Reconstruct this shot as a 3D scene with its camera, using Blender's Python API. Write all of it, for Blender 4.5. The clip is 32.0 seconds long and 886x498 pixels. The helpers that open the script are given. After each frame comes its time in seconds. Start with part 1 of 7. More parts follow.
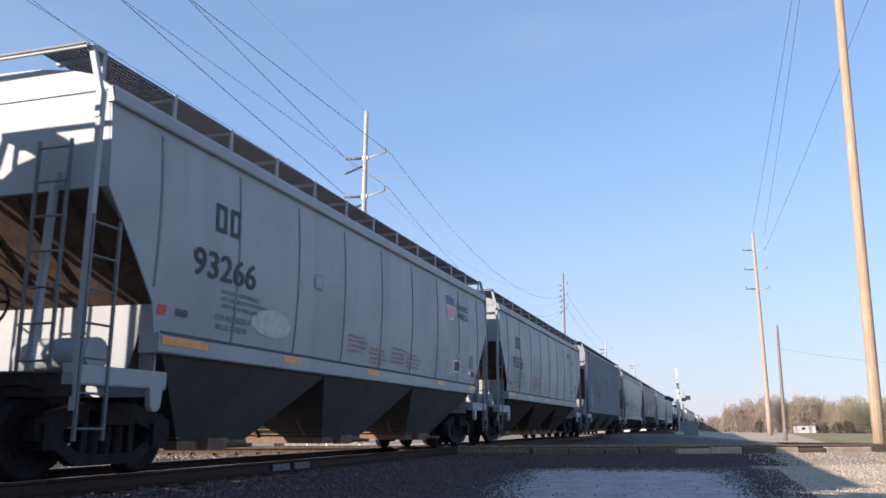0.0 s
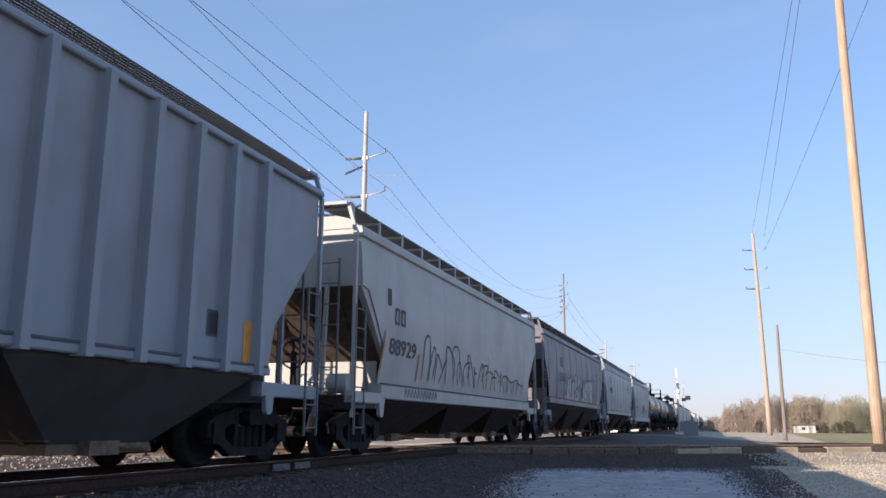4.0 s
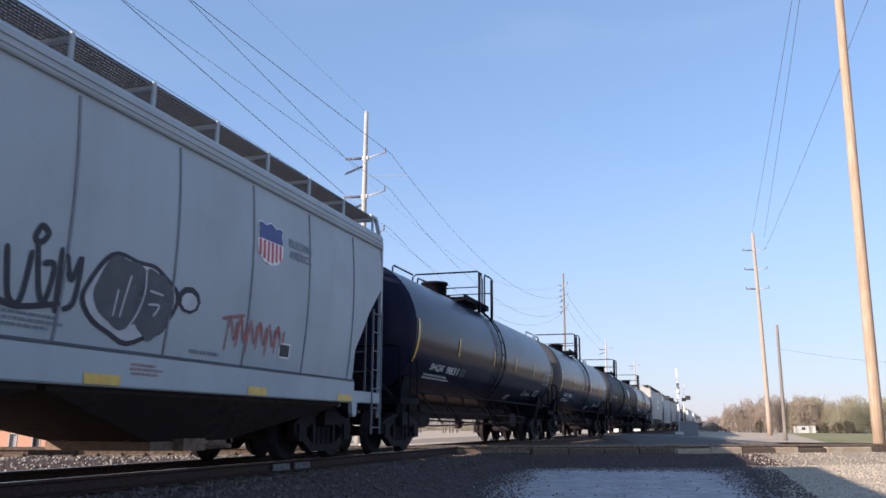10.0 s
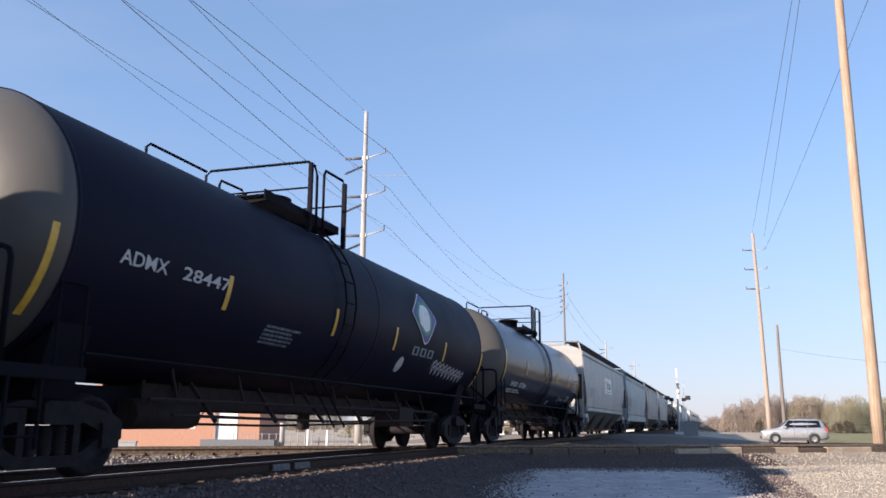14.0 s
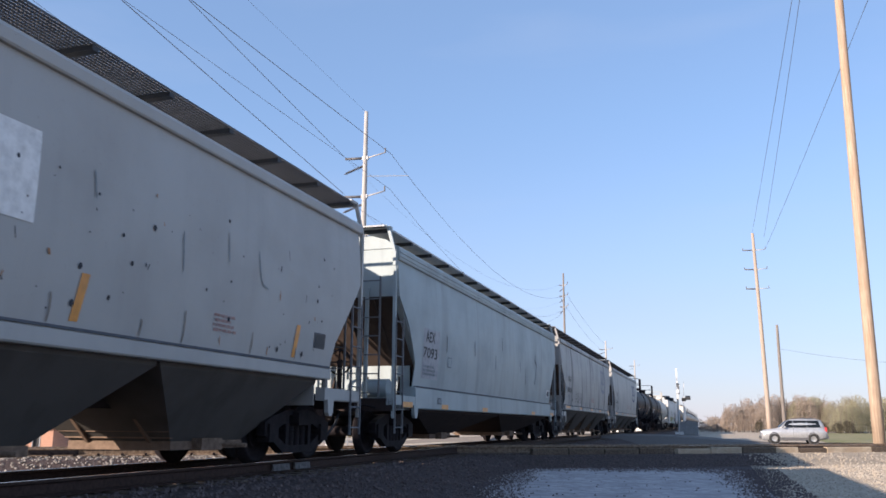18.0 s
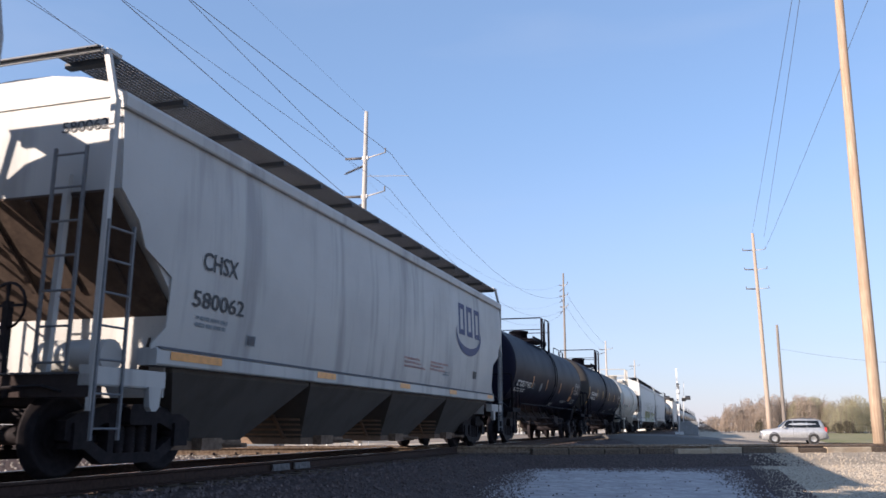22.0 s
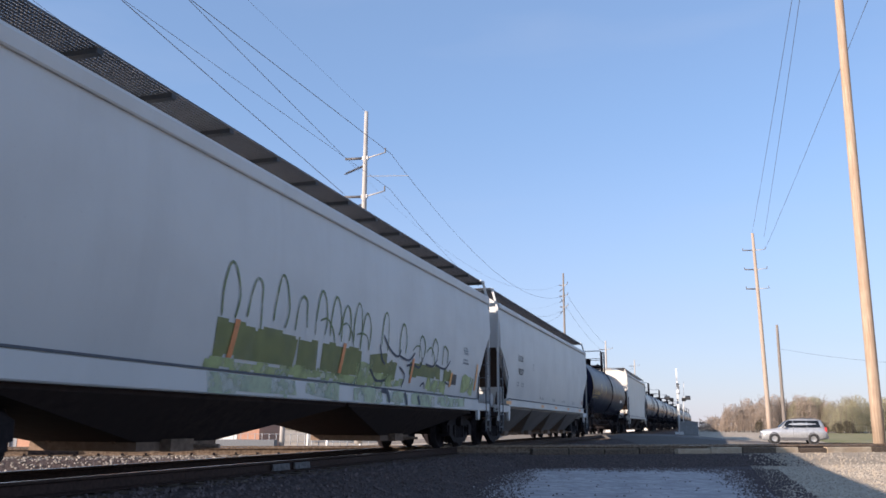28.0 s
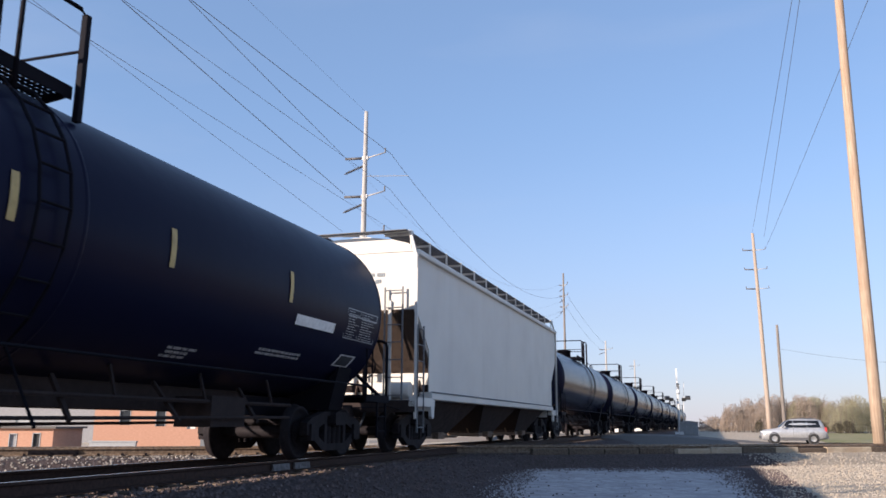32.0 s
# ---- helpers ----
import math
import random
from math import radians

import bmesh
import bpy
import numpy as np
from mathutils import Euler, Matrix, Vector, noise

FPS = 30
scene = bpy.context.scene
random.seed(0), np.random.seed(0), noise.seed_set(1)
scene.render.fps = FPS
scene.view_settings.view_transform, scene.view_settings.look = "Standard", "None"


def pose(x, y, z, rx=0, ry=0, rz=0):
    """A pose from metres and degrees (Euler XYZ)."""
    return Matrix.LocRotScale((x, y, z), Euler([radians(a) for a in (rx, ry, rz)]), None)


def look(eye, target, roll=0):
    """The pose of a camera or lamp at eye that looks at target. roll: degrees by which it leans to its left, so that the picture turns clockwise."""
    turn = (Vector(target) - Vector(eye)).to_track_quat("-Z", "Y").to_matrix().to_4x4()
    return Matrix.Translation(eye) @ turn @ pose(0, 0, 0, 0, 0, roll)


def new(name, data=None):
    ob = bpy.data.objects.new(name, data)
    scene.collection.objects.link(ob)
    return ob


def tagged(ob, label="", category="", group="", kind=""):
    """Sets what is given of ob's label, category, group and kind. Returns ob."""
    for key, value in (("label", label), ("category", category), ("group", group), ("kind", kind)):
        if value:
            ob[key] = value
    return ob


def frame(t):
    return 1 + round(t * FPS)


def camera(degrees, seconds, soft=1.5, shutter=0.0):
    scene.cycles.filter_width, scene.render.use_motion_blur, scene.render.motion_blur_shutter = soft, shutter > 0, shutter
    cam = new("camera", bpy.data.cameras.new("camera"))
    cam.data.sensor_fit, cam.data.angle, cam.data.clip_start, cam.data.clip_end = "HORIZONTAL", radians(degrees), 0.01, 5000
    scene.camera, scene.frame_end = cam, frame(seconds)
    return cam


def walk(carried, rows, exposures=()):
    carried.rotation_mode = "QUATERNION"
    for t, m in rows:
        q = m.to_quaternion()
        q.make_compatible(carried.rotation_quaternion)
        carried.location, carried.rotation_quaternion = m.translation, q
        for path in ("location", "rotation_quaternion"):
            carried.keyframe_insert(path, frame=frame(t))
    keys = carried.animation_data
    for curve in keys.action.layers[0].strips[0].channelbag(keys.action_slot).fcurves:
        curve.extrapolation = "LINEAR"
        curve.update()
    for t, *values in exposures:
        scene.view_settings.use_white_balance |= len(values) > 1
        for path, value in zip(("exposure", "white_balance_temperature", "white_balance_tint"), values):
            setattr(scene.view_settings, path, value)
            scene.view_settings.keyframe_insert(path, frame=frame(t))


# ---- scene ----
cam = camera(56.0, 32.0, soft=1.6, shutter=0.06)
EYE_Z = 0.6
VIEW = pose(0, 0, EYE_Z, 101.9, -0.28, 17.7)
walk(cam, [(0.0, VIEW), (32.0, VIEW)], exposures=[(0.0, 0.97, 6320.0, 17.0), (26.0, 0.97, 6320.0, 17.0), (29.0, 0.86, 6320.0, 17.0), (32.0, 0.85, 6320.0, 17.0)])

# ---- world and sun ----
SUN_FROM = Vector((-0.63, -0.777, 0.0)).normalized()
SUN_EL = radians(20.0)
world = bpy.data.worlds.new("world")
scene.world = world
world.use_nodes = True
wn = world.node_tree
sky = wn.nodes.new("ShaderNodeTexSky")
sky.sky_type = "NISHITA"
sky.sun_disc = False
sky.sun_elevation = SUN_EL
sky.sun_rotation = math.atan2(SUN_FROM.x, SUN_FROM.y)
sky.air_density, sky.dust_density, sky.ozone_density = 1.0, 0.15, 3.0
bg = wn.nodes["Background"]
bg.inputs["Strength"].default_value = 0.104
# thin high haze over the blue, paler and denser towards the horizon, with faint wisps
wtc = wn.nodes.new("ShaderNodeTexCoord")
wsep = wn.nodes.new("ShaderNodeSeparateXYZ")
wn.links.new(wtc.outputs["Generated"], wsep.inputs[0])


def sky_range(src, a, b, lo, hi):
    r_ = wn.nodes.new("ShaderNodeMapRange")
    for k_, v_ in (("From Min", a), ("From Max", b), ("To Min", lo), ("To Max", hi)):
        r_.inputs[k_].default_value = v_
    wn.links.new(src, r_.inputs["Value"])
    return r_.outputs["Result"]


def sky_mix(fac, a, b):
    m_ = wn.nodes.new("ShaderNodeMix")
    m_.data_type = "RGBA"
    wn.links.new(fac, m_.inputs[0])
    for i_, c_ in ((6, a), (7, b)):
        if hasattr(c_, "links"):
            wn.links.new(c_, m_.inputs[i_])
        else:
            m_.inputs[i_].default_value = (*c_, 1)
    return m_.outputs[2]


wmap = wn.nodes.new("ShaderNodeMapping")
wmap.inputs["Scale"].default_value = (1.4, 2.6, 7.0)
wmap.inputs["Rotation"].default_value = (0.2, 0.35, 0.5)
wnoise = wn.nodes.new("ShaderNodeTexNoise")
wnoise.inputs["Scale"].default_value, wnoise.inputs["Detail"].default_value = 1.6, 7.0
wn.links.new(wtc.outputs["Generated"], wmap.inputs["Vector"])
wn.links.new(wmap.outputs["Vector"], wnoise.inputs["Vector"])
haze = sky_mix(sky_range(wsep.outputs["Z"], 0.0, 0.35, 0.0, 1.0), (2.62, 2.72, 3.50), (1.98, 3.08, 4.65))
hazed = sky_mix(sky_range(wsep.outputs["Z"], 0.0, 0.3, 0.78, 0.36), sky.outputs["Color"], haze)
wisps = sky_mix(sky_range(wnoise.outputs["Fac"], 0.50, 0.80, 0.0, 0.20), hazed, (2.8, 3.3, 4.1))
wn.links.new(wisps, bg.inputs["Color"])

sun_data = bpy.data.lights.new("sun", "SUN")
sun_data.energy, sun_data.angle, sun_data.color = 4.8, radians(0.5), (1.0, 0.86, 0.69)
sun = new("sun", sun_data)
to_sun = Vector((SUN_FROM.x * math.cos(SUN_EL), SUN_FROM.y * math.cos(SUN_EL), math.sin(SUN_EL)))
sun.matrix_world = look(to_sun * 60, (0, 0, 0))

# ---- materials ----
MATS = {}


def base_mat(name):
    m = bpy.data.materials.new(name)
    m.use_nodes = True
    n = m.node_tree.nodes
    return m, n, m.node_tree.links, n["Principled BSDF"]


def ramp(n, links, src, a, b):
    r = n.new("ShaderNodeMapRange")
    r.inputs["From Min"].default_value, r.inputs["From Max"].default_value = a, b
    links.new(src, r.inputs["Value"])
    return r.outputs["Result"]


def noise_node(n, links, scale, detail=4.0, stretch=(1, 1, 1), rough=0.55):
    tc = n.new("ShaderNodeTexCoord")
    mp = n.new("ShaderNodeMapping")
    mp.inputs["Scale"].default_value = stretch
    nz = n.new("ShaderNodeTexNoise")
    nz.inputs["Scale"].default_value, nz.inputs["Detail"].default_value = scale, detail
    nz.inputs["Roughness"].default_value = rough
    links.new(tc.outputs["Object"], mp.inputs["Vector"])
    links.new(mp.outputs["Vector"], nz.inputs["Vector"])
    return nz.outputs["Fac"]


def mix(n, links, fac, a, b):
    mx = n.new("ShaderNodeMix")
    mx.data_type = "RGBA"
    if hasattr(fac, "links"):
        links.new(fac, mx.inputs[0])
    else:
        mx.inputs[0].default_value = fac
    for i, c in ((6, a), (7, b)):
        if hasattr(c, "links"):
            links.new(c, mx.inputs[i])
        else:
            mx.inputs[i].default_value = (*c, 1)
    return mx.outputs[2]


def bump(n, links, src, bsdf, strength=0.2, dist=0.01):
    b = n.new("ShaderNodeBump")
    b.inputs["Strength"].default_value, b.inputs["Distance"].default_value = strength, dist
    links.new(src, b.inputs["Height"])
    links.new(b.outputs["Normal"], bsdf.inputs["Normal"])


PAINT_COLOR = {}


def painted(name, color, dirt=(0.12, 0.09, 0.07), streak=0.5, rough=0.45, grime=0.35, metal=0.0, sharp=0.12, gloss=0.4, deep=0.45, spread=(0.1, 0.25)):
    """Weathered paint: vertical run-off streaks, blotches and fine chips."""
    if name in MATS:
        return MATS[name]
    PAINT_COLOR[name] = color
    m, n, links, b = base_mat(name)
    st = noise_node(n, links, 2.2, 5, (1.0, 1.0, 0.10))
    bl = noise_node(n, links, 0.9, 6)
    fine = noise_node(n, links, 26, 3)
    streak_f = n.new("ShaderNodeMath")
    streak_f.operation = "MULTIPLY"
    links.new(ramp(n, links, st, 0.5, 0.5 + sharp * 2), streak_f.inputs[0])
    streak_f.inputs[1].default_value = streak
    blot = n.new("ShaderNodeMath")
    blot.operation = "MULTIPLY"
    links.new(ramp(n, links, bl, 0.42, 0.75), blot.inputs[0])
    blot.inputs[1].default_value = grime
    c1 = mix(n, links, streak_f.outputs[0], color, [deep * c + 0.4 * d for c, d in zip(color, dirt)])
    c2 = mix(n, links, blot.outputs[0], c1, [0.6 * c + 0.25 * d for c, d in zip(color, dirt)])
    chips = n.new("ShaderNodeMath")
    chips.operation = "MULTIPLY"
    links.new(ramp(n, links, fine, 0.66, 0.74), chips.inputs[0])
    chips.inputs[1].default_value = grime * 0.5
    c3 = mix(n, links, chips.outputs[0], c2, dirt)
    links.new(c3, b.inputs["Base Color"])
    b.inputs["Metallic"].default_value = metal
    b.inputs["Specular IOR Level"].default_value = gloss
    rr = n.new("ShaderNodeMapRange")
    rr.inputs["To Min"].default_value, rr.inputs["To Max"].default_value = max(rough - spread[0], 0.05), min(rough + spread[1], 1)
    links.new(bl, rr.inputs["Value"])
    links.new(rr.outputs["Result"], b.inputs["Roughness"])
    bump(n, links, noise_node(n, links, 1.4, 3), b, 0.25, 0.02)
    MATS[name] = m
    return m


def grainy(name, c1, c2, scale, rough=0.9, strength=0.5, dist=0.02, stretch=(1, 1, 1), big=0.3, c3=None):
    """Rough matter with grain at two scales."""
    if name in MATS:
        return MATS[name]
    m, n, links, b = base_mat(name)
    f = noise_node(n, links, scale, 6, stretch, 0.7)
    g = noise_node(n, links, big, 4)
    col = mix(n, links, ramp(n, links, f, 0.35, 0.68), c1, c2)
    if c3:
        col = mix(n, links, ramp(n, links, g, 0.45, 0.7), col, c3)
    links.new(col, b.inputs["Base Color"])
    b.inputs["Roughness"].default_value = rough
    b.inputs["Specular IOR Level"].default_value = 0.15
    bump(n, links, f, b, strength, dist)
    MATS[name] = m
    return m


def plain(name, color, rough=0.6, metal=0.0):
    if name in MATS:
        return MATS[name]
    m, n, links, b = base_mat(name)
    f = noise_node(n, links, 9, 4)
    links.new(mix(n, links, ramp(n, links, f, 0.4, 0.75), color, [c * 0.72 for c in color]), b.inputs["Base Color"])
    b.inputs["Roughness"].default_value, b.inputs["Metallic"].default_value = rough, metal
    MATS[name] = m
    return m


# underframe grime, darkened further for the shade below the cars
UNDER = grainy("under_dirt_shade", (0.024, 0.018, 0.018), (0.056, 0.041, 0.038), 6, 0.9, 0.3, 0.01, c3=(0.035, 0.027, 0.026))
STEEL = grainy("cast_steel", (0.010, 0.0085, 0.0105), (0.025, 0.020, 0.022), 9, 0.75, 0.3, 0.008)
# end undersides: brown grime, with the shade they lie in put into the colour
SLOPE_DIRT_SHADE = grainy("slope_dirt_shade", (0.045, 0.032, 0.027), (0.11, 0.08, 0.065), 5, 0.9, 0.3, 0.01, c3=(0.065, 0.048, 0.04))
# outlet gates: rust-tan colour made pale enough to look sunlit
GATE_SUNLIT = grainy("gate_sunlit", (0.10, 0.07, 0.052), (0.30, 0.21, 0.15), 7, 0.9, 0.3, 0.01, c3=(0.17, 0.12, 0.09))
WALK_STEEL = plain("walkway_steel", (0.075, 0.078, 0.088), 0.6, 0.2)
GALV = plain("galvanised", (0.34, 0.35, 0.36), 0.55, 0.3)
LETTER = plain("letter_black", (0.022, 0.026, 0.032), 0.6)
LETTER_W = plain("letter_white", (0.72, 0.72, 0.70), 0.6)
LETTER_Y = plain("letter_gold", (0.55, 0.40, 0.16), 0.6)
AMBER = plain("reflector_amber", (0.66, 0.27, 0.045), 0.35)
YELLOW = plain("reflector_yellow", (0.66, 0.40, 0.05), 0.35)
RED = plain("decal_red", (0.55, 0.05, 0.05), 0.5)
PINK = plain("stencil_red", (0.40, 0.235, 0.215), 0.7)
BLUE = plain("decal_blue", (0.03, 0.05, 0.20), 0.5)
GREEN = plain("decal_green", (0.02, 0.22, 0.11), 0.5)
WHITE = plain("decal_white", (0.78, 0.78, 0.76), 0.5)


# ---- mesh helpers ----
class Form:
    """Collects simple solids into one mesh."""

    def __init__(self):
        self.v, self.f, self.smooth = [], [], []

    def add(self, vs, fs, smooth=False):
        o = len(self.v)
        self.v += [tuple(p) for p in vs]
        self.f += [tuple(o + i for i in q) for q in fs]
        self.smooth += [smooth] * len(fs)
        return self

    def box(self, x0, x1, y0, y1, z0, z1, m=None):
        vs = [(x, y, z) for z in (z0, z1) for y in (y0, y1) for x in (x0, x1)]
        if m is not None:
            vs = [m @ Vector(p) for p in vs]
        return self.add(vs, [(0, 2, 3, 1), (4, 5, 7, 6), (0, 1, 5, 4), (2, 6, 7, 3), (0, 4, 6, 2), (1, 3, 7, 5)])

    def bar(self, p, q, w, h=None, up=(0, 0, 1)):
        """A square bar from p to q."""
        p, q, h = Vector(p), Vector(q), h or w
        d = (q - p).normalized()
        s = d.cross(Vector(up))
        s = s.normalized() if s.length > 1e-4 else Vector((1, 0, 0))
        u = s.cross(d)
        vs = [c + s * a * w / 2 + u * b * h / 2 for c in (p, q) for a, b in ((-1, -1), (1, -1), (1, 1), (-1, 1))]
        return self.add(vs, [(0, 1, 2, 3), (7, 6, 5, 4), (0, 4, 5, 1), (1, 5, 6, 2), (2, 6, 7, 3), (3, 7, 4, 0)])

    def rod(self, pts, r, n=8, r2=None, caps=True):
        """A round tube through pts."""
        pts = [Vector(p) for p in pts]
        rings = []
        k = len(pts)
        for i, p in enumerate(pts):
            d = (pts[min(i + 1, k - 1)] - pts[max(i - 1, 0)]).normalized()
            s = d.orthogonal().normalized() if abs(d.z) > 0.9 else d.cross(Vector((0, 0, 1))).normalized()
            u = s.cross(d)
            rr = r + (r2 - r) * i / (k - 1) if r2 is not None else r
            rings += [p + (s * math.cos(6.28318 * j / n) + u * math.sin(6.28318 * j / n)) * rr for j in range(n)]
        fs = [(i * n + j, i * n + (j + 1) % n, (i + 1) * n + (j + 1) % n, (i + 1) * n + j) for i in range(k - 1) for j in range(n)]
        o = len(self.v)
        self.add(rings, fs, n > 6)
        if caps:
            self.add([], [])
            self.f += [tuple(o + j for j in reversed(range(n))), tuple(o + (k - 1) * n + j for j in range(n))]
            self.smooth += [False, False]
        return self

    def prism(self, poly, lo, hi, axis="x"):
        """A polygon swept along an axis. poly is (y, z) for x, (x, z) for y, (x, y) for z."""
        k = len(poly)
        put = {"x": lambda p, t: (t, p[0], p[1]), "y": lambda p, t: (p[0], t, p[1]), "z": lambda p, t: (p[0], p[1], t)}[axis]
        vs = [put(p, t) for t in (lo, hi) for p in poly]
        fs = [(i, (i + 1) % k, k + (i + 1) % k, k + i) for i in range(k)]
        return self.add(vs, fs + [tuple(reversed(range(k))), tuple(range(k, 2 * k))])

    def lathe(self, prof, axis="y", n=32, centre=(0, 0, 0), smooth=True):
        """A profile of (along, radius) turned round an axis."""
        vs = []
        for t, r in prof:
            for j in range(n):
                a = 6.2831853 * j / n
                c, s = r * math.cos(a), r * math.sin(a)
                p = {"y": (c, t, s), "x": (t, c, s), "z": (c, s, t)}[axis]
                vs.append((p[0] + centre[0], p[1] + centre[1], p[2] + centre[2]))
        fs = [(i * n + j, i * n + (j + 1) % n, (i + 1) * n + (j + 1) % n, (i + 1) * n + j) for i in range(len(prof) - 1) for j in range(n)]
        return self.add(vs, fs, smooth)

    def mesh(self, name):
        me = bpy.data.meshes.new(name)
        me.from_pydata(self.v, [], self.f)
        me.polygons.foreach_set("use_smooth", self.smooth)
        bm = bmesh.new()
        bm.from_mesh(me)
        bmesh.ops.recalc_face_normals(bm, faces=bm.faces)
        bm.to_mesh(me)
        bm.free()
        me.update()
        me.materials.append(None)
        return me


SHARED = {}


def shared(key, build):
    """One mesh for all alike parts."""
    if key not in SHARED:
        SHARED[key] = build().mesh(key if isinstance(key, str) else key[0])
    return SHARED[key]


def part(name, form, material, parent, label="", at=None):
    me = form.mesh(name) if isinstance(form, Form) else form
    ob = new(name, me)
    ob.material_slots[0].link = "OBJECT"
    ob.material_slots[0].material = material
    if parent is not None:
        ob.parent = parent
    if at is not None:
        ob.matrix_basis = at
    if label:
        tagged(ob, label)
    return ob


def thing(name, label, category, at=None, group="", kind=""):
    ob = new(name)
    ob.empty_display_size = 0.3
    if at is not None:
        ob.matrix_basis = at
    return tagged(ob, label, category, group, kind)


def lone(name, form, material, label, category, at=None, group="", kind=""):
    return tagged(part(name, form, material, None, "", at), label, category, group, kind)

# ---- the ground and the tracks ----
TRACK_X = -7.65
GROUND_Z = -0.52
# dark gravel, its colour deepened for the shadow of the train
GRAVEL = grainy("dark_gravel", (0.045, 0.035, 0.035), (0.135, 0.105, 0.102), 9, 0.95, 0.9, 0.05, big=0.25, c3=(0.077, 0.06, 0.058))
LIMESTONE = grainy("pale_limestone", (0.25, 0.232, 0.232), (0.545, 0.51, 0.50), 5, 0.95, 0.4, 0.02, big=1.5, c3=(0.30, 0.28, 0.28))
ASPHALT = grainy("asphalt", (0.105, 0.095, 0.088), (0.20, 0.182, 0.165), 40, 0.9, 0.3, 0.01, big=0.2, c3=(0.155, 0.14, 0.125))
TIE_WOOD = grainy("tie_wood", (0.07, 0.05, 0.038), (0.20, 0.155, 0.115), 5, 0.9, 0.5, 0.02, (1, 6, 6))
RAIL_RUST = grainy("rail_rust", (0.030, 0.018, 0.015), (0.065, 0.038, 0.030), 18, 0.75, 0.2, 0.004)
RAIL_DUST = grainy("rail_dust", (0.11, 0.075, 0.052), (0.30, 0.22, 0.155), 12, 0.85, 0.2, 0.004)
# oily main-line bed, with the shade under the train put into its colour
BALLAST_DARK = grainy("oily_shaded_ballast", (0.041, 0.030, 0.029), (0.139, 0.106, 0.098), 16, 0.95, 0.9, 0.06, big=0.4)
# crossing-line ballast in two colours, one as in shadow, one as in sun
BALLAST_SHADED = grainy("shaded_ballast", (0.036, 0.027, 0.025), (0.135, 0.10, 0.09), 16, 0.95, 0.9, 0.06, big=0.4)
BALLAST_SUNLIT = grainy("dusty_sunlit_ballast", (0.20, 0.165, 0.125), (0.52, 0.44, 0.34), 12, 0.95, 0.9, 0.05, big=0.5, c3=(0.36, 0.30, 0.225))
RAIL_TOP = plain("rail_polished", (0.45, 0.43, 0.41), 0.22, 1.0)



def ground_z(x, y):
    """Level by the line, lower beyond the far side of the tracks."""
    k = min(max((-17.0 - x) / 9.0, 0.0), 1.0)
    return GROUND_Z - 1.35 * k * k * (3 - 2 * k)


xs = [-900, -400, -200, -110, -70, -45, -35, -30] + [-27 + i for i in range(12)] + [-12, -4, 8, 30, 80, 200, 500, 900]
ys = [-60, -20, 0, 20, 40, 60, 80, 110, 160, 260, 500, 1000, 2500]
gf = Form().add([(x, y, ground_z(x, y)) for y in ys for x in xs], [(j * len(xs) + i, j * len(xs) + i + 1, (j + 1) * len(xs) + i + 1, (j + 1) * len(xs) + i) for j in range(len(ys) - 1) for i in range(len(xs) - 1)], True)
lone("ground", gf, grainy("dry_earth", (0.27, 0.22, 0.165), (0.60, 0.51, 0.40), 9, 0.95, 0.8, 0.04, big=0.5, c3=(0.46, 0.385, 0.29)),
     "dry gravelly earth beside the railway", "ground", kind="structure")


def rail_form(length):
    poly = [(-0.075, -0.18), (0.075, -0.18), (0.075, -0.165), (0.012, -0.145), (0.009, -0.045), (0.036, -0.03), (0.036, -0.008), (0.028, 0.0), (-0.028, 0.0), (-0.036, -0.008), (-0.036, -0.03), (-0.009, -0.045), (-0.012, -0.145), (-0.075, -0.165)]
    return Form().prism(poly, 0.0, length, "y")


def track(name, start, heading, length, label, spans, rail_mat):
    """Bed, ties and two rails along +y of the track's own frame."""
    m = pose(start[0], start[1], 0, 0, 0, heading)
    for lo, hi, mat in spans:
        bed = Form().prism([(-3.3, GROUND_Z - 0.05), (3.3, GROUND_Z - 0.05), (2.0, -0.23), (1.5, -0.21), (-1.5, -0.21), (-2.0, -0.23)], lo, hi, "y")
        lone(name + "_bed", bed, mat, "crushed-stone ballast bed under " + label, "ballast", m, kind="structure")
    tr = thing(name, label, "railway track", m, kind="structure")
    for x in (-0.755, 0.755):
        r = part("rail", rail_form(length), rail_mat, tr, "rust-brown steel rail", pose(x, 0, 0))
        part("rail_head", Form().box(-0.024, 0.024, 0, length, 0.0005, 0.003), RAIL_TOP, r, "polished running surface")
    return tr


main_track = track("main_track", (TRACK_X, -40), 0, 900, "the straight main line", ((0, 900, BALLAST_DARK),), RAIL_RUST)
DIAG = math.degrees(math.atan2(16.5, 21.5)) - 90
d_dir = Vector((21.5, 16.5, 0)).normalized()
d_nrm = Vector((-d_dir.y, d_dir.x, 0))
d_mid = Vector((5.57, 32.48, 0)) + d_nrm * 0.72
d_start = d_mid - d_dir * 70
# the bed changes colour at 63.6, where the shadow of the train ends
cross_track = track("crossing_track", d_start, DIAG, 140, "a second line crossing at an angle", ((0, 63.6, BALLAST_SHADED), (63.6, 140, BALLAST_SUNLIT)), RAIL_DUST)


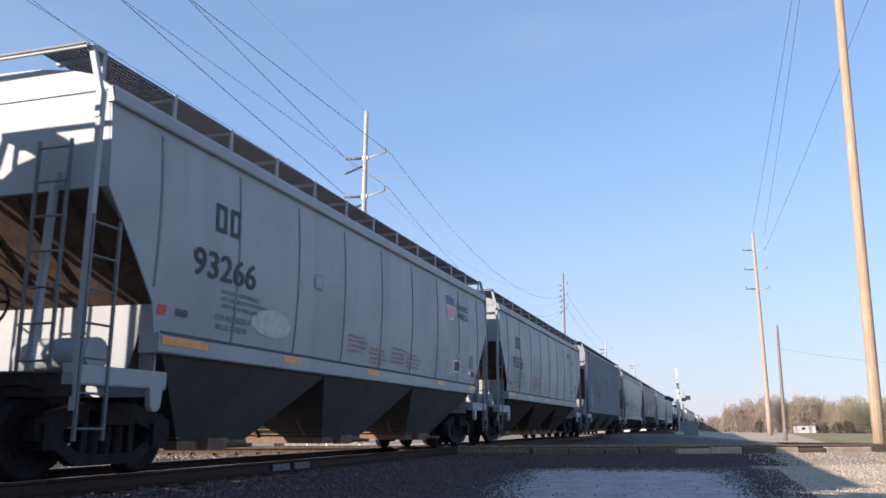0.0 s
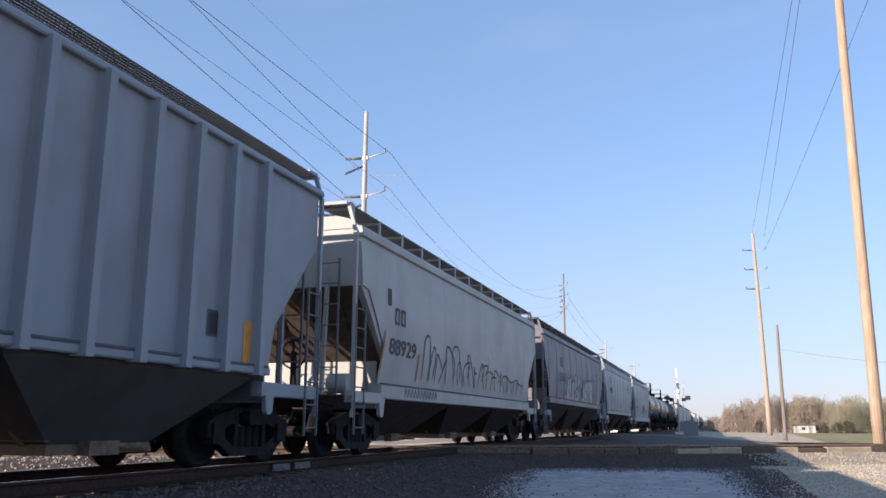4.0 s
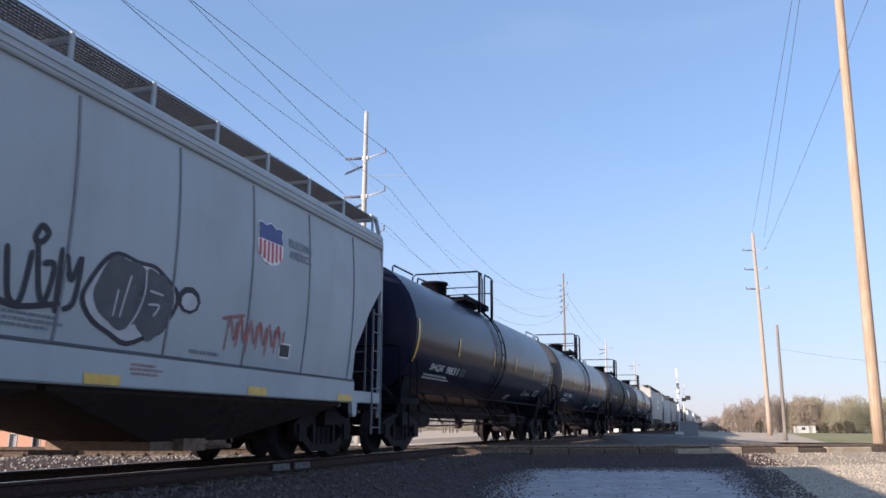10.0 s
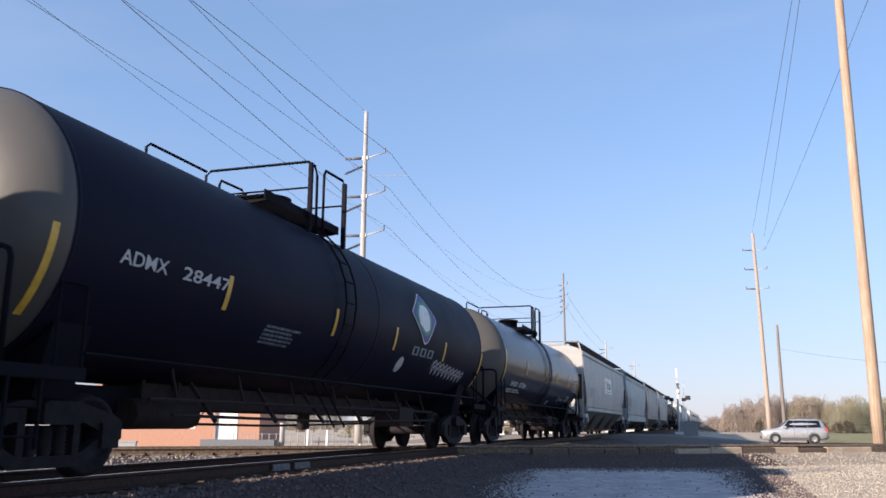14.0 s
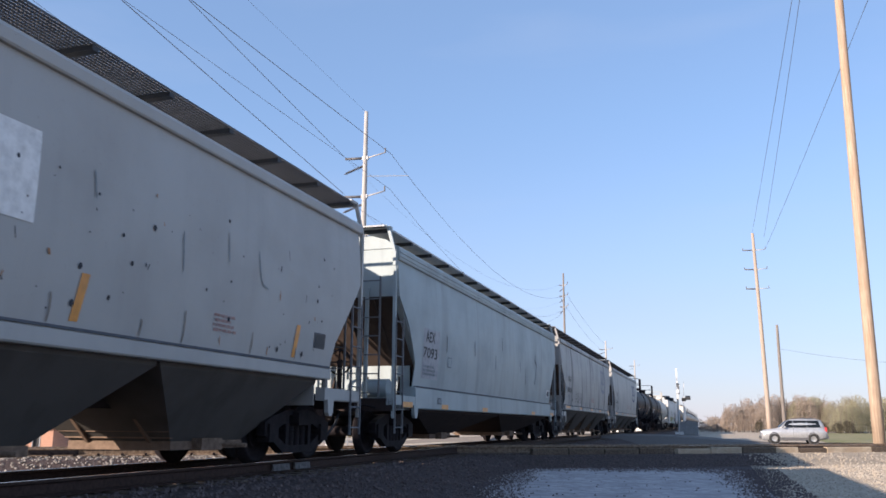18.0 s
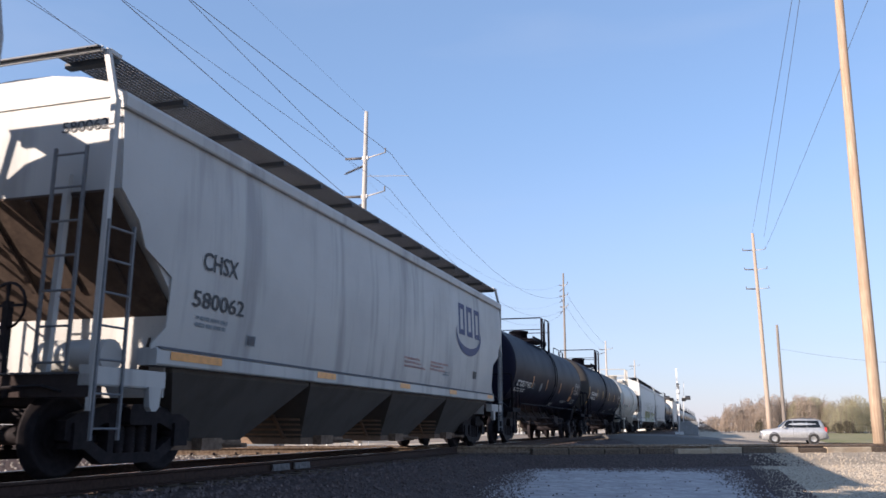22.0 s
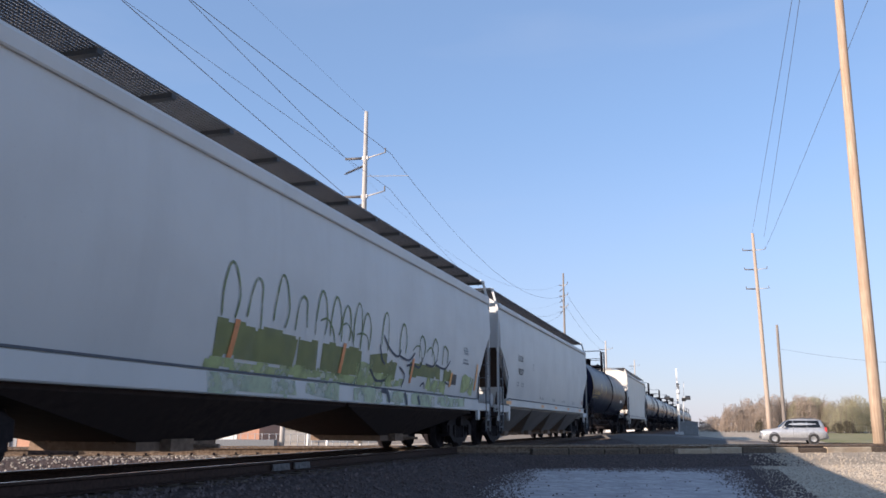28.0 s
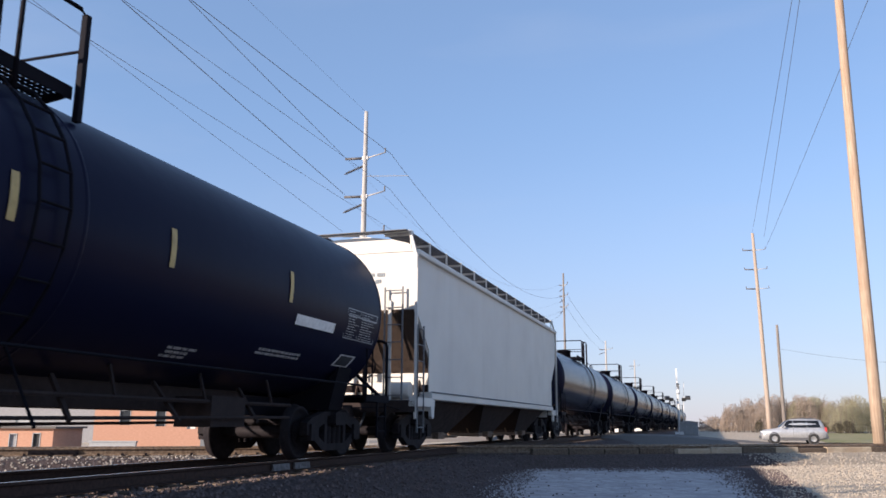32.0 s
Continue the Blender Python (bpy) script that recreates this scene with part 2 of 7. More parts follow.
# ---- poles and wires ----
POLE_GREY = grainy("pole_grey", (0.30, 0.28, 0.26), (0.50, 0.48, 0.45), 3, 0.85, 0.2, 0.01, (6, 6, 0.4))
POLE_WORN = grainy("pole_worn", (0.15, 0.13, 0.115), (0.25, 0.22, 0.195), 3, 0.85, 0.3, 0.01, (6, 6, 0.35))
POLE_WOOD = grainy("pole_wood", (0.27, 0.21, 0.165), (0.46, 0.38, 0.31), 3, 0.85, 0.3, 0.01, (6, 6, 0.35))
WIRE = plain("wire_dark", (0.10, 0.10, 0.11), 0.6)
POLE_PALE = grainy("pole_pale", (0.27, 0.195, 0.14), (0.50, 0.385, 0.285), 3, 0.85, 0.4, 0.012, (6, 6, 0.3), big=0.5, c3=(0.34, 0.235, 0.16))


def pole(x, y, z0, z1, r0, r1, material, label, arms=(), arm_len=1.35, skew=0.0, lean=0.0, strings=True):
    p = thing("utility_pole", label, "utility pole", pose(x, y, z0), group="poles along the railway")
    f = Form()
    f.rod([(lean * (i / 10) ** 1.6, 0, i * (z1 - z0) / 10) for i in range(11)], r0, 16, r1)
    part("shaft", f, material, p)
    for z in arms:
        dx = lean * ((z - z0) / (z1 - z0)) ** 1.6
        for s in (-1, 1):
            end = (dx + s * arm_len, s * skew, z - z0 + (0.25 if s > 0 and strings else 0.06))
            part("crossarm", Form().rod([(dx + s * r1, 0, z - z0), end], 0.045 if s > 0 else 0.085, 8, 0.04 if s > 0 else 0.085), POLE_GREY if s > 0 else WIRE, p, "" if s > 0 else "dark ribbed post insulator")
            part("arm_collar", Form().box(*sorted((dx + s * r1 * 0.8, dx + s * (r1 + 0.08))), -0.08, 0.08, z - z0 - 0.12, z - z0 + 0.12), GALV, p)
            ins = Form()
            if s < 0 and strings:
                q0, q1 = Vector((s * r1, 0, z - z0 - 0.5)), Vector((s * arm_len * 1.05, 0, z - z0 - 0.95))
                prof = [q0 + (q1 - q0) * i / 16 for i in range(17)]
                ins.rod(prof, 0.03, 6)
                for i in range(1, 15):
                    ins.rod([prof[i], prof[i] + (q1 - q0) * 0.025], 0.085, 8)
            else:
                ins.rod([end, Vector(end) + Vector((0, 0, 0.3))], 0.05, 6)
            part("insulator", ins, WIRE, p)
    return p


PA = (-20.0, 46.3)
tall_pole = pole(*PA, GROUND_Z, 20.1, 0.24, 0.12, POLE_GREY, "tall pale grey wooden transmission pole with three pairs of arms", (17.0, 14.5, 12.0))
pole(-20, 120.6, GROUND_Z, 22.5, 0.20, 0.12, POLE_WORN, "tall weathered transmission pole behind the train", (20.7, 19.1, 17.5), 0.6)
pole(-20, 170.1, GROUND_Z, 17.3, 0.26, 0.14, POLE_GREY, "weathered wooden pole far along the line", (15.5,))
pole(-20, 235, GROUND_Z, 18.2, 0.26, 0.14, POLE_GREY, "weathered wooden pole far along the line", (16.5,))
pole(6.31, 38.36, GROUND_Z, 24, 0.24, 0.165, POLE_PALE, "tall bare tan wooden pole beside the crossing line", lean=0.22)
pole(6.36, 111.4, GROUND_Z - 0.2, 24.85, 0.30, 0.17, POLE_WOOD, "tall tan wooden transmission pole with three pairs of arms", (22.6, 20.1, 17.6), 1.35, lean=-0.33, strings=False)
pole(5.33, 73.3, GROUND_Z - 0.2, 8.74, 0.15, 0.10, POLE_WORN, "short weathered grey-brown wooden utility pole", ())


part("marker_arm", Form().rod([(0.1, 0, 15.81 - GROUND_Z), (2.9, 0, 15.60 - GROUND_Z)], 0.022, 6), GALV, tall_pole, "thin pale horizontal arm")


def wire(p, q, r, sag, label="thin dark overhead wire"):
    p, q = Vector(p), Vector(q)
    pts = [p + (q - p) * i / 14 - Vector((0, 0, sag * 4 * (i / 14) * (1 - i / 14))) for i in range(15)]
    return lone("overhead_wire", Form().rod(pts, r, 5), WIRE, label, "wire", group="overhead wires")


# the spans behind the tall pole, towards the camera, and on to the next pole
for tip, y1, z1, r_ in (((-18.15, 17.02), 24.93, 16.49, 0.016), ((-18.3, 14.84), 21.43, 14.70, 0.010), ((-18.25, 12.32), 17.37, 12.59, 0.009),
                        ((-21.45, 17.23), 29.3, 19.28, 0.016), ((-21.42, 14.8), 24.98, 17.03, 0.018), ((-21.42, 12.35), 20.65, 14.79, 0.009), ((-19.95, 20.0), 32.4, 20.3, 0.006)):
    a = Vector((tip[0], 46.3, tip[1]))
    b = Vector((tip[0], y1, z1))
    wire(a, a + (b - a) * 2.4, r_, 0.03)
for x, z, zb, r_, sag in ((-18.2, 17.02, 19.4, 0.013, 3.6), (-18.3, 14.84, 17.6, 0.012, 4.1), (-18.25, 12.32, 17.4, 0.010, 4.1), (-21.45, 17.23, 20.8, 0.006, 3.6), (-21.42, 14.8, 18.4, 0.006, 3.6)):
    wire((x, 46.3, z), (-20 + (0.6 if x > -20 else -0.6), 120.6, zb), r_, sag)
for s in (-1, 1):
    wire((-20 + s * 0.6, 120.6, 19.1), (-20 + s * 1.0, 170.1, 15.6), 0.014, 0.8)
for a, b in (((6.0, 111.4, 24.85), (5.79, 50, 25.66)), ((7.4, 111.4, 24.3), (6.22, 50, 25.59)), ((7.42, 111.4, 22.68), (9.76, 50, 25.02))):
    a, b = Vector(a), Vector(b)
    wire(a, a + (b - a) * 1.7, 0.016, 0.5)
wire((5.4, 73.3, 6.78), (30, 76, 6.1), 0.010, 1.1)

# ---- road, pale patch, ties ----
road = Form()
prof = [(-140, -1.85), (-40, -1.7), (-26, -1.2), (-19, -0.35), (-13, -0.03), (-9.3, -0.012), (-6.0, -0.012), (-2.5, -0.03), (2.0, -0.40), (4, -0.52), (160, -0.52)]
road.add([(x, y, z) for x, z in prof for y in (54.5, 65.5)] + [(x, y, z - 0.5) for x, z in prof for y in (53.5, 66.5)],
         [(2 * i, 2 * i + 2, 2 * i + 3, 2 * i + 1) for i in range(len(prof) - 1)]
         + [(2 * i, 22 + 2 * i, 24 + 2 * i, 2 * i + 2) for i in range(len(prof) - 1)] + [(2 * i + 1, 2 * i + 3, 25 + 2 * i, 23 + 2 * i) for i in range(len(prof) - 1)])
lone("road", road, ASPHALT, "worn grey asphalt road over the level crossing", "road", kind="structure")
rnd = random.Random(2)
rim = [(-4.5, 21.6), (-3.6, 22.3), (-2.4, 22.1), (-1.2, 22.8), (-0.2, 22.9), (0.3, 22.2), (0.3, 20.5), (0.45, 18.0), (0.6, 15.0), (0.8, 11.0), (1.0, 7.0), (-1.8, 7.0), (-2.4, 10.0), (-3.0, 12.6), (-3.7, 15.0), (-3.9, 17.5), (-4.4, 19.5)]
fine = []
for (x0, y0), (x1, y1) in zip(rim, rim[1:] + rim[:1]):
    for i in range(6):
        fine.append((x0 + (x1 - x0) * i / 6 + rnd.uniform(-0.08, 0.08), y0 + (y1 - y0) * i / 6 + rnd.uniform(-0.1, 0.1)))
lone("pale_gravel_patch", Form().add([(x, y, GROUND_Z + 0.008) for x, y in fine], [tuple(range(len(fine)))]), LIMESTONE, "pale crushed-limestone patch on the dark ground", "gravel patch", kind="structure")
# the apron ends about where the shadow of the train does
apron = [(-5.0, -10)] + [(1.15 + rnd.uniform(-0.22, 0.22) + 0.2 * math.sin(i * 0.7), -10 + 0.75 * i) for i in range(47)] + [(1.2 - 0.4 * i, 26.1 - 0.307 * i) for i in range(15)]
lone("dark_gravel_apron", Form().add([(x, y, GROUND_Z + 0.004) for x, y in apron], [tuple(range(len(apron)))]), GRAVEL, "dark cinder gravel between the tracks, deepened for the shade of the train", "gravel", kind="structure")


MUD = grainy("pale_mud", (0.10, 0.095, 0.095), (0.22, 0.21, 0.205), 14, 0.95, 0.3, 0.01)
for y in (12.4, 13.15):
    part("joint_bar", Form().prism([(0.790, -0.15), (0.835, -0.15), (0.815, -0.045), (0.790, -0.045)], y + 40.0, y + 40.55, "y"), MUD, main_track, "mud-splashed joint bar on the near rail")


def tie_form():
    return Form().prism([(-0.115, -0.36), (0.115, -0.36), (0.115, -0.20), (0.10, -0.185), (-0.10, -0.185), (-0.115, -0.20)], -1.3, 1.3, "x")


for tr, y0, n, gap in ((main_track, 41.0, 150, 0.54), (cross_track, 18.0, 180, 0.54)):
    for i in range(n):
        part("tie", shared("tie", tie_form), TIE_WOOD, tr, "", pose(rnd.uniform(-0.05, 0.05), y0 + gap * i, rnd.uniform(-0.012, 0.0), 0, 0, rnd.uniform(-1.5, 1.5)))
PALE_TIMBER = grainy("pale_timber", (0.34, 0.27, 0.19), (0.60, 0.50, 0.37), 5, 0.9, 0.5, 0.02, (6, 1, 6), big=1.5, c3=(0.42, 0.32, 0.22))
timber_run = [(56.2 + 1.15 * i, 57.3 + 1.15 * i, TIE_WOOD) for i in range(4)] + [(60.95, 62.1, PALE_TIMBER), (62.14, 63.25, PALE_TIMBER), (63.29, 64.5, TIE_WOOD), (64.54, 65.4, PALE_TIMBER), (65.44, 66.5, TIE_WOOD), (66.56, 68.38, PALE_TIMBER), (68.42, 69.8, TIE_WOOD), (69.85, 71.2, TIE_WOOD)]
for lo, hi, mat in timber_run:
    k = rnd.uniform(-0.02, 0.02)
    part("edge_timber", Form().prism([(-0.09, -0.38), (0.09, -0.38), (0.09, -0.07 + k), (0.075, -0.05 + k), (-0.075, -0.05 + k), (-0.09, -0.07 + k)], lo, hi, "y"), mat, cross_track, "weathered squared timber beside the rail", pose(1.5, 0, 0))
for i in range(52):
    y = 18.0 + 0.54 * (i + 10)
    for x in (-0.755, 0.755):
        part("rail_anchor", shared("anchor", lambda: Form().box(-0.10, 0.10, -0.07, 0.07, -0.186, -0.172).box(0.045, 0.085, -0.03, 0.03, -0.17, -0.12).box(-0.085, -0.045, -0.03, 0.03, -0.17, -0.12)), STEEL, cross_track, "", pose(x, y, 0.002))
def joint_form():
    f = Form().box(-0.05, 0.05, -0.55, 0.55, -0.15, -0.045)
    for i in range(6):
        f.rod([(-0.075, -0.45 + 0.18 * i, -0.095), (0.075, -0.45 + 0.18 * i, -0.095)], 0.018, 6)
    return f


for x in (-0.755, 0.755):
    for y in (44.0, 66.67, 70.0):
        part("joint_bar", shared("joint_bar", joint_form), STEEL, cross_track, "dark bolted joint bar", pose(x, y, 0))


def stones(name, count, seed, place, size, material, label):
    """Loose stones as one heap of small angular lumps."""
    r = random.Random(seed)
    f = Form()
    base = [(1, 0, 0), (-1, 0, 0), (0, 1, 0), (0, -1, 0), (0, 0, 1), (0, 0, -1)]
    faces = [(0, 2, 4), (2, 1, 4), (1, 3, 4), (3, 0, 4), (2, 0, 5), (1, 2, 5), (3, 1, 5), (0, 3, 5)]
    for _ in range(count):
        x, y, z = place(r)
        m = Euler((r.uniform(0, 3), r.uniform(0, 3), r.uniform(0, 3))).to_matrix()
        k = r.uniform(0.5, 1.0) * size
        f.add([m @ Vector((p[0] * k * r.uniform(0.7, 1.2), p[1] * k * r.uniform(0.7, 1.2), p[2] * k * r.uniform(0.6, 1.0))) + Vector((x, y, z)) for p in base], faces)
    return lone(name, f, material, label, "ballast", kind="stuff")


STONE = grainy("ballast_stone", (0.16, 0.145, 0.13), (0.46, 0.42, 0.37), 7, 0.9, 0.4, 0.01, big=1.2, c3=(0.28, 0.25, 0.22))
VERGE_STONE = grainy("verge_stone", (0.24, 0.20, 0.155), (0.62, 0.54, 0.44), 5, 0.9, 0.4, 0.01, big=2.5, c3=(0.40, 0.335, 0.255))
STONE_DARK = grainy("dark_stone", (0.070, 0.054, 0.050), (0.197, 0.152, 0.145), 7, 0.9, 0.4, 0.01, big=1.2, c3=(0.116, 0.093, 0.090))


def bed_z(d):
    d = abs(d)
    return -0.21 if d < 1.5 else (-0.23 if d < 2.0 else -0.23 - (d - 2.0) * 0.26)


def on_main(r):
    d = -r.uniform(1.15, 3.2)
    return TRACK_X + d, 4.0 + 40.0 * r.random() ** 1.6, bed_z(d) + r.uniform(0.0, 0.015)


def by_near_rail(r):
    d = r.uniform(1.15, 3.2)
    return TRACK_X + d, 4.0 + 40.0 * r.random() ** 1.6, bed_z(d) + r.uniform(0.0, 0.015)


def between_rails(r):
    d = r.uniform(-1.25, 1.25)
    return TRACK_X + d, 4.0 + 30.0 * r.random() ** 1.5, -0.205 + r.uniform(0.0, 0.01)


def on_cross(r):
    d, s = r.uniform(-3.2, 3.2), r.uniform(30, 52)
    p = d_start + d_dir * s + d_nrm * d
    return p.x, p.y, bed_z(d) + r.uniform(0.0, 0.015)


def on_apron(r):
    while True:
        x, y = r.uniform(-5.0, 1.5), 9.0 + 15 * r.random()
        inside = False
        for (x0, y0), (x1, y1) in zip(rim, rim[1:] + rim[:1]):
            if (y0 > y) != (y1 > y) and x < x0 + (x1 - x0) * (y - y0) / (y1 - y0):
                inside = not inside
        if not inside or r.random() < 0.012:
            return x, y, GROUND_Z + 0.01


def on_verge(r):
    return 0.9 + 11.0 * r.random() ** 1.2, 10.0 + 24 * r.random(), GROUND_Z + 0.004


# sun and train shade go into the stone colours: pale behind, dark in front
stones("ballast_stones", 6000, 1, on_main, 0.05, STONE, "loose pale ballast stones behind the rails")
stones("ballast_stones", 5500, 6, by_near_rail, 0.045, STONE_DARK, "oily ballast stones beside the rails, darkened for the shade of the train")
stones("ballast_stones", 2500, 2, between_rails, 0.045, STONE_DARK, "dirty ballast stones between the rails")
def on_cross_far(r):
    d, s = r.uniform(-3.2, 3.2), r.uniform(54, 64.6)
    p = d_start + d_dir * s + d_nrm * d
    return p.x, p.y, bed_z(d) + r.uniform(0.0, 0.012)


def on_cross_sunlit(r):
    d, s = r.uniform(-3.3, 3.2), 62.8 + 27 * r.random() ** 1.2
    p = d_start + d_dir * s + d_nrm * d
    return p.x, p.y, bed_z(d) + r.uniform(0.0, 0.012)


stones("ballast_stones", 3500, 9, on_cross_far, 0.036, STONE_DARK, "dark brown ballast stones on the crossing line, shade of the train in their colour")
stones("ballast_stones", 6000, 12, on_cross_sunlit, 0.036, VERGE_STONE, "dusty tan ballast stones on the crossing line, colour lifted for sunlight")
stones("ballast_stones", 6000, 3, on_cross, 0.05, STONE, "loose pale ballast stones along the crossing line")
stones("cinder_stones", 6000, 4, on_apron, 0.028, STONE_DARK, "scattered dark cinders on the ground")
def on_rim(r):
    i = r.randrange(len(rim))
    (x0, y0), (x1, y1) = rim[i], rim[(i + 1) % len(rim)]
    k = r.random()
    return x0 + (x1 - x0) * k + r.gauss(0, 0.16), y0 + (y1 - y0) * k + r.gauss(0, 0.5), GROUND_Z + 0.014


stones("limestone_chips", 2600, 7, on_rim, 0.026, LIMESTONE, "pale limestone chips strewn round the patch")
stones("cinder_stones", 3600, 8, on_rim, 0.024, STONE_DARK, "dark cinders strewn over the edge of the patch")
stones("verge_stones", 18000, 5, on_verge, 0.024, VERGE_STONE, "small brown stones on the sunlit verge")

# ---- level-crossing signal and cabinet ----
SILVER = plain("silver_paint", (0.55, 0.56, 0.57), 0.4, 0.5)
BLACK_PAINT = plain("black_paint", (0.015, 0.015, 0.016), 0.5)
sig = thing("crossing_signal", "silver crossing signal with black lamps and a raised gate arm", "crossing signal", pose(-2.65, 68.6, -0.35))
part("mast", Form().rod([(0, 0, 0), (0, 0, 4.3)], 0.065, 12), SILVER, sig)
part("base", Form().box(-0.3, 0.3, -0.3, 0.3, 0, 0.5), SILVER, sig)
part("gate_arm", Form().bar((0.06, -0.15, 1.2), (0.0, -0.15, 5.35), 0.1, 0.05, (0, 1, 0)), LETTER_W, sig, "white raised gate arm")
part("gate_arm", Form().bar((0.35, 0.2, 1.2), (0.52, 0.2, 4.3), 0.04, 0.03, (0, 1, 0)), LETTER_W, sig)
part("lamp_bar", Form().rod([(0, -0.75, 2.95), (0, 0.75, 2.95)], 0.04, 8), BLACK_PAINT, sig)
for y in (-0.6, 0.6):
    for s in (-1, 1):
        lp = part("lamp", Form().lathe([(s * 0.08, 0.0), (s * 0.08, 0.13), (s * 0.35, 0.12), (s * 0.36, 0.02)], "x", 14, (s * 0.25, y, 2.95)), BLACK_PAINT, sig)
        part("lamp_visor", Form().prism([(y - 0.25, 2.95), (y - 0.2, 3.14), (y, 3.22), (y + 0.2, 3.14), (y + 0.25, 2.95), (y + 0.18, 2.95), (y, 3.15), (y - 0.18, 2.95)], *sorted((s * 0.6, s * 0.95)), "x"), BLACK_PAINT, lp)
part("crossbuck", Form().bar((0.06, -0.6, 3.4), (0.06, 0.6, 4.2), 0.04, 0.2, (1, 0, 0)).bar((0.07, 0.6, 3.4), (0.07, -0.6, 4.2), 0.04, 0.2, (1, 0, 0)), LETTER_W, sig, "white crossed boards")
CASE_GREY = plain("case_grey", (0.24, 0.25, 0.26), 0.5, 0.3)
cab = thing("signal_cabinet", "small silver metal signal cabinet beside the crossing", "cabinet", pose(-2.05, 72.5, -0.45))
part("case", Form().box(-0.75, 0.75, -0.6, 0.6, 0.3, 1.3), CASE_GREY, cab)
part("lid", Form().prism([(-0.82, 1.3), (0.82, 1.3), (0.82, 1.36), (0.0, 1.46), (-0.82, 1.36)], -0.66, 0.66, "y"), CASE_GREY, cab)
for x in (-0.71, 0.02):
    d_ = part("door", Form().box(x, x + 0.69, -0.64, -0.6, 0.38, 1.24), CASE_GREY, cab)
    part("handle", Form().box(x + 0.56, x + 0.62, -0.68, -0.64, 0.9, 1.08), GALV, d_)
part("plinth", Form().box(-0.85, 0.85, -0.7, 0.7, 0, 0.3), LIMESTONE, cab, "pale concrete plinth")

# ---- buildings beyond the tracks ----
BRICK_TAN = grainy("brick_orange", (0.42, 0.225, 0.15), (0.54, 0.315, 0.225), 4, 0.9, 0.3, 0.01, (1, 1, 4))
SIDING = grainy("grey_siding", (0.22, 0.22, 0.23), (0.34, 0.34, 0.34), 2, 0.8, 0.2, 0.01, (1, 1, 8))
SIDING_PALE = grainy("pale_siding", (0.38, 0.38, 0.36), (0.52, 0.51, 0.49), 2, 0.8, 0.2, 0.01, (1, 1, 8))
DOOR_WHITE = plain("white_door", (0.80, 0.79, 0.74), 0.5)
DARK_GLASS = plain("dark_glass", (0.03, 0.035, 0.04), 0.15)
ROOFING = grainy("roofing", (0.10, 0.09, 0.085), (0.18, 0.165, 0.15), 8, 0.9)
LOW = GROUND_Z - 1.36


def house(name, x, y, w, d, h, heading, wall, label, openings=(), roof=0.15):
    """A box building; openings are (left, right, bottom, top, material, name) on its front."""
    b = thing(name, label, "building", pose(x, y, LOW, 0, 0, heading))
    cuts = sorted(openings)
    edges = [0.0]
    for o in cuts:
        edges += [o[0], o[1]]
    edges.append(w)
    f = Form()
    for i in range(0, len(edges), 2):
        f.box(edges[i], edges[i + 1], 0, 0.25, 0, h)
    for o in cuts:
        f.box(o[0], o[1], 0, 0.25, o[3], h)
        if o[2] > 0:
            f.box(o[0], o[1], 0, 0.25, 0, o[2])
    f.box(0, 0.25, 0.25, d, 0, h).box(w - 0.25, w, 0.25, d, 0, h).box(0.25, w - 0.25, d - 0.25, d, 0, h)
    part("wall", f, wall, b)
    part("roof", Form().box(-0.25, w + 0.25, -0.25, d + 0.25, h, h + roof), ROOFING, b)
    for o in cuts:
        q = part(o[5], Form().box(o[0] + 0.05, o[1] - 0.05, 0.12, 0.18, o[2], o[3] - 0.05), o[4], b)
        part("frame", Form().box(o[0], o[0] + 0.06, -0.03, 0.2, o[2], o[3]).box(o[1] - 0.06, o[1], -0.03, 0.2, o[2], o[3]).box(o[0], o[1], -0.03, 0.2, o[3] - 0.06, o[3]), GALV, q)
    return b


house("brick_shed", -51.9, 48.5, 6.4, 5.0, 2.05, 17.7, BRICK_TAN, "low red-brick shed with pale and dark doors", ((1.1, 2.1, 0, 1.85, DOOR_WHITE, "door"), (3.2, 3.8, 0.7, 1.7, SIDING, "window"), (4.9, 5.5, 0, 1.75, BLACK_PAINT, "door")))
house("brick_building", -52.1, 62.1, 14.6, 12, 6.2, 17.7, BRICK_TAN, "long orange brick building with a tall white door", ((2.2, 3.2, 2.3, 3.6, DARK_GLASS, "window"), (5.4, 6.3, 2.2, 3.6, DARK_GLASS, "window"), (8.2, 9.0, 2.0, 3.0, DOOR_WHITE, "window"), (10.7, 12.7, 0.0, 3.75, DOOR_WHITE, "door")))
house("grey_warehouse", -94, 84.5, 20, 12, 6.0, 17.7, SIDING, "low grey metal-sided warehouse behind the shed", ((3, 4.5, 1.5, 3, DARK_GLASS, "window"), (9, 11.5, 0, 3.2, GALV, "door")))
house("white_building", -31, 122, 9, 8, 4.2, 10, DOOR_WHITE, "small white building beyond the road", ((1.5, 2.6, 1, 2.2, DARK_GLASS, "window"), (5, 6, 0, 2.2, GALV, "door")))
house("pale_building", -18, 150, 7, 8, 3.8, 8, DOOR_WHITE, "small pale building far beyond the road", ((2, 3, 1, 2.2, DARK_GLASS, "window"),))
for x, w, lab in ((13.6, 3.2, "small pale shed half hidden by the trees"), (21.6, 3.4, "small pale house half hidden by the trees")):
    b = house("pale_shed", x, 162, w, 3.0, 1.3, 3, SIDING_PALE, lab, ((0.9, 1.6, 0.5, 1.0, DARK_GLASS, "window"), (2.1, 2.7, 0, 1.1, SIDING, "door")))
    b.matrix_basis = pose(x, 162, GROUND_Z, 0, 0, 3)
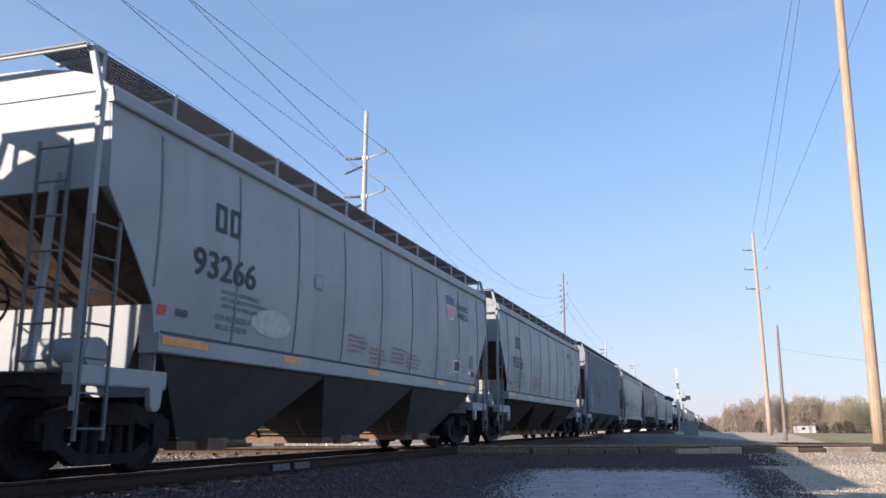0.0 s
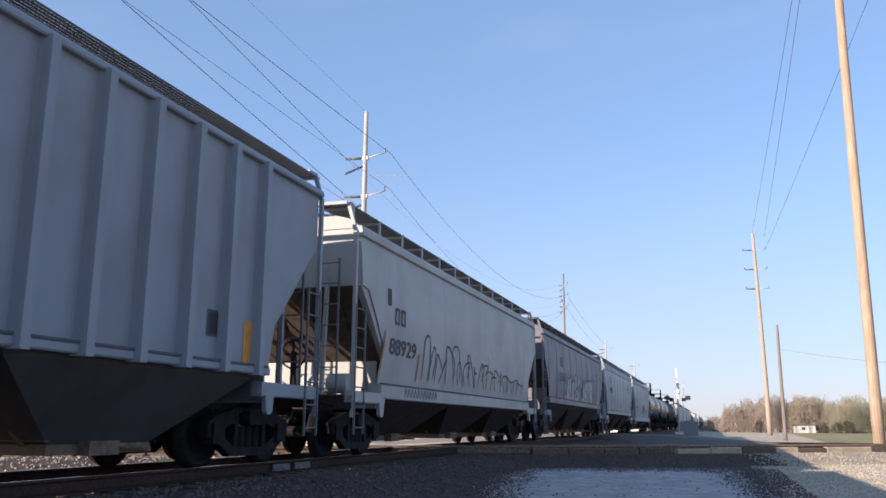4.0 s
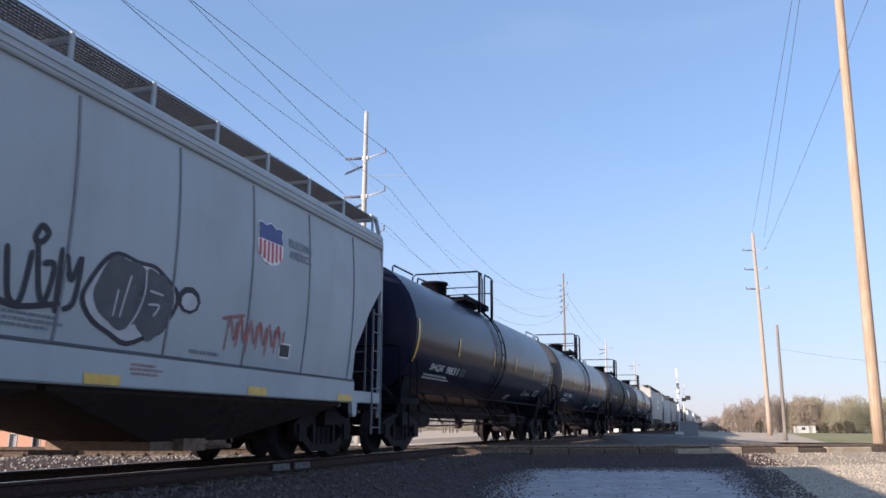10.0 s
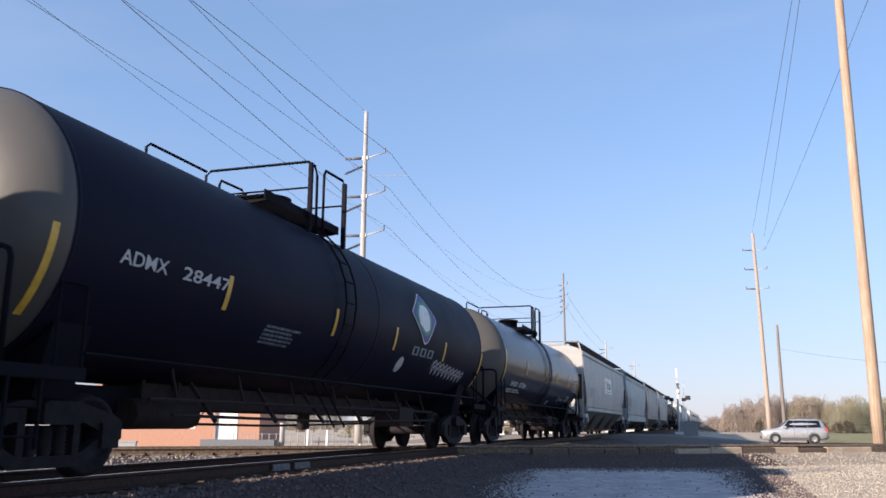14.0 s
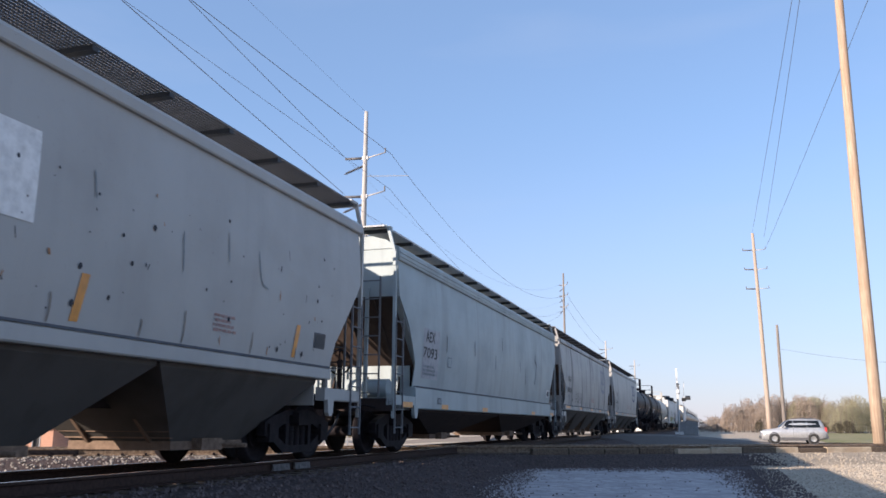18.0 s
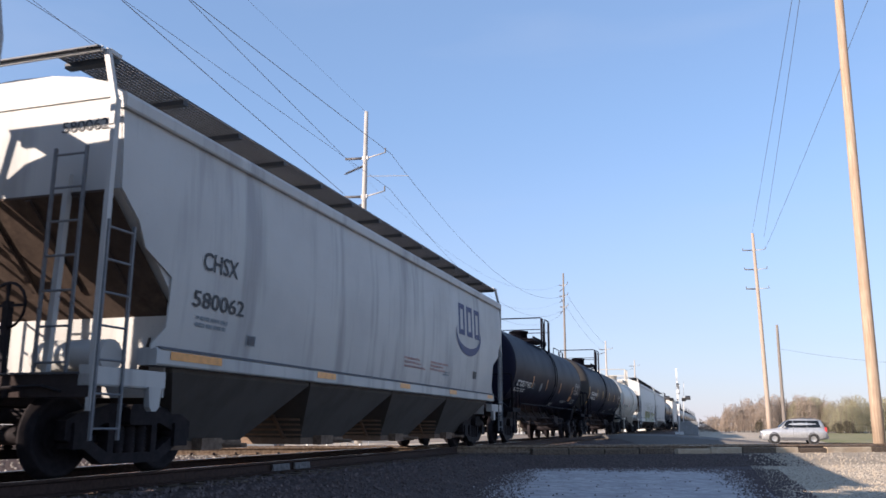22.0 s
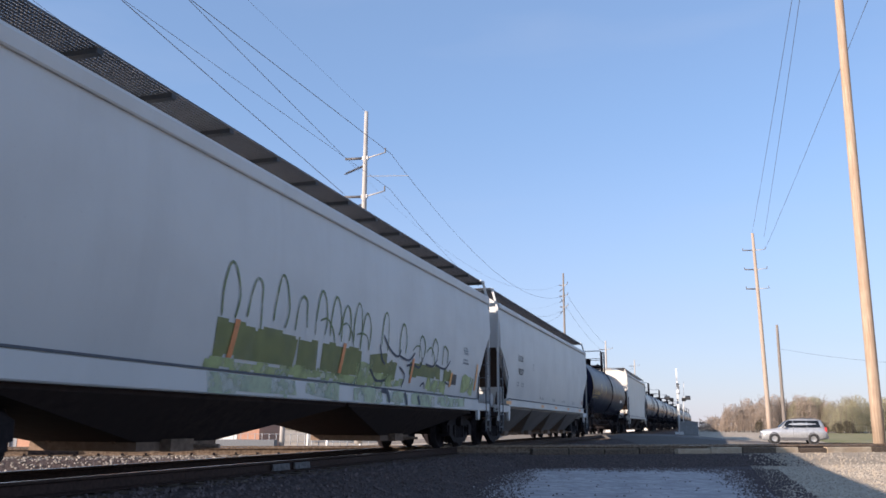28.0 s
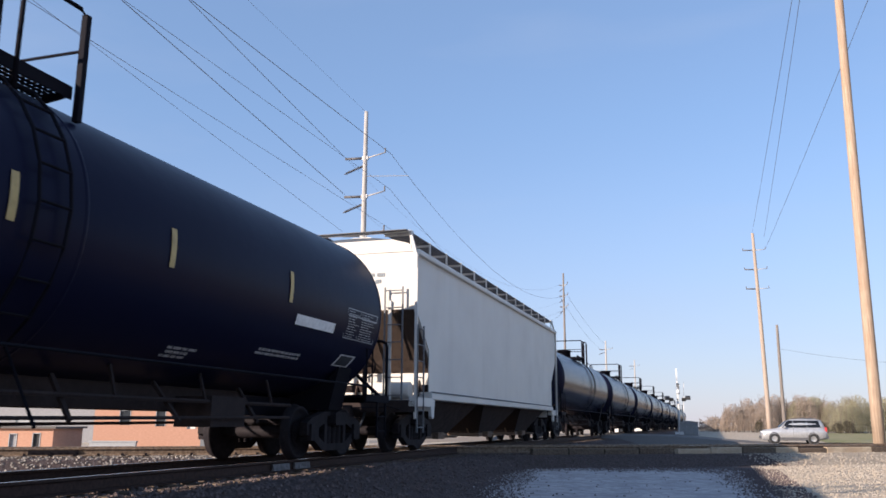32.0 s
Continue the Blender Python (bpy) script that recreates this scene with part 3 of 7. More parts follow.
wall = thing("low_wall", "low grey concrete wall by the lot", "wall", pose(-43.5, 51.5, LOW, 0, 0, 17.7))
part("block", Form().box(0, 3.4, 0, 0.3, 0, 1.1).box(-0.05, 3.45, -0.05, 0.35, 1.1, 1.2), GALV, wall)
tank_box = thing("steel_box", "dark metal utility box on the lot", "box", pose(-36.6, 55.2, LOW, 0, 0, 17.7))
part("case", Form().box(0, 5.5, 0, 1.2, 0.2, 1.3), plain("slate_paint", (0.16, 0.17, 0.18), 0.6), tank_box)
part("leg", Form().box(0.2, 0.4, 0.1, 1.1, 0, 0.2), GALV, tank_box)
part("leg", Form().box(5.1, 5.3, 0.1, 1.1, 0, 0.2), GALV, tank_box)
fence = thing("lot_fence", "thin metal fence along the lot", "fence", pose(-35.5, 58.0, LOW, 0, 0, 17.7))
for i in range(20):
    part("post", shared("fence_post", lambda: Form().rod([(0, 0, 0), (0, 0, 1.75)], 0.035, 6)), GALV, fence, "", pose(0.55 * i, 0, 0))
for z in (0.5, 1.1, 1.7):
    part("rail", Form().rod([(0, 0, z), (9.4, 0, z)], 0.022, 6), GALV, fence)
for x, y, h in ((-29.1, 57.9, 2.5), (-25.1, 58.5, 2.4), (-27.6, 58.1, 2.0)):
    lone("steel_post", Form().rod([(0, 0, 0), (0, 0, h)], 0.09, 10).rod([(0, 0, h), (0, 0, h + 0.06)], 0.11, 10), DOOR_WHITE, "short pale steel post on the lot", "post", pose(x, y, LOW if x < -26 else ground_z(x, y)))


lone("stub_post", Form().rod([(0, 0, 0), (0, 0, 2.4), (0, 0, 2.55)], 0.2, 12), POLE_GREY, "thick weathered grey timber post on the lot", "post", pose(-31.1, 57.6, LOW))

# ---- trees and grass ----
def thicket(name, spots, seed, colours, label, density=560):
    """A far belt of bare and budding trees: stems, twigs and small leaf flecks."""
    r = random.Random(seed)
    twig, leaf = Form(), Form()
    for x, y, h, w in spots:
        for _ in range(5):
            bx_, by_ = x + r.uniform(-w, w) * 0.5, y + r.uniform(-w, w) * 0.4
            top = Vector((bx_ + r.uniform(-0.8, 0.8), by_, h * r.uniform(0.75, 1.0)))
            twig.rod([(bx_, by_, GROUND_Z), (bx_ + r.uniform(-0.3, 0.3), by_, h * 0.45), top], 0.09, 5, 0.02, False)
            for _ in range(7):
                s = Vector((bx_, by_, h * r.uniform(0.2, 0.8)))
                e = s + Vector((r.uniform(-1, 1) * w * 0.4, r.uniform(-0.6, 0.6), r.uniform(0.3, 1.0) * h * 0.28))
                twig.rod([s, (s + e) / 2 + Vector((0, 0, 0.15)), e], 0.035, 4, 0.01, False)
        for _ in range(int(density * w * h)):
            a, q = r.uniform(0, 6.283), r.random() ** 0.5
            hz = r.random()
            px = x + math.cos(a) * q * w * (1.15 - 0.55 * hz) * r.uniform(0.75, 1.1)
            pz = GROUND_Z + h * (0.06 + 0.98 * hz * (1 - 0.25 * q * q))
            py = y + math.sin(a) * q * w * 0.7
            k = r.uniform(0.035, 0.085)
            m = Euler((r.uniform(0, 6), r.uniform(0, 6), r.uniform(0, 6))).to_matrix()
            leaf.add([m @ Vector(v) * k + Vector((px, py, pz)) for v in ((-1, -0.5, 0), (1, -0.4, 0.2), (0.2, 1, 0))], [(0, 1, 2)])
    lone(name, twig, plain("bark_" + name, colours[0], 0.9), "bare grey-brown stems of " + label, "trees", kind="stuff")
    lone(name + "_leaves", leaf, grainy("leaf_" + name, colours[1], colours[2], 0.6, 0.8, 0.1, 0.01), "budding twigs and leaves of " + label, "trees", kind="stuff")


r = random.Random(21)
spots = [(-1.0 + 1.15 * i + r.uniform(-0.6, 0.6), 170 + r.uniform(-6, 10), (2.2 + 0.55 * min(i, 7)) * r.uniform(0.8, 1.12), r.uniform(1.9, 3.0)) for i in range(19)]
thicket("brush_belt", spots, 31, ((0.20, 0.17, 0.145), (0.27, 0.215, 0.17), (0.34, 0.275, 0.225)), "a far belt of brush", 420)
spots = [(14.5 + 1.25 * i + r.uniform(-0.8, 0.8), 165 + r.uniform(-8, 8), r.uniform(4.6, 6.6), r.uniform(2.2, 3.4)) for i in range(30)]
thicket("green_belt", spots, 32, ((0.19, 0.165, 0.135), (0.245, 0.225, 0.15), (0.32, 0.30, 0.20)), "a far belt of budding trees", 420)
spots = [(7.3, 156, 2.0, 1.0), (19.6, 156, 1.7, 1.3), (21.0, 155, 2.0, 1.5), (17.6, 157, 1.4, 1.1), (-14.5, 190, 4, 2.5), (-25, 190, 5, 3)]
thicket("dark_bushes", spots, 33, ((0.07, 0.06, 0.05), (0.045, 0.04, 0.03), (0.10, 0.09, 0.06)), "low dark bushes")
spots = [(-60 + 5 * i, 110 + r.uniform(-6, 6), r.uniform(4, 7), 3.2) for i in range(8)]
thicket("lot_trees", spots, 34, ((0.14, 0.11, 0.09), (0.17, 0.15, 0.11), (0.26, 0.23, 0.17)), "bare trees behind the lot")
spots = [(-28.6, 66, 0.8, 1.8), (-26.6, 67, 1.0, 1.9), (-25.0, 66, 0.7, 1.6)]
thicket("lot_brush", spots, 35, ((0.14, 0.11, 0.08), (0.17, 0.16, 0.075), (0.28, 0.25, 0.13)), "low dry brush at the edge of the lot", 260)
GRASS = grainy("spring_grass", (0.16, 0.165, 0.07), (0.29, 0.265, 0.135), 3, 0.95, 0.5, 0.03, big=0.2, c3=(0.30, 0.25, 0.155))
lone("grass_verge", Form().add([(x, y, GROUND_Z + 0.01) for x, y in ((7.5, 66), (60, 66), (60, 170), (12, 160), (9, 100))], [(0, 1, 2, 3, 4)]), GRASS, "thin green spring grass beyond the road", "grass", kind="structure")
# ---- the silver car on the road ----
SILVER_CAR = plain("car_silver", (0.56, 0.565, 0.57), 0.28, 0.55)
GLASS_DARK = plain("car_glass", (0.008, 0.009, 0.010), 0.25)
TYRE = plain("tyre", (0.02, 0.02, 0.02), 0.8)
TRIM = plain("car_trim", (0.10, 0.10, 0.105), 0.5)
ROAD_Z = -0.52
SUV_K = 0.91
suv = thing("sport_utility_car", "silver sport utility car waiting at the crossing", "car", pose(4.85, 60.3, ROAD_Z))


def loft(sections):
    """A skin through closed rings of equal length."""
    n = len(sections[0])
    f = Form()
    vs = [p for s_ in sections for p in s_]
    fs = [(i * n + j, i * n + (j + 1) % n, (i + 1) * n + (j + 1) % n, (i + 1) * n + j) for i in range(len(sections) - 1) for j in range(n)]
    f.add(vs, fs + [tuple(reversed(range(n))), tuple(range((len(sections) - 1) * n, len(sections) * n))], True)
    return f


body = []
for x, zt, hw, zb in ((-2.34, 0.62, 0.62, 0.42), (-2.28, 0.80, 0.80, 0.30), (-2.0, 0.94, 0.88, 0.26), (-1.2, 1.03, 0.91, 0.25), (-0.9, 1.06, 0.91, 0.25), (0.6, 1.08, 0.92, 0.25), (1.8, 1.10, 0.91, 0.27), (2.22, 1.08, 0.87, 0.34), (2.33, 0.95, 0.78, 0.44)):
    body.append([(x, -hw * 0.94, zb), (x, -hw, zb + 0.12), (x, -hw, zt - 0.22), (x, -hw * 0.95, zt), (x, hw * 0.95, zt), (x, hw, zt - 0.22), (x, hw, zb + 0.12), (x, hw * 0.94, zb)])
part("body", loft(body), SILVER_CAR, suv)
cabin = []
for x, z, hw in ((-1.05, 1.05, 0.84), (-0.45, 1.52, 0.72), (-0.2, 1.64, 0.69), (0.6, 1.69, 0.68), (1.6, 1.66, 0.68), (1.95, 1.58, 0.67), (2.2, 1.10, 0.80)):
    cabin.append([(x, -0.86, 1.03), (x, -0.86 + (0.86 - hw) * 0.4, 1.03 + (z - 1.03) * 0.5), (x, -hw, z - 0.03), (x, -hw * 0.8, z), (x, hw * 0.8, z), (x, hw, z - 0.03), (x, 0.86 - (0.86 - hw) * 0.4, 1.03 + (z - 1.03) * 0.5), (x, 0.86, 1.03)])
part("roof", loft(cabin), SILVER_CAR, suv, "silver roof and pillars")
for s in (-1, 1):
    for x0, x1, tilt in ((-0.80, -0.03, 0.40), (0.0, 0.92, 0.0), (0.95, 1.90, -0.16)):
        q = [(x0, 1.09), (x1, 1.09), (x1 + (tilt if tilt < 0 else 0), 1.57), (x0 + (tilt if tilt > 0 else 0), 1.57)]
        f = Form().add([(x, s * (0.872 - (z - 1.03) * 0.27), z) for x, z in q] + [(x, s * (0.84 - (z - 1.03) * 0.27), z) for x, z in q], [(0, 1, 2, 3), (7, 6, 5, 4), (0, 4, 5, 1), (1, 5, 6, 2), (2, 6, 7, 3), (3, 7, 4, 0)])
        part("window", f, GLASS_DARK, suv, "dark tinted side window")
    part("mirror", Form().box(-0.72, -0.55, *sorted((s * 0.90, s * 1.06)), 1.06, 1.2), SILVER_CAR, suv)
    part("sill_trim", Form().box(-1.0, 1.0, *sorted((s * 0.90, s * 0.935)), 0.28, 0.44), TRIM, suv)
    part("roof_rail", Form().rod([(-0.1, s * 0.62, 1.70), (0.6, s * 0.62, 1.74), (1.6, s * 0.62, 1.71)], 0.02, 6), TRIM, suv)
    for x in (-0.02, 0.92):
        part("door_seam", Form().box(x - 0.008, x + 0.008, *sorted((s * 0.915, s * 0.923)), 0.45, 1.05), TRIM, suv)
    for x in (0.68, 1.45):
        part("door_handle", Form().box(x, x + 0.18, *sorted((s * 0.92, s * 0.945)), 0.90, 0.94), SILVER_CAR, suv)
    part("headlight", Form().box(-2.30, -1.98, *sorted((s * 0.55, s * 0.85)), 0.70, 0.86), plain("lens_clear", (0.6, 0.62, 0.64), 0.1), suv)
    part("tail_light", Form().box(2.16, 2.30, *sorted((s * 0.66, s * 0.87)), 0.82, 1.12), RED, suv)
wf = Form().add([(-1.0, -0.72, 1.10), (-1.0, 0.72, 1.10), (-0.47, 0.62, 1.52), (-0.47, -0.62, 1.52)], [(0, 1, 2, 3)])
part("windscreen", Form().add([(x - 0.03, y, z + 0.02) for x, y, z in wf.v] + wf.v, [(0, 1, 2, 3), (7, 6, 5, 4), (0, 4, 5, 1), (1, 5, 6, 2), (2, 6, 7, 3), (3, 7, 4, 0)]), GLASS_DARK, suv)
part("bumper", Form().box(-2.40, -2.25, -0.75, 0.75, 0.32, 0.52), TRIM, suv)
part("bumper", Form().box(2.26, 2.42, -0.78, 0.78, 0.36, 0.56), TRIM, suv)
SUV_WHEELS = []
for x in (-1.38, 1.34):
    for s in (-1, 1):
        part("wheel_arch", Form().lathe([(s * 0.80, 0.0), (s * 0.80, 0.42), (s * 0.925, 0.42), (s * 0.925, 0.36), (s * 0.87, 0.35)], "y", 24, (x, 0, 0.36)), TRIM, suv)
        w = part("wheel", shared("suv_tyre", lambda: Form().lathe([(-0.11, 0.20), (-0.11, 0.33), (-0.08, 0.36), (0.08, 0.36), (0.11, 0.33), (0.11, 0.20)], "y", 24)), TYRE, suv, "black tyre", pose(x, s * 0.84, 0.36))

        def rim_form():
            f = Form().lathe([(-0.10, 0.23), (0.10, 0.23), (0.10, 0.20), (-0.10, 0.20)], "y", 20)
            for i in range(5):
                a = i * 1.2566
                f.bar((0, 0, 0), (0.21 * math.cos(a), 0, 0.21 * math.sin(a)), 0.16, 0.075, (0, 1, 0))
            return f

        part("rim", shared("suv_rim", rim_form), SILVER, w, "silver alloy rim")
        SUV_WHEELS.append(w)

# the car is a compact one: bring all its parts to size
for me in {o.data for o in suv.children_recursive}:
    me.transform(Matrix.Scale(SUV_K, 4) if me.name.startswith("suv_") else Matrix.Diagonal((0.86, SUV_K, 0.95, 1.0)))
for o in suv.children_recursive:
    p = o.matrix_basis.translation
    o.matrix_basis = Matrix.Translation((p.x * 0.86, p.y * SUV_K, p.z * SUV_K))

# ---- the train ----
CARS = []  # (thing, y at the start, wheelsets)
SPEED = 11.868


def wheelset_form():
    f = Form()
    for s in (-1, 1):
        f.lathe([(s * 0.68, 0.0), (s * 0.68, 0.30), (s * 0.66, 0.42), (s * 0.675, 0.485), (s * 0.70, 0.485), (s * 0.72, 0.455), (s * 0.815, 0.445), (s * 0.815, 0.39), (s * 0.77, 0.36), (s * 0.755, 0.20), (s * 0.79, 0.15), (s * 0.80, 0.0)], "x", 28)
    f.lathe([(-1.05, 0.0), (-1.05, 0.09), (-0.7, 0.09), (-0.68, 0.105), (0.68, 0.105), (0.7, 0.09), (1.05, 0.09), (1.05, 0.0)], "x", 14)
    for s in (-1, 1):
        for i in range(3):
            a = i * 2.0944
            f.rod([(s * 1.05, 0.055 * math.cos(a), 0.055 * math.sin(a)), (s * 1.075, 0.055 * math.cos(a), 0.055 * math.sin(a))], 0.018, 6)
        f.lathe([(s * 0.79, 0.2), (s * 0.795, 0.24)], "x", 12)
    return f


def side_frame_form(s):
    f = Form()
    x0, x1 = s * 0.93, s * 1.07
    f.prism([(-1.12, 0.62), (-0.95, 0.70), (-0.42, 0.82), (0.42, 0.82), (0.95, 0.70), (1.12, 0.62), (1.12, 0.42), (0.98, 0.38), (0.72, 0.52), (0.50, 0.60), (0.44, 0.60), (0.44, 0.74), (-0.44, 0.74), (-0.44, 0.60), (-0.50, 0.60), (-0.72, 0.52), (-0.98, 0.38), (-1.12, 0.42)], min(x0, x1), max(x0, x1), "x")
    f.prism([(-0.98, 0.40), (-0.80, 0.46), (-0.42, 0.26), (0.42, 0.26), (0.80, 0.46), (0.98, 0.40), (0.50, 0.14), (-0.50, 0.14)], min(x0, x1), max(x0, x1), "x")
    for y in (-0.44, 0.34):
        f.box(min(x0, x1), max(x0, x1), y, y + 0.10, 0.2, 0.8)
    for y in (-0.89, 0.89):
        f.box(s * 1.0 - 0.11, s * 1.0 + 0.11, y - 0.14, y + 0.14, 0.32, 0.60)
    return f


def bolster_form():
    return Form().prism([(-0.2, 0.58), (0.2, 0.58), (0.22, 0.62), (0.22, 0.78), (0.16, 0.82), (-0.16, 0.82), (-0.22, 0.78), (-0.22, 0.62)], -1.18, 1.18, "x")


def spring_form():
    """A coil spring as a ridged column."""
    return Form().lathe([(0.26, 0.02), (0.26, 0.07)] + [(0.27 + 0.02 * k, 0.085 if k % 2 else 0.062) for k in range(15)] + [(0.57, 0.07), (0.57, 0.02)], "z", 10)


def coupler_form():
    f = Form()
    f.box(-0.10, 0.10, -0.1, 0.95, 0.76, 0.95)
    f.prism([(-0.16, -0.38), (0.05, -0.42), (0.17, -0.30), (0.13, -0.08), (-0.13, -0.06), (-0.17, -0.2)], 0.70, 1.0, "z")
    f.rod([(0.0, -0.2, 0.95), (0.30, -0.05, 0.95), (0.95, 0.0, 0.98), (1.2, 0.0, 0.92)], 0.018, 6)
    return f


def hose_form():
    return Form().rod([(0.35, 0.1, 0.85), (0.36, -0.1, 0.62), (0.3, -0.35, 0.38), (0.15, -0.55, 0.33)], 0.028, 7)


def running_gear(car, half, setback=1.4, far=None):
    """Trucks with wheelsets and couplers at both ends."""
    sets = []
    for s in (-1, 1):
        yc = s * (half - (setback if s < 0 or far is None else far))
        t = part("truck", shared("truck", bolster_form), STEEL, car, "dark cast-steel freight truck", pose(0, yc, 0))
        for q in (-1, 1):
            part("side_frame", shared(("side_frame", q), lambda: side_frame_form(q)), STEEL, t)
            part("brake_beam", shared(("brake_beam", q), lambda: Form().box(-0.9, 0.9, q * 0.46 - 0.04, q * 0.46 + 0.04, 0.38, 0.46)), STEEL, t)
            for y in (-0.2, 0.0, 0.2):
                part("spring", shared("spring", spring_form), STEEL, t, "", pose(q * 1.0, y, 0))
        for y in (-0.89, 0.89):
            w = part("wheelset", shared("wheelset", wheelset_form), STEEL, t, "steel wheelset", pose(0, y, 0.4585))
            sets.append(w)
        c = part("coupler", shared("coupler", coupler_form), STEEL, car, "knuckle coupler", pose(0, s * half, 0, 0, 0, 0 if s < 0 else 180))
        part("brake_hose", shared("hose", hose_form), LETTER, c, "black rubber air hose")
    return sets


def grating(x0, x1, y0, y1, z, pitch=0.055, bar=0.014):
    """An open steel walkway of crossing bars."""
    f = Form()
    n = max(2, int((x1 - x0) / pitch))
    for i in range(n + 1):
        x = x0 + (x1 - x0) * i / n
        f.box(x - bar / 2, x + bar / 2, y0, y1, z - 0.024, z)
    k = max(2, int((y1 - y0) / pitch))
    for i in range(k + 1):
        y = y0 + (y1 - y0) * i / k
        f.box(x0, x1, y - bar / 2, y + bar / 2, z - 0.020, z - 0.003)
    return f


PALE_GRATE = plain("pale_grate", (0.55, 0.56, 0.56), 0.6, 0.1)
LADDER_GREY = plain("ladder_grey", (0.13, 0.135, 0.145), 0.6)


def ladder_form(z0, z1, depth, rungs, axis):
    """Two stiles and rungs; axis y lies along the side, x across the end."""
    f = Form()
    put = (lambda t, z: (0, t, z)) if axis == "y" else (lambda t, z: (t, 0, z))
    for t in (0, depth):
        f.bar(put(t, z0), put(t, z1), 0.034, 0.03)
    for i in range(rungs):
        z = z0 + 0.12 + (z1 - z0 - 0.2) * i / (rungs - 1)
        f.rod([put(0, z), put(depth, z)], 0.014, 6)
    return f


def side_x(z, bulge):
    """Half width of a bulging side at height z."""
    u = (z - 2.85) / 1.45
    return 1.51 + bulge * max(-0.4, 1 - u * u)


NOTCH_A = ((0.22, 3.10), (1.15, 1.95), (1.25, 1.64))
NOTCH_RIB = ((0.12, 3.43), (1.35, 2.30), (1.55, 1.30))
NOTCH_B = ((0.25, 3.12), (0.55, 3.08), (1.40, 2.10), (1.30, 1.40))
NOTCH_C = ((0.15, 3.20), (0.75, 2.65), (1.28, 1.90), (1.25, 1.36))
NOTCH_E = ((0.12, 2.90), (0.45, 2.70), (1.30, 2.05), (1.30, 1.62), (1.22, 1.40))
NOTCH_D = ((0.18, 3.13), (0.52, 2.82), (0.66, 2.55), (1.20, 2.30), (1.22, 1.70), (1.0, 1.50))


def hopper(n_y, f_y, paint, label, bays=3, bulge=0.09, eave=4.22, ribs=0, weld=1.75, board="grate", notch=NOTCH_A, sill=(1.40, 1.64), sill_paint=None, seams=True, chord=0.16, bay_paint=None, rise=0.44, walk_paint=None, setback=1.4):
    """A covered hopper between its near end at n_y and its far end at f_y."""
    half = (f_y - n_y) / 2
    car = thing("covered_hopper_car", label, "hopper car", pose(TRACK_X, (n_y + f_y) / 2, 0), group="freight cars of the train")
    e, zn = notch[0]
    di = max(p[0] for p in notch) - e
    sill_paint = sill_paint or paint
    zs = sill[1] - 0.02
    a = half - e
    line = [(e, eave)] + [p for p in notch if p[1] > zs + 0.02] + [(notch[-1][0], zs)]

    def inset(z):
        for (p0, z0), (p1, z1) in zip(line, line[1:]):
            if z1 <= z <= z0:
                return p0 + (p1 - p0) * (z0 - z) / max(z0 - z1, 1e-6)
        return line[-1][0]

    hs = sorted({round(eave - (eave - zs) * i / 10, 3) for i in range(11)} | {p[1] for p in line}, reverse=True)
    run = 1.8  # the slope sheet runs in under the load from the end's upper edge

    def slope_z(d):
        """Height of the slope sheet at a distance d in from the car's end."""
        return zn - (d - e) * (zn - zs) / run

    f = Form()
    vs = []
    for z in hs:
        q = half - (e if z >= zn else e + run * (zn - z) / (zn - zs))
        vs += [(s_ * (side_x(z, bulge) - 0.03), t_ * q, z) for s_, t_ in ((1, -1), (1, 1), (-1, 1), (-1, -1))]
    fs = [(i * 4 + j, i * 4 + (j + 1) % 4, (i + 1) * 4 + (j + 1) % 4, (i + 1) * 4 + j) for i in range(len(hs) - 1) for j in range(4)]
    fs += [(0, 1, 2, 3), tuple(4 * (len(hs) - 1) + j for j in (3, 2, 1, 0))]
    f.add(vs, fs, False)
    body = part("body", f, paint, car)
    for t in (-1, 1):
        hw, th = min(side_x(zn, bulge), side_x(zs, bulge)) - 0.05, 0.03
        y0, y1 = t * (half - e + 0.012), t * (half - e - run + 0.012)
        part("slope_sheet", Form().add([(x, y, z - d) for d in (0.004, th) for x, y, z in ((-hw, y0, zn), (hw, y0, zn), (hw, y1, zs), (-hw, y1, zs))], [(0, 1, 2, 3), (7, 6, 5, 4), (0, 4, 5, 1), (1, 5, 6, 2), (2, 6, 7, 3), (3, 7, 4, 0)]), SLOPE_DIRT_SHADE, car, "grimy slope sheet under the end, its shade put into the colour")
    for s in (-1, 1):
        f = Form()
        vs = []
        for z in hs:
            q = half - inset(z)
            x0, x1 = s * (side_x(z, bulge) - 0.02), s * side_x(z, bulge)
            vs += [(x1, -q, z), (x1, q, z), (x0, q, z), (x0, -q, z)]
        fs = [(i * 4 + j, i * 4 + (j + 1) % 4, (i + 1) * 4 + (j + 1) % 4, (i + 1) * 4 + j) for i in range(len(hs) - 1) for j in range(4)]
        f.add(vs, fs + [(0, 1, 2, 3), tuple(4 * (len(hs) - 1) + j for j in (3, 2, 1, 0))])
        part("side_sheet", f, paint, car, "curved side sheet")
    f = Form()
    f.prism([(1.56, eave - 0.01), (1.30, eave + 0.18), (0.95, eave + 0.28), (0.5, eave + 0.345), (0, eave + 0.365), (-0.5, eave + 0.345), (-0.95, eave + 0.28), (-1.30, eave + 0.18), (-1.56, eave - 0.01)], -a - 0.02, a + 0.02, "y")
    part("roof", f, paint, car, "shallow arched roof")
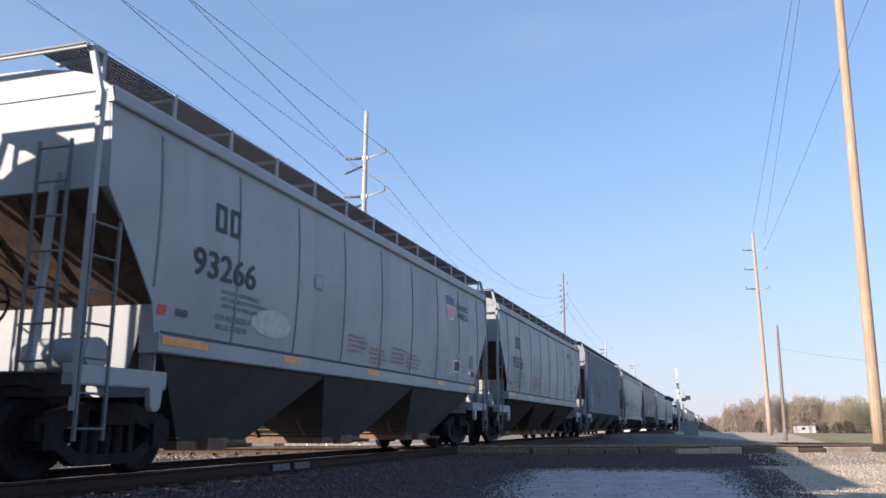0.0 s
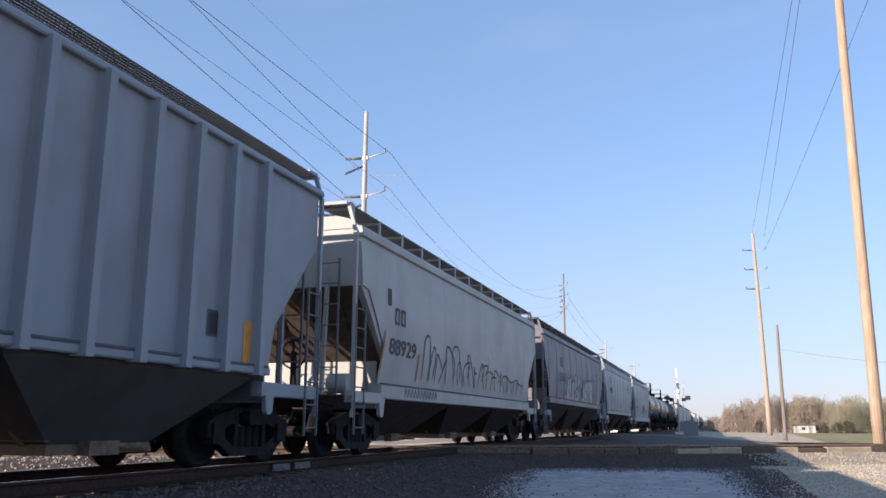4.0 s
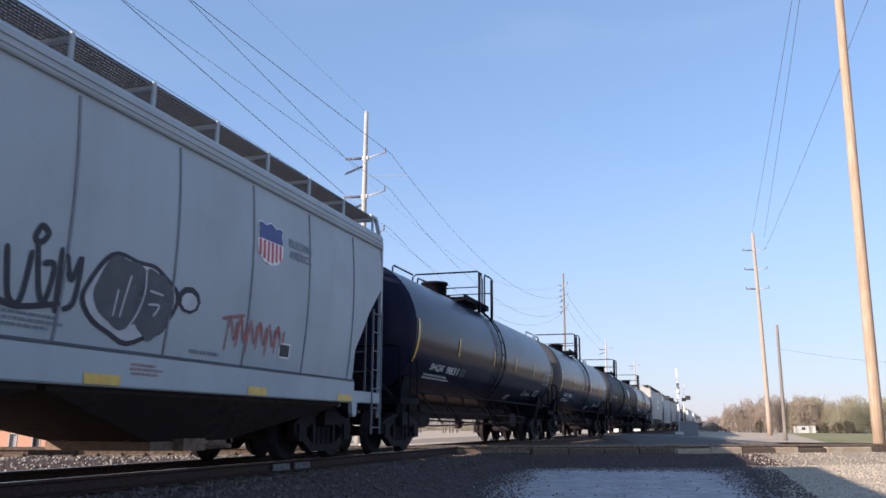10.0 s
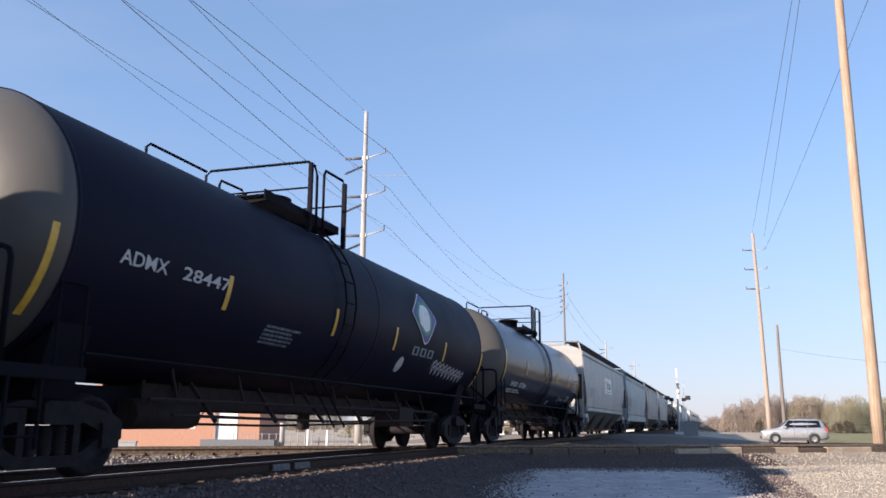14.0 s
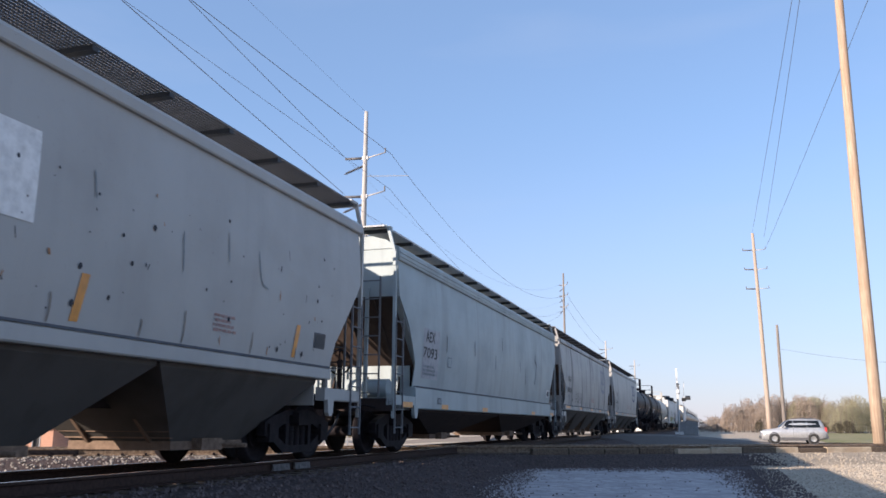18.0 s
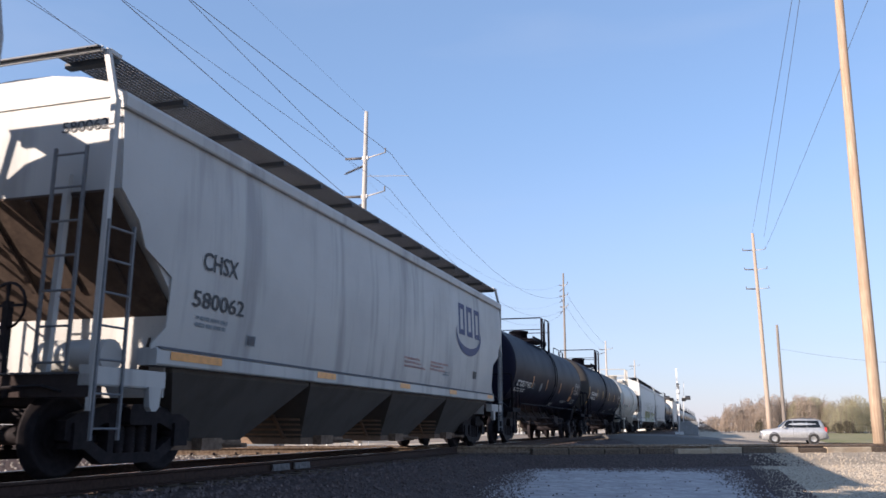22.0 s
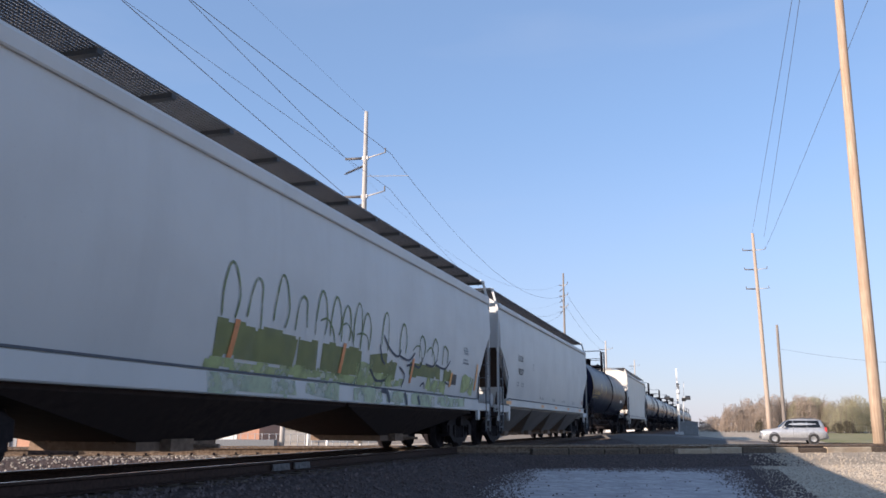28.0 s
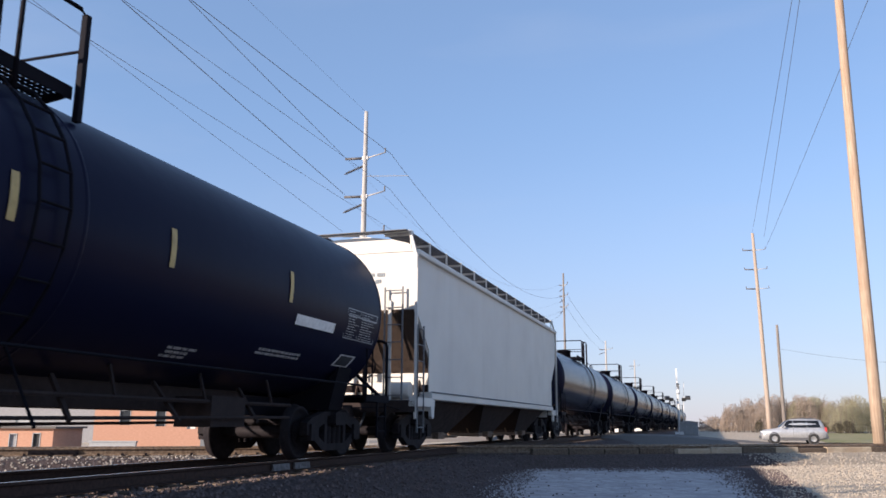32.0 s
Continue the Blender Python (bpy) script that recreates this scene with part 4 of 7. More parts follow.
    for s in (-1, 1):
        part("top_chord", Form().prism([(s * 1.50, eave - chord), (s * 1.585, eave - chord), (s * 1.60, eave - chord + 0.02), (s * 1.60, eave - 0.02), (s * 1.57, eave + 0.03), (s * 1.50, eave + 0.02)], -a - 0.03, a + 0.03, "y"), paint, car)
        part("side_sill", Form().prism([(s * 1.30, sill[0]), (s * 1.56, sill[0]), (s * 1.575, sill[0] + 0.02), (s * 1.575, sill[1] - 0.03), (s * 1.55, sill[1]), (s * 1.30, sill[1])], -half + notch[-1][0] + 0.05, half - notch[-1][0] - 0.05, "y"), sill_paint, car, "long side sill")
        part("sill_seam", Form().box(*sorted((s * 1.45, s * 1.583)), -half + notch[-1][0] + 0.1, half - notch[-1][0] - 0.1, sill[1] - 0.012, sill[1] + 0.016), SEAM_DARK, car)
        for t_ in (-1, 1):
            y0, y1 = sorted((t_ * (half - 0.02), t_ * (half - notch[-1][0] - 0.25)))
            st = part("end_stringer", Form().prism([(s * 1.40, 0.98), (s * 1.56, 0.98), (s * 1.57, 1.0), (s * 1.57, 1.18), (s * 1.40, 1.20)], y0, y1, "y"), sill_paint, car)
            part("jacking_pad", shared(("pad", s), lambda: Form().prism([(-0.12, 1.0), (0.12, 1.0), (0.09, 0.78), (0.04, 0.73), (-0.04, 0.73), (-0.09, 0.78)], *sorted((s * 1.52, s * 1.59)), "x")), sill_paint, st, "", pose(0, t_ * (half - notch[-1][0] - 0.05), 0))
    if chord > 0.2:
        for s in (-1, 1):
            for k in (0.35, 0.7):
                part("chord_rib", Form().box(*sorted((s * 1.55, s * 1.615)), -a, a, eave - chord * k - 0.012, eave - chord * k + 0.012), paint, car)
    if ribs:
        for i in range(ribs):
            y = -half + 1.49 + (2 * half - 3.47) * i / (ribs - 1)
            part("rib", shared(("rib", eave), lambda: Form().prism([(1.49, -0.11), (1.56, -0.08), (1.65, -0.06), (1.65, 0.06), (1.56, 0.08), (1.49, 0.11)], sill[0] - 0.02, eave - 0.05, "z")), paint, car, "", pose(0, y, 0))
            part("rib", shared(("rib", eave), None), paint, car, "", pose(0, y, 0, 0, 0, 180))
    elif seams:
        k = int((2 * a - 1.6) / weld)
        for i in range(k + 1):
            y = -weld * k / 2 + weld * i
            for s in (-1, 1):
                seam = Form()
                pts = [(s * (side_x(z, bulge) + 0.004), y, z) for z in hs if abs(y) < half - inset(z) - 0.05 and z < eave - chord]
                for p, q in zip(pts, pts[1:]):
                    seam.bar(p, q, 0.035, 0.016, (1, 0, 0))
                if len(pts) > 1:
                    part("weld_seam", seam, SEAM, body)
    # walkway on brackets
    zb = eave + rise
    if board in ("grate", "solid", "low", "strap"):
        for s in (-1, 1):
            x0, x1 = sorted((s * 0.72, s * 1.36))
            if board == "solid":
                f = Form().box(x0, x1, -a - 0.3, a + 0.3, zb - 0.035, zb)
            else:
                f = grating(x0, x1, -a - 0.3, a + 0.3, zb)
            w = part("walkway", f, PALE_GRATE if board == "solid" else walk_paint or WALK_STEEL, car, "raised steel roof walkway")
            k = int(2 * a / 1.3)
            for i in range(k + 1 if board != "low" else 0):
                y = -a + 2 * a * i / k
                if board in ("solid", "strap"):
                    part("bracket", shared(("strap", zb, s), lambda: Form().box(*sorted((s * 0.70, s * 1.37)), -0.05, 0.05, zb - 0.10, zb - 0.036)), LETTER, w, "", pose(0, y, 0))
                    continue
                part("bracket", shared(("bracket", eave, zb, s), lambda: Form().box(*sorted((s * 1.36, s * 1.39)), -0.03, 0.03, eave + 0.02, zb + 0.01).box(*sorted((s * 0.74, s * 1.38)), -0.03, 0.03, zb - 0.08, zb - 0.036)), paint, w, "", pose(0, y, 0))
        for t in (-1, 1):
            y0, y1 = sorted((t * (a + 0.3), t * (half + 0.05)))
            f = grating(-1.36, 1.36, y0 - 0.0, y1, zb) if board != "solid" else Form().box(-1.36, 1.36, y0, y1, zb - 0.035, zb)
            part("end_walkway", f, WALK_STEEL, car)
            for s in (-1, 1):
                f = Form()
                f.bar((s * 1.36, t * (half - 0.25), zb + 0.0), (s * 1.40, t * (half - 0.02), zb - 0.02), 0.06, 0.05)
                f.bar((s * 1.38, t * (half - 0.02), zb - 0.0), (s * 1.53, t * (half - 0.04), eave - 0.12), 0.065, 0.06, (0, 1, 0))
                f.bar((s * 1.53, t * (half - 0.04), eave - 0.10), (s * 1.53, t * (half - 0.04), eave - 0.4), 0.065, 0.06, (0, 1, 0))
                part("corner_bracket", f, paint, car)
            part("end_beam", Form().box(-1.38, 1.38, *sorted((t * (half + 0.04), t * (half + 0.07))), zb - 0.05, zb + 0.01), paint, car)
    k = 6 if bays > 2 else 4
    for i in range(k):
        y = -a + 2 * a * (i + 0.5) / k
        part("hatch_cover", shared("hatch", lambda: Form().prism([(-0.38, 0), (0.38, 0), (0.34, 0.09), (0.2, 0.13), (-0.2, 0.13), (-0.34, 0.09)], -1.1, 1.1, "y")), paint, car, "", pose(0, y, eave + 0.33))
    # ends: corner posts, ladders, platforms
    for t in (-1, 1):
        for s in (-1, 1):
            part("corner_post", shared(("post", eave), lambda: Form().box(-0.03, 0.03, -0.035, 0.035, 0.72, eave - 0.1)), paint, car, "", pose(s * 1.54, t * (half - 0.06), 0))
            part("side_ladder", shared("side_ladder", lambda: ladder_form(0.42, 2.75, 0.42, 7, "y")), LADDER_GREY, car, "", pose(s * 1.575, t * (half - 0.06), 0, 0, 0, 0 if t < 0 else 180))
            part("end_ladder", shared("end_ladder", lambda: ladder_form(1.1, 3.6, 0.42, 7, "x")), LADDER_GREY, car, "", pose(s * 1.02 - 0.21, t * (half - 0.02), 0))
        y0, y1 = sorted((t * half, t * (half - 0.75)))
        part("end_sill", Form().box(-1.54, 1.54, *sorted((t * (half - 0.02), t * (half - 0.22))), 0.86, 1.10), UNDER, car, "grimy end sill")
        part("end_platform", grating(-1.4, 1.4, y0, y1, 1.12, 0.12, 0.02), WALK_STEEL, car)
        ib = e + 1.3
        zt = slope_z(ib) + 0.02
        yb = t * (half - ib)
        part("bulkhead", Form().box(-1.38, 1.38, yb - 0.015, yb + 0.015, 0.9, zt), paint, car, "end bulkhead over the truck")
        for x in (-1.15, -0.4, 0.4, 1.15):
            part("gusset", Form().prism([(yb, 1.62), (yb, 1.12), (yb + t * 0.22, 1.12), (yb + t * 0.03, 1.62)], x - 0.012, x + 0.012, "x"), SLOPE_DIRT_SHADE, car)
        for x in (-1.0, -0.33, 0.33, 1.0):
            part("slope_stiffener", Form().bar((x, t * (a + 0.0), zn - 0.05), (x, t * (a - 0.95), slope_z(e + 0.95) - 0.05), 0.05, 0.07, (1, 0, 0)), SLOPE_DIRT_SHADE, car)
        for x in (-0.9, 0.9):
            part("end_brace", Form().bar((x, t * (half - 0.1), 1.1), (x, t * (a + 0.02), zn + 0.2), 0.07), paint, car)
    f = Form()
    f.lathe([(0, 0.24), (0.015, 0.27), (0.03, 0.24)], "y", 20, (0.35, -half + 0.02, 1.85))
    for i in range(4):
        c, s = math.cos(i * 1.5708), math.sin(i * 1.5708)
        f.bar((0.35, -half + 0.03, 1.85), (0.35 + 0.25 * c, -half + 0.03, 1.85 + 0.25 * s), 0.03)
    f.bar((0.35, -half + 0.05, 1.1), (0.35, -half + 0.05, 1.9), 0.08)
    part("brake_wheel", f, STEEL, car)
    f = Form().rod([(0.15, -half + 0.8, 1.35), (1.15, -half + 0.8, 1.35)], 0.19, 14)
    part("air_reservoir", f, paint, car)
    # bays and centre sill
    # body paint cut to 0.17: grime plus under-car shade in the colour
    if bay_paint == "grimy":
        bay_paint = painted(paint.name + "_grimy_shaded", [0.17 * c + d for c, d in zip(PAINT_COLOR[paint.name], (0.030, 0.023, 0.019))], dirt=(0.05, 0.037, 0.03), streak=0.7, grime=0.6, gloss=0.15, rough=0.7)
    part("centre_sill", Form().box(-0.28, 0.28, -half + 0.1, half - 0.1, 0.78, 1.06), UNDER, car)
    span = 2 * (a - di - 0.3)
    for i in range(bays):
        yc = -span / 2 + span * (i + 0.5) / bays
        w = span / bays / 2
        key = ("bay", round(w, 2), bays)

        def bay():
            g = Form()
            top = [(-1.44, -w, sill[0] + 0.1), (1.44, -w, sill[0] + 0.1), (1.44, w, sill[0] + 0.1), (-1.44, w, sill[0] + 0.1)]
            low = [(-1.44, -w * 0.98, sill[0] - 0.06), (1.44, -w * 0.98, sill[0] - 0.06), (1.44, w * 0.98, sill[0] - 0.06), (-1.44, w * 0.98, sill[0] - 0.06)]
            zo, b = 0.36, min(0.85, w * 0.52)
            out = [(-0.8, -b, zo), (0.8, -b, zo), (0.8, b, zo), (-0.8, b, zo)]
            q = [(0, 1, 5, 4), (1, 2, 6, 5), (2, 3, 7, 6), (3, 0, 4, 7), (4, 5, 9, 8), (5, 6, 10, 9), (6, 7, 11, 10), (7, 4, 8, 11), (8, 9, 10, 11), (3, 2, 1, 0)]
            g.add(top + low + out, q)
            return g

        bb = part("hopper_bay", shared(key, bay), bay_paint or UNDER, car, "dirty discharge bay, shade under the car in its colour", pose(0, yc, 0))
        g_ = min(0.88, w * 0.54)

        def gate():
            f = Form().box(-0.82, 0.82, -g_, g_, 0.25, 0.365).rod([(-1.25, 0.3, 0.3), (1.25, 0.3, 0.3)], 0.03, 8).box(0.82, 0.98, -0.4, 0.1, 0.24, 0.4)
            for k in range(4):
                z = 0.40 + 0.085 * k
                q = g_ + 0.02 + 0.10 * k
                f.box(-0.84 - 0.04 * k, 0.84 + 0.04 * k, -q - 0.03, -q + 0.03, z, z + 0.05)
            for x in (-0.5, 0.5):
                f.bar((x, -g_, 0.36), (x, -g_ - 0.42, 0.74), 0.05)
            return f

        part("outlet_gate", shared(("gate", round(w, 2)), gate), GATE_SUNLIT, bb, "slatted outlet gate with sunlight put into its tan colour")
    sets = running_gear(car, half, setback)
    CARS.append((car, (n_y + f_y) / 2, sets))
    car["half"] = half
    return car


def tank_car(n_y, f_y, paint, label, radius=1.54, zc=2.62, platform_y=0.0, rail_style=0, steel=None, strips=5, cap=None, head=0.55, lip=0.2, mw=1.3, head_paint=None):
    """A tank car on two trucks; its shell lies along y."""
    half = (f_y - n_y) / 2
    steel = steel or (paint if paint is WHITE_TANK else FITTING_BLACK)
    car = thing("tank_car", label, "tank car", pose(TRACK_X, (n_y + f_y) / 2, 0), group="freight cars of the train")
    sh = half - lip
    car["lip"] = lip
    prof = [(-sh, 0.02)]
    for i in range(1, 9):
        u = i / 8 * math.pi / 2
        prof.append((-sh + head * (1 - math.cos(u)), radius * math.sin(u)))
    k = 7
    for i in range(k + 1):
        prof.append((-sh + head + 0.02 + (2 * sh - 2 * head - 0.04) * i / k, radius))
    for i in range(8, 0, -1):
        u = i / 8 * math.pi / 2
        prof.append((sh - head * (1 - math.cos(u)), radius * math.sin(u)))
    prof.append((sh, 0.02))
    shell = part("shell", Form().lathe(prof[8:-8], "y", 56, (0, 0, zc)), paint, car)
    for cap_prof in (prof[:9], prof[-9:]):
        part("head", Form().lathe(cap_prof, "y", 56, (0, 0, zc)), head_paint or paint, car, "domed tank head")
    for y in (-sh + head, 0.35, sh - head):
        part("seam", Form().lathe([(y - 0.03, radius), (y - 0.02, radius + 0.007), (y + 0.02, radius + 0.007), (y + 0.03, radius)], "y", 56, (0, 0, zc)), paint, shell)
    for t in (-1, 1):
        y = t * (half - (1.2 if t < 0 else 1.55))
        part("saddle", Form().prism([(-1.05, 0.85), (1.05, 0.85), (1.24, zc - 1.05), (1.0, zc - radius + 0.3), (0, zc - radius - 0.03), (-1.0, zc - radius + 0.3), (-1.24, zc - 1.05)], y - 0.28, y + 0.28, "y"), steel, car)
        part("stub_sill", Form().box(-0.28, 0.28, *sorted((t * (half - 0.05), t * (half - 3.6))), 0.74, 1.06), steel, car)
        y0, y1 = sorted((t * half, t * (half - 1.15)))
        plat = part("end_platform", grating(-1.45, 1.45, y0, y1, 1.14, 0.11, 0.02), steel, car)
        part("platform_frame", Form().box(-1.5, 1.5, *sorted((t * half, t * (half - 0.08))), 1.02, 1.15).box(-1.5, -1.43, y0, y1, 1.02, 1.15).box(1.43, 1.5, y0, y1, 1.02, 1.15), steel, plat)
        yy = t * (half - 0.06)
        f = Form().rod([(-1.46, yy, 1.14), (-1.46, yy, 2.12), (-1.43, yy, 2.20), (-1.34, yy, 2.24), (1.34, yy, 2.24), (1.43, yy, 2.20), (1.46, yy, 2.12), (1.46, yy, 1.14)], 0.030, 8)
        part("end_rail", f, steel, car, "continuous pipe handrail round the platform")
        yh = t * (sh + 0.02)
        for x in (-1.3, 1.3):
            part("head_brace", Form().bar((x, yy, 1.16), (x * 0.16, yh, zc - 0.55), 0.10, 0.06).bar((x * 0.55, t * (half - 0.5), 1.14), (x * 0.2, yh, zc - 0.95), 0.08, 0.05), steel, car, "diagonal brace against the tank head")
        part("head_block", Form().prism([(-0.5, 0.80), (0.5, 0.80), (0.62, 1.35), (0.4, 1.72), (-0.4, 1.72), (-0.62, 1.35)], *sorted((t * (sh - 0.5), t * (sh - 0.02))), "y"), steel, car, "cradle block under the tank head")
        for s in (-1, 1):
            part("step", shared("step", lambda: ladder_form(0.35, 1.1, 0.42, 3, "y")), steel, car, "", pose(s * 1.48, t * (half - 0.15), 0, 0, 0, 0 if t < 0 else 180))
            part("grab_iron", Form().rod([(s * 1.47, t * (half - 1.1), 1.14), (s * 1.47, t * (half - 1.1), 2.0), (s * 1.44, t * (half - 0.75), 2.0), (s * 1.44, t * (half - 0.75), 1.14)], 0.018, 6), steel, car)
    part("centre_sill", Form().box(-0.32, 0.32, -half + 3.6, half - 3.6, zc - radius - 0.3, zc - radius + 0.14), UNDER, car, "grimy sill under the shell")
    yb = -half + 0.12
    f = Form().lathe([(yb - 0.015, 0.24), (yb, 0.28), (yb + 0.015, 0.24)], "y", 20, (-0.55, 0, 1.95))
    for i in range(4):
        f.bar((-0.55, yb, 1.95), (-0.55 + 0.26 * math.cos(i * 1.5708 + 0.4), yb, 1.95 + 0.26 * math.sin(i * 1.5708 + 0.4)), 0.03)
    f.bar((-0.55, yb + 0.04, 1.14), (-0.55, yb + 0.04, 1.95), 0.08)
    part("brake_wheel", f, STEEL, car, "hand brake wheel on its stand")
    part("brake_gear", Form().lathe([(yb + 0.03, 0.02), (yb + 0.03, 0.20), (yb + 0.16, 0.20), (yb + 0.18, 0.14), (yb + 0.18, 0.02)], "y", 18, (-0.55, 0, 1.95)).box(-0.66, -0.44, yb + 0.04, yb + 0.18, 1.5, 1.95).bar((-0.55, yb + 0.1, 1.5), (-0.1, yb + 0.2, 1.12), 0.03), STEEL, car, "hand brake gear case with its chain")
    for s in (-1, 1):
        part("side_rail", Form().rod([(s * 1.5, -half + 1.1, 1.30), (s * 1.5, half - 1.1, 1.30)], 0.022, 6), steel, car)
    # centre platform, manway and rails
    top = zc + radius
    py = platform_y
    part("manway", Form().lathe([(top - 0.06, 0.36), (top + 0.36, 0.36), (top + 0.36, 0.40), (top + 0.43, 0.40), (top + 0.45, 0.30), (top + 0.47, 0.02)], "z", 24, (0, py + mw, 0)), steel, car, "round manway with a bolted lid")
    w = part("top_platform", grating(0.40, 0.98, py - 0.6, py + 2.2, top - 0.05, 0.08, 0.024), steel, car)
    part("top_platform", grating(-0.98, -0.40, py - 0.6, py + 2.2, top - 0.05, 0.08, 0.024), steel, car)
    for y in (py - 0.5, py + 2.1):
        part("platform_leg", Form().bar((0.5, y, top - 0.16), (1.0, y, top - 0.10), 0.06), steel, w)
    part("toe_board", Form().box(0.98, 1.0, py - 0.6, py + 2.2, top - 0.12, top + 0.03), steel, w)
    part("guard_rail", Form().rod([(-1.1, py + 0.85, top - 0.45), (-1.1, py + 0.85, top + 0.85), (-1.0, py + 0.85, top + 0.93), (1.0, py + 0.85, top + 0.93), (1.1, py + 0.92, top + 0.86), (1.1, py + 1.02, top + 0.70), (1.1, py + 1.04, top - 0.35)], 0.026, 8), steel, car)
    part("rail_post", Form().bar((1.06, py + 0.85, top - 0.35), (1.06, py + 0.85, top + 0.90), 0.07), steel, car)
    part("guard_rail", Form().rod([(-1.0, py + 0.85, top + 0.45), (1.0, py + 0.85, top + 0.45)], 0.018, 6), steel, car)
    part("guard_rail", Form().rod([(-1.1, py - 0.9, top - 0.4), (-1.1, py - 0.9, top + 0.85), (-1.1, py - 0.8, top + 0.93), (-1.1, py + 0.85, top + 0.93)], 0.026, 8), steel, car)
    part("guard_rail", Form().rod([(-1.1, py + 2.2, top + 0.45), (1.1, py + 2.2, top + 0.45)], 0.018, 6), steel, car)
    for s in (-1, 1):
        x = s * 1.1
        part("guard_rail", Form().rod([(x, py + 1.3, top - 0.35), (x, py + 1.3, top + 0.80), (x, py + 1.36, top + 0.90), (x, py + 2.1, top + 0.92), (x, py + 2.2, top + 0.86), (x, py + 2.2, top + 0.6)], 0.026, 8), steel, car)
        part("rail_post", Form().bar((x, py + 2.2, top - 0.4), (x, py + 2.2, top + 0.88), 0.075), steel, car)
        lad = Form()
        pts = []
        for i in range(9):
            u = math.radians(-52 + i * 13)
            pts.append((s * (radius + 0.09) * math.cos(u), zc + (radius + 0.09) * math.sin(u)))
        for dy in (0.0, 0.42):
            lad.rod([(s * 1.5, py + 1.2 + dy, 0.55)] + [(x_, py + 1.2 + dy, z_) for x_, z_ in pts], 0.019, 6)
        for x_, z_ in pts[1:]:
            lad.rod([(x_, py + 1.2, z_), (x_, py + 1.62, z_)], 0.016, 6)
        part("side_ladder", lad, steel, car)
    part("valve", Form().rod([(0, py + 0.3, top - 0.05), (0, py + 0.3, top + 0.22)], 0.1, 12).rod([(-0.3, py + 0.3, top + 0.12), (0.3, py + 0.3, top + 0.12)], 0.04, 8), steel, car)
    part("bottom_outlet", Form().lathe([(zc - radius + 0.05, 0.22), (zc - radius - 0.3, 0.2), (zc - radius - 0.34, 0.12), (0.5, 0.12), (0.48, 0.02)], "z", 16, (0, 0.4, 0)), UNDER, car)
    f = Form().rod([(0.4, -half + 3.2, 0.72), (0.4, -half + 4.6, 0.72)], 0.2, 12)
    f.bar((0.4, -half + 3.5, 0.9), (0.4, -half + 3.5, zc - radius + 0.1), 0.06).bar((0.4, -half + 4.3, 0.9), (0.4, -half + 4.3, zc - radius + 0.1), 0.06)
    part("brake_cylinder", f, UNDER, car)
    f = Form().rod([(0.9, -half + 3.0, 0.9), (0.9, half - 3.0, 0.9)], 0.03, 6).rod([(0.2, -half + 3.4, 0.78), (0.2, half - 3.4, 0.78)], 0.02, 6)
    for i in range(7):
        y = -half + 3.6 + i * (2 * half - 7.2) / 6
        f.bar((0.9, y, 0.88), (0.75, y, zc - radius * 0.82), 0.035)
    part("brake_pipe", f, UNDER, car)
    for x, z in ((1.05, 0.70), (-0.6, 0.62)):
        part("brake_rod", Form().rod([(x, -half + 3.3, z), (x * 0.9, 0, z - 0.06), (x, half - 3.3, z)], 0.025, 6), UNDER, car)
    for i in range(6):
        y = -half + 4.3 + i * (2 * half - 8.6) / 5
        part("pipe_hanger", Form().bar((1.05, y, 0.62), (0.6, y + 0.15 * (i % 2), zc - radius + 0.05), 0.05), UNDER, car)
    part("brake_beam_box", Form().box(0.35, 0.95, half - 5.4, half - 4.5, 0.55, 0.98), UNDER, car)
    sets = running_gear(car, half, 1.2, 1.55)
    CARS.append((car, (n_y + f_y) / 2, sets))
    car["half"] = half
    return car




# ---- markings on the cars ----
def side_of(car, bulge):
    """Maps metres from the near end and height to the camera-side sheet of a hopper."""
    h = car["half"]
    return lambda u, w, o: (side_x(w, bulge) + o, u - h, w)


def sill_of(car):
    h = car["half"]
    return lambda u, w, o: (1.575 + o, u - h, w)


def shell_of(car, radius=1.54, zc=2.62):
    """Maps metres from the near end and degrees round the shell."""
    h = car["half"]
    return lambda u, w, o: ((radius + o) * math.cos(radians(w)), u - h, zc + (radius + o) * math.sin(radians(w)))


def end_of(car, inset):
    h = car["half"]
    return lambda u, w, o: (u, -h + inset - o, w)


def head_of(car, radius, zc, head=0.55):
    sh = car["half"] - car["lip"]

    def at(u, w, o):
        r2 = min((u * u + (w - zc) ** 2) / radius ** 2, 0.98)
        return (u, -sh + head * (1 - math.sqrt(1 - r2)) - o, w)

    return at


def patch(car, at, name, u0, u1, w0, w1, mat, o=0.008, skew=0.0, label=""):
    """A thin rectangle laid on a surface."""
    nu, nw = max(1, int(abs(u1 - u0) / 0.4)), 6
    vs = [at(u0 + (u1 - u0) * i / nu + skew * j / nw, w0 + (w1 - w0) * j / nw, o) for j in range(nw + 1) for i in range(nu + 1)]
    fs = [(j * (nu + 1) + i, j * (nu + 1) + i + 1, (j + 1) * (nu + 1) + i + 1, (j + 1) * (nu + 1) + i) for j in range(nw) for i in range(nu)]
    return part(name, Form().add(vs, fs), mat, car, label)


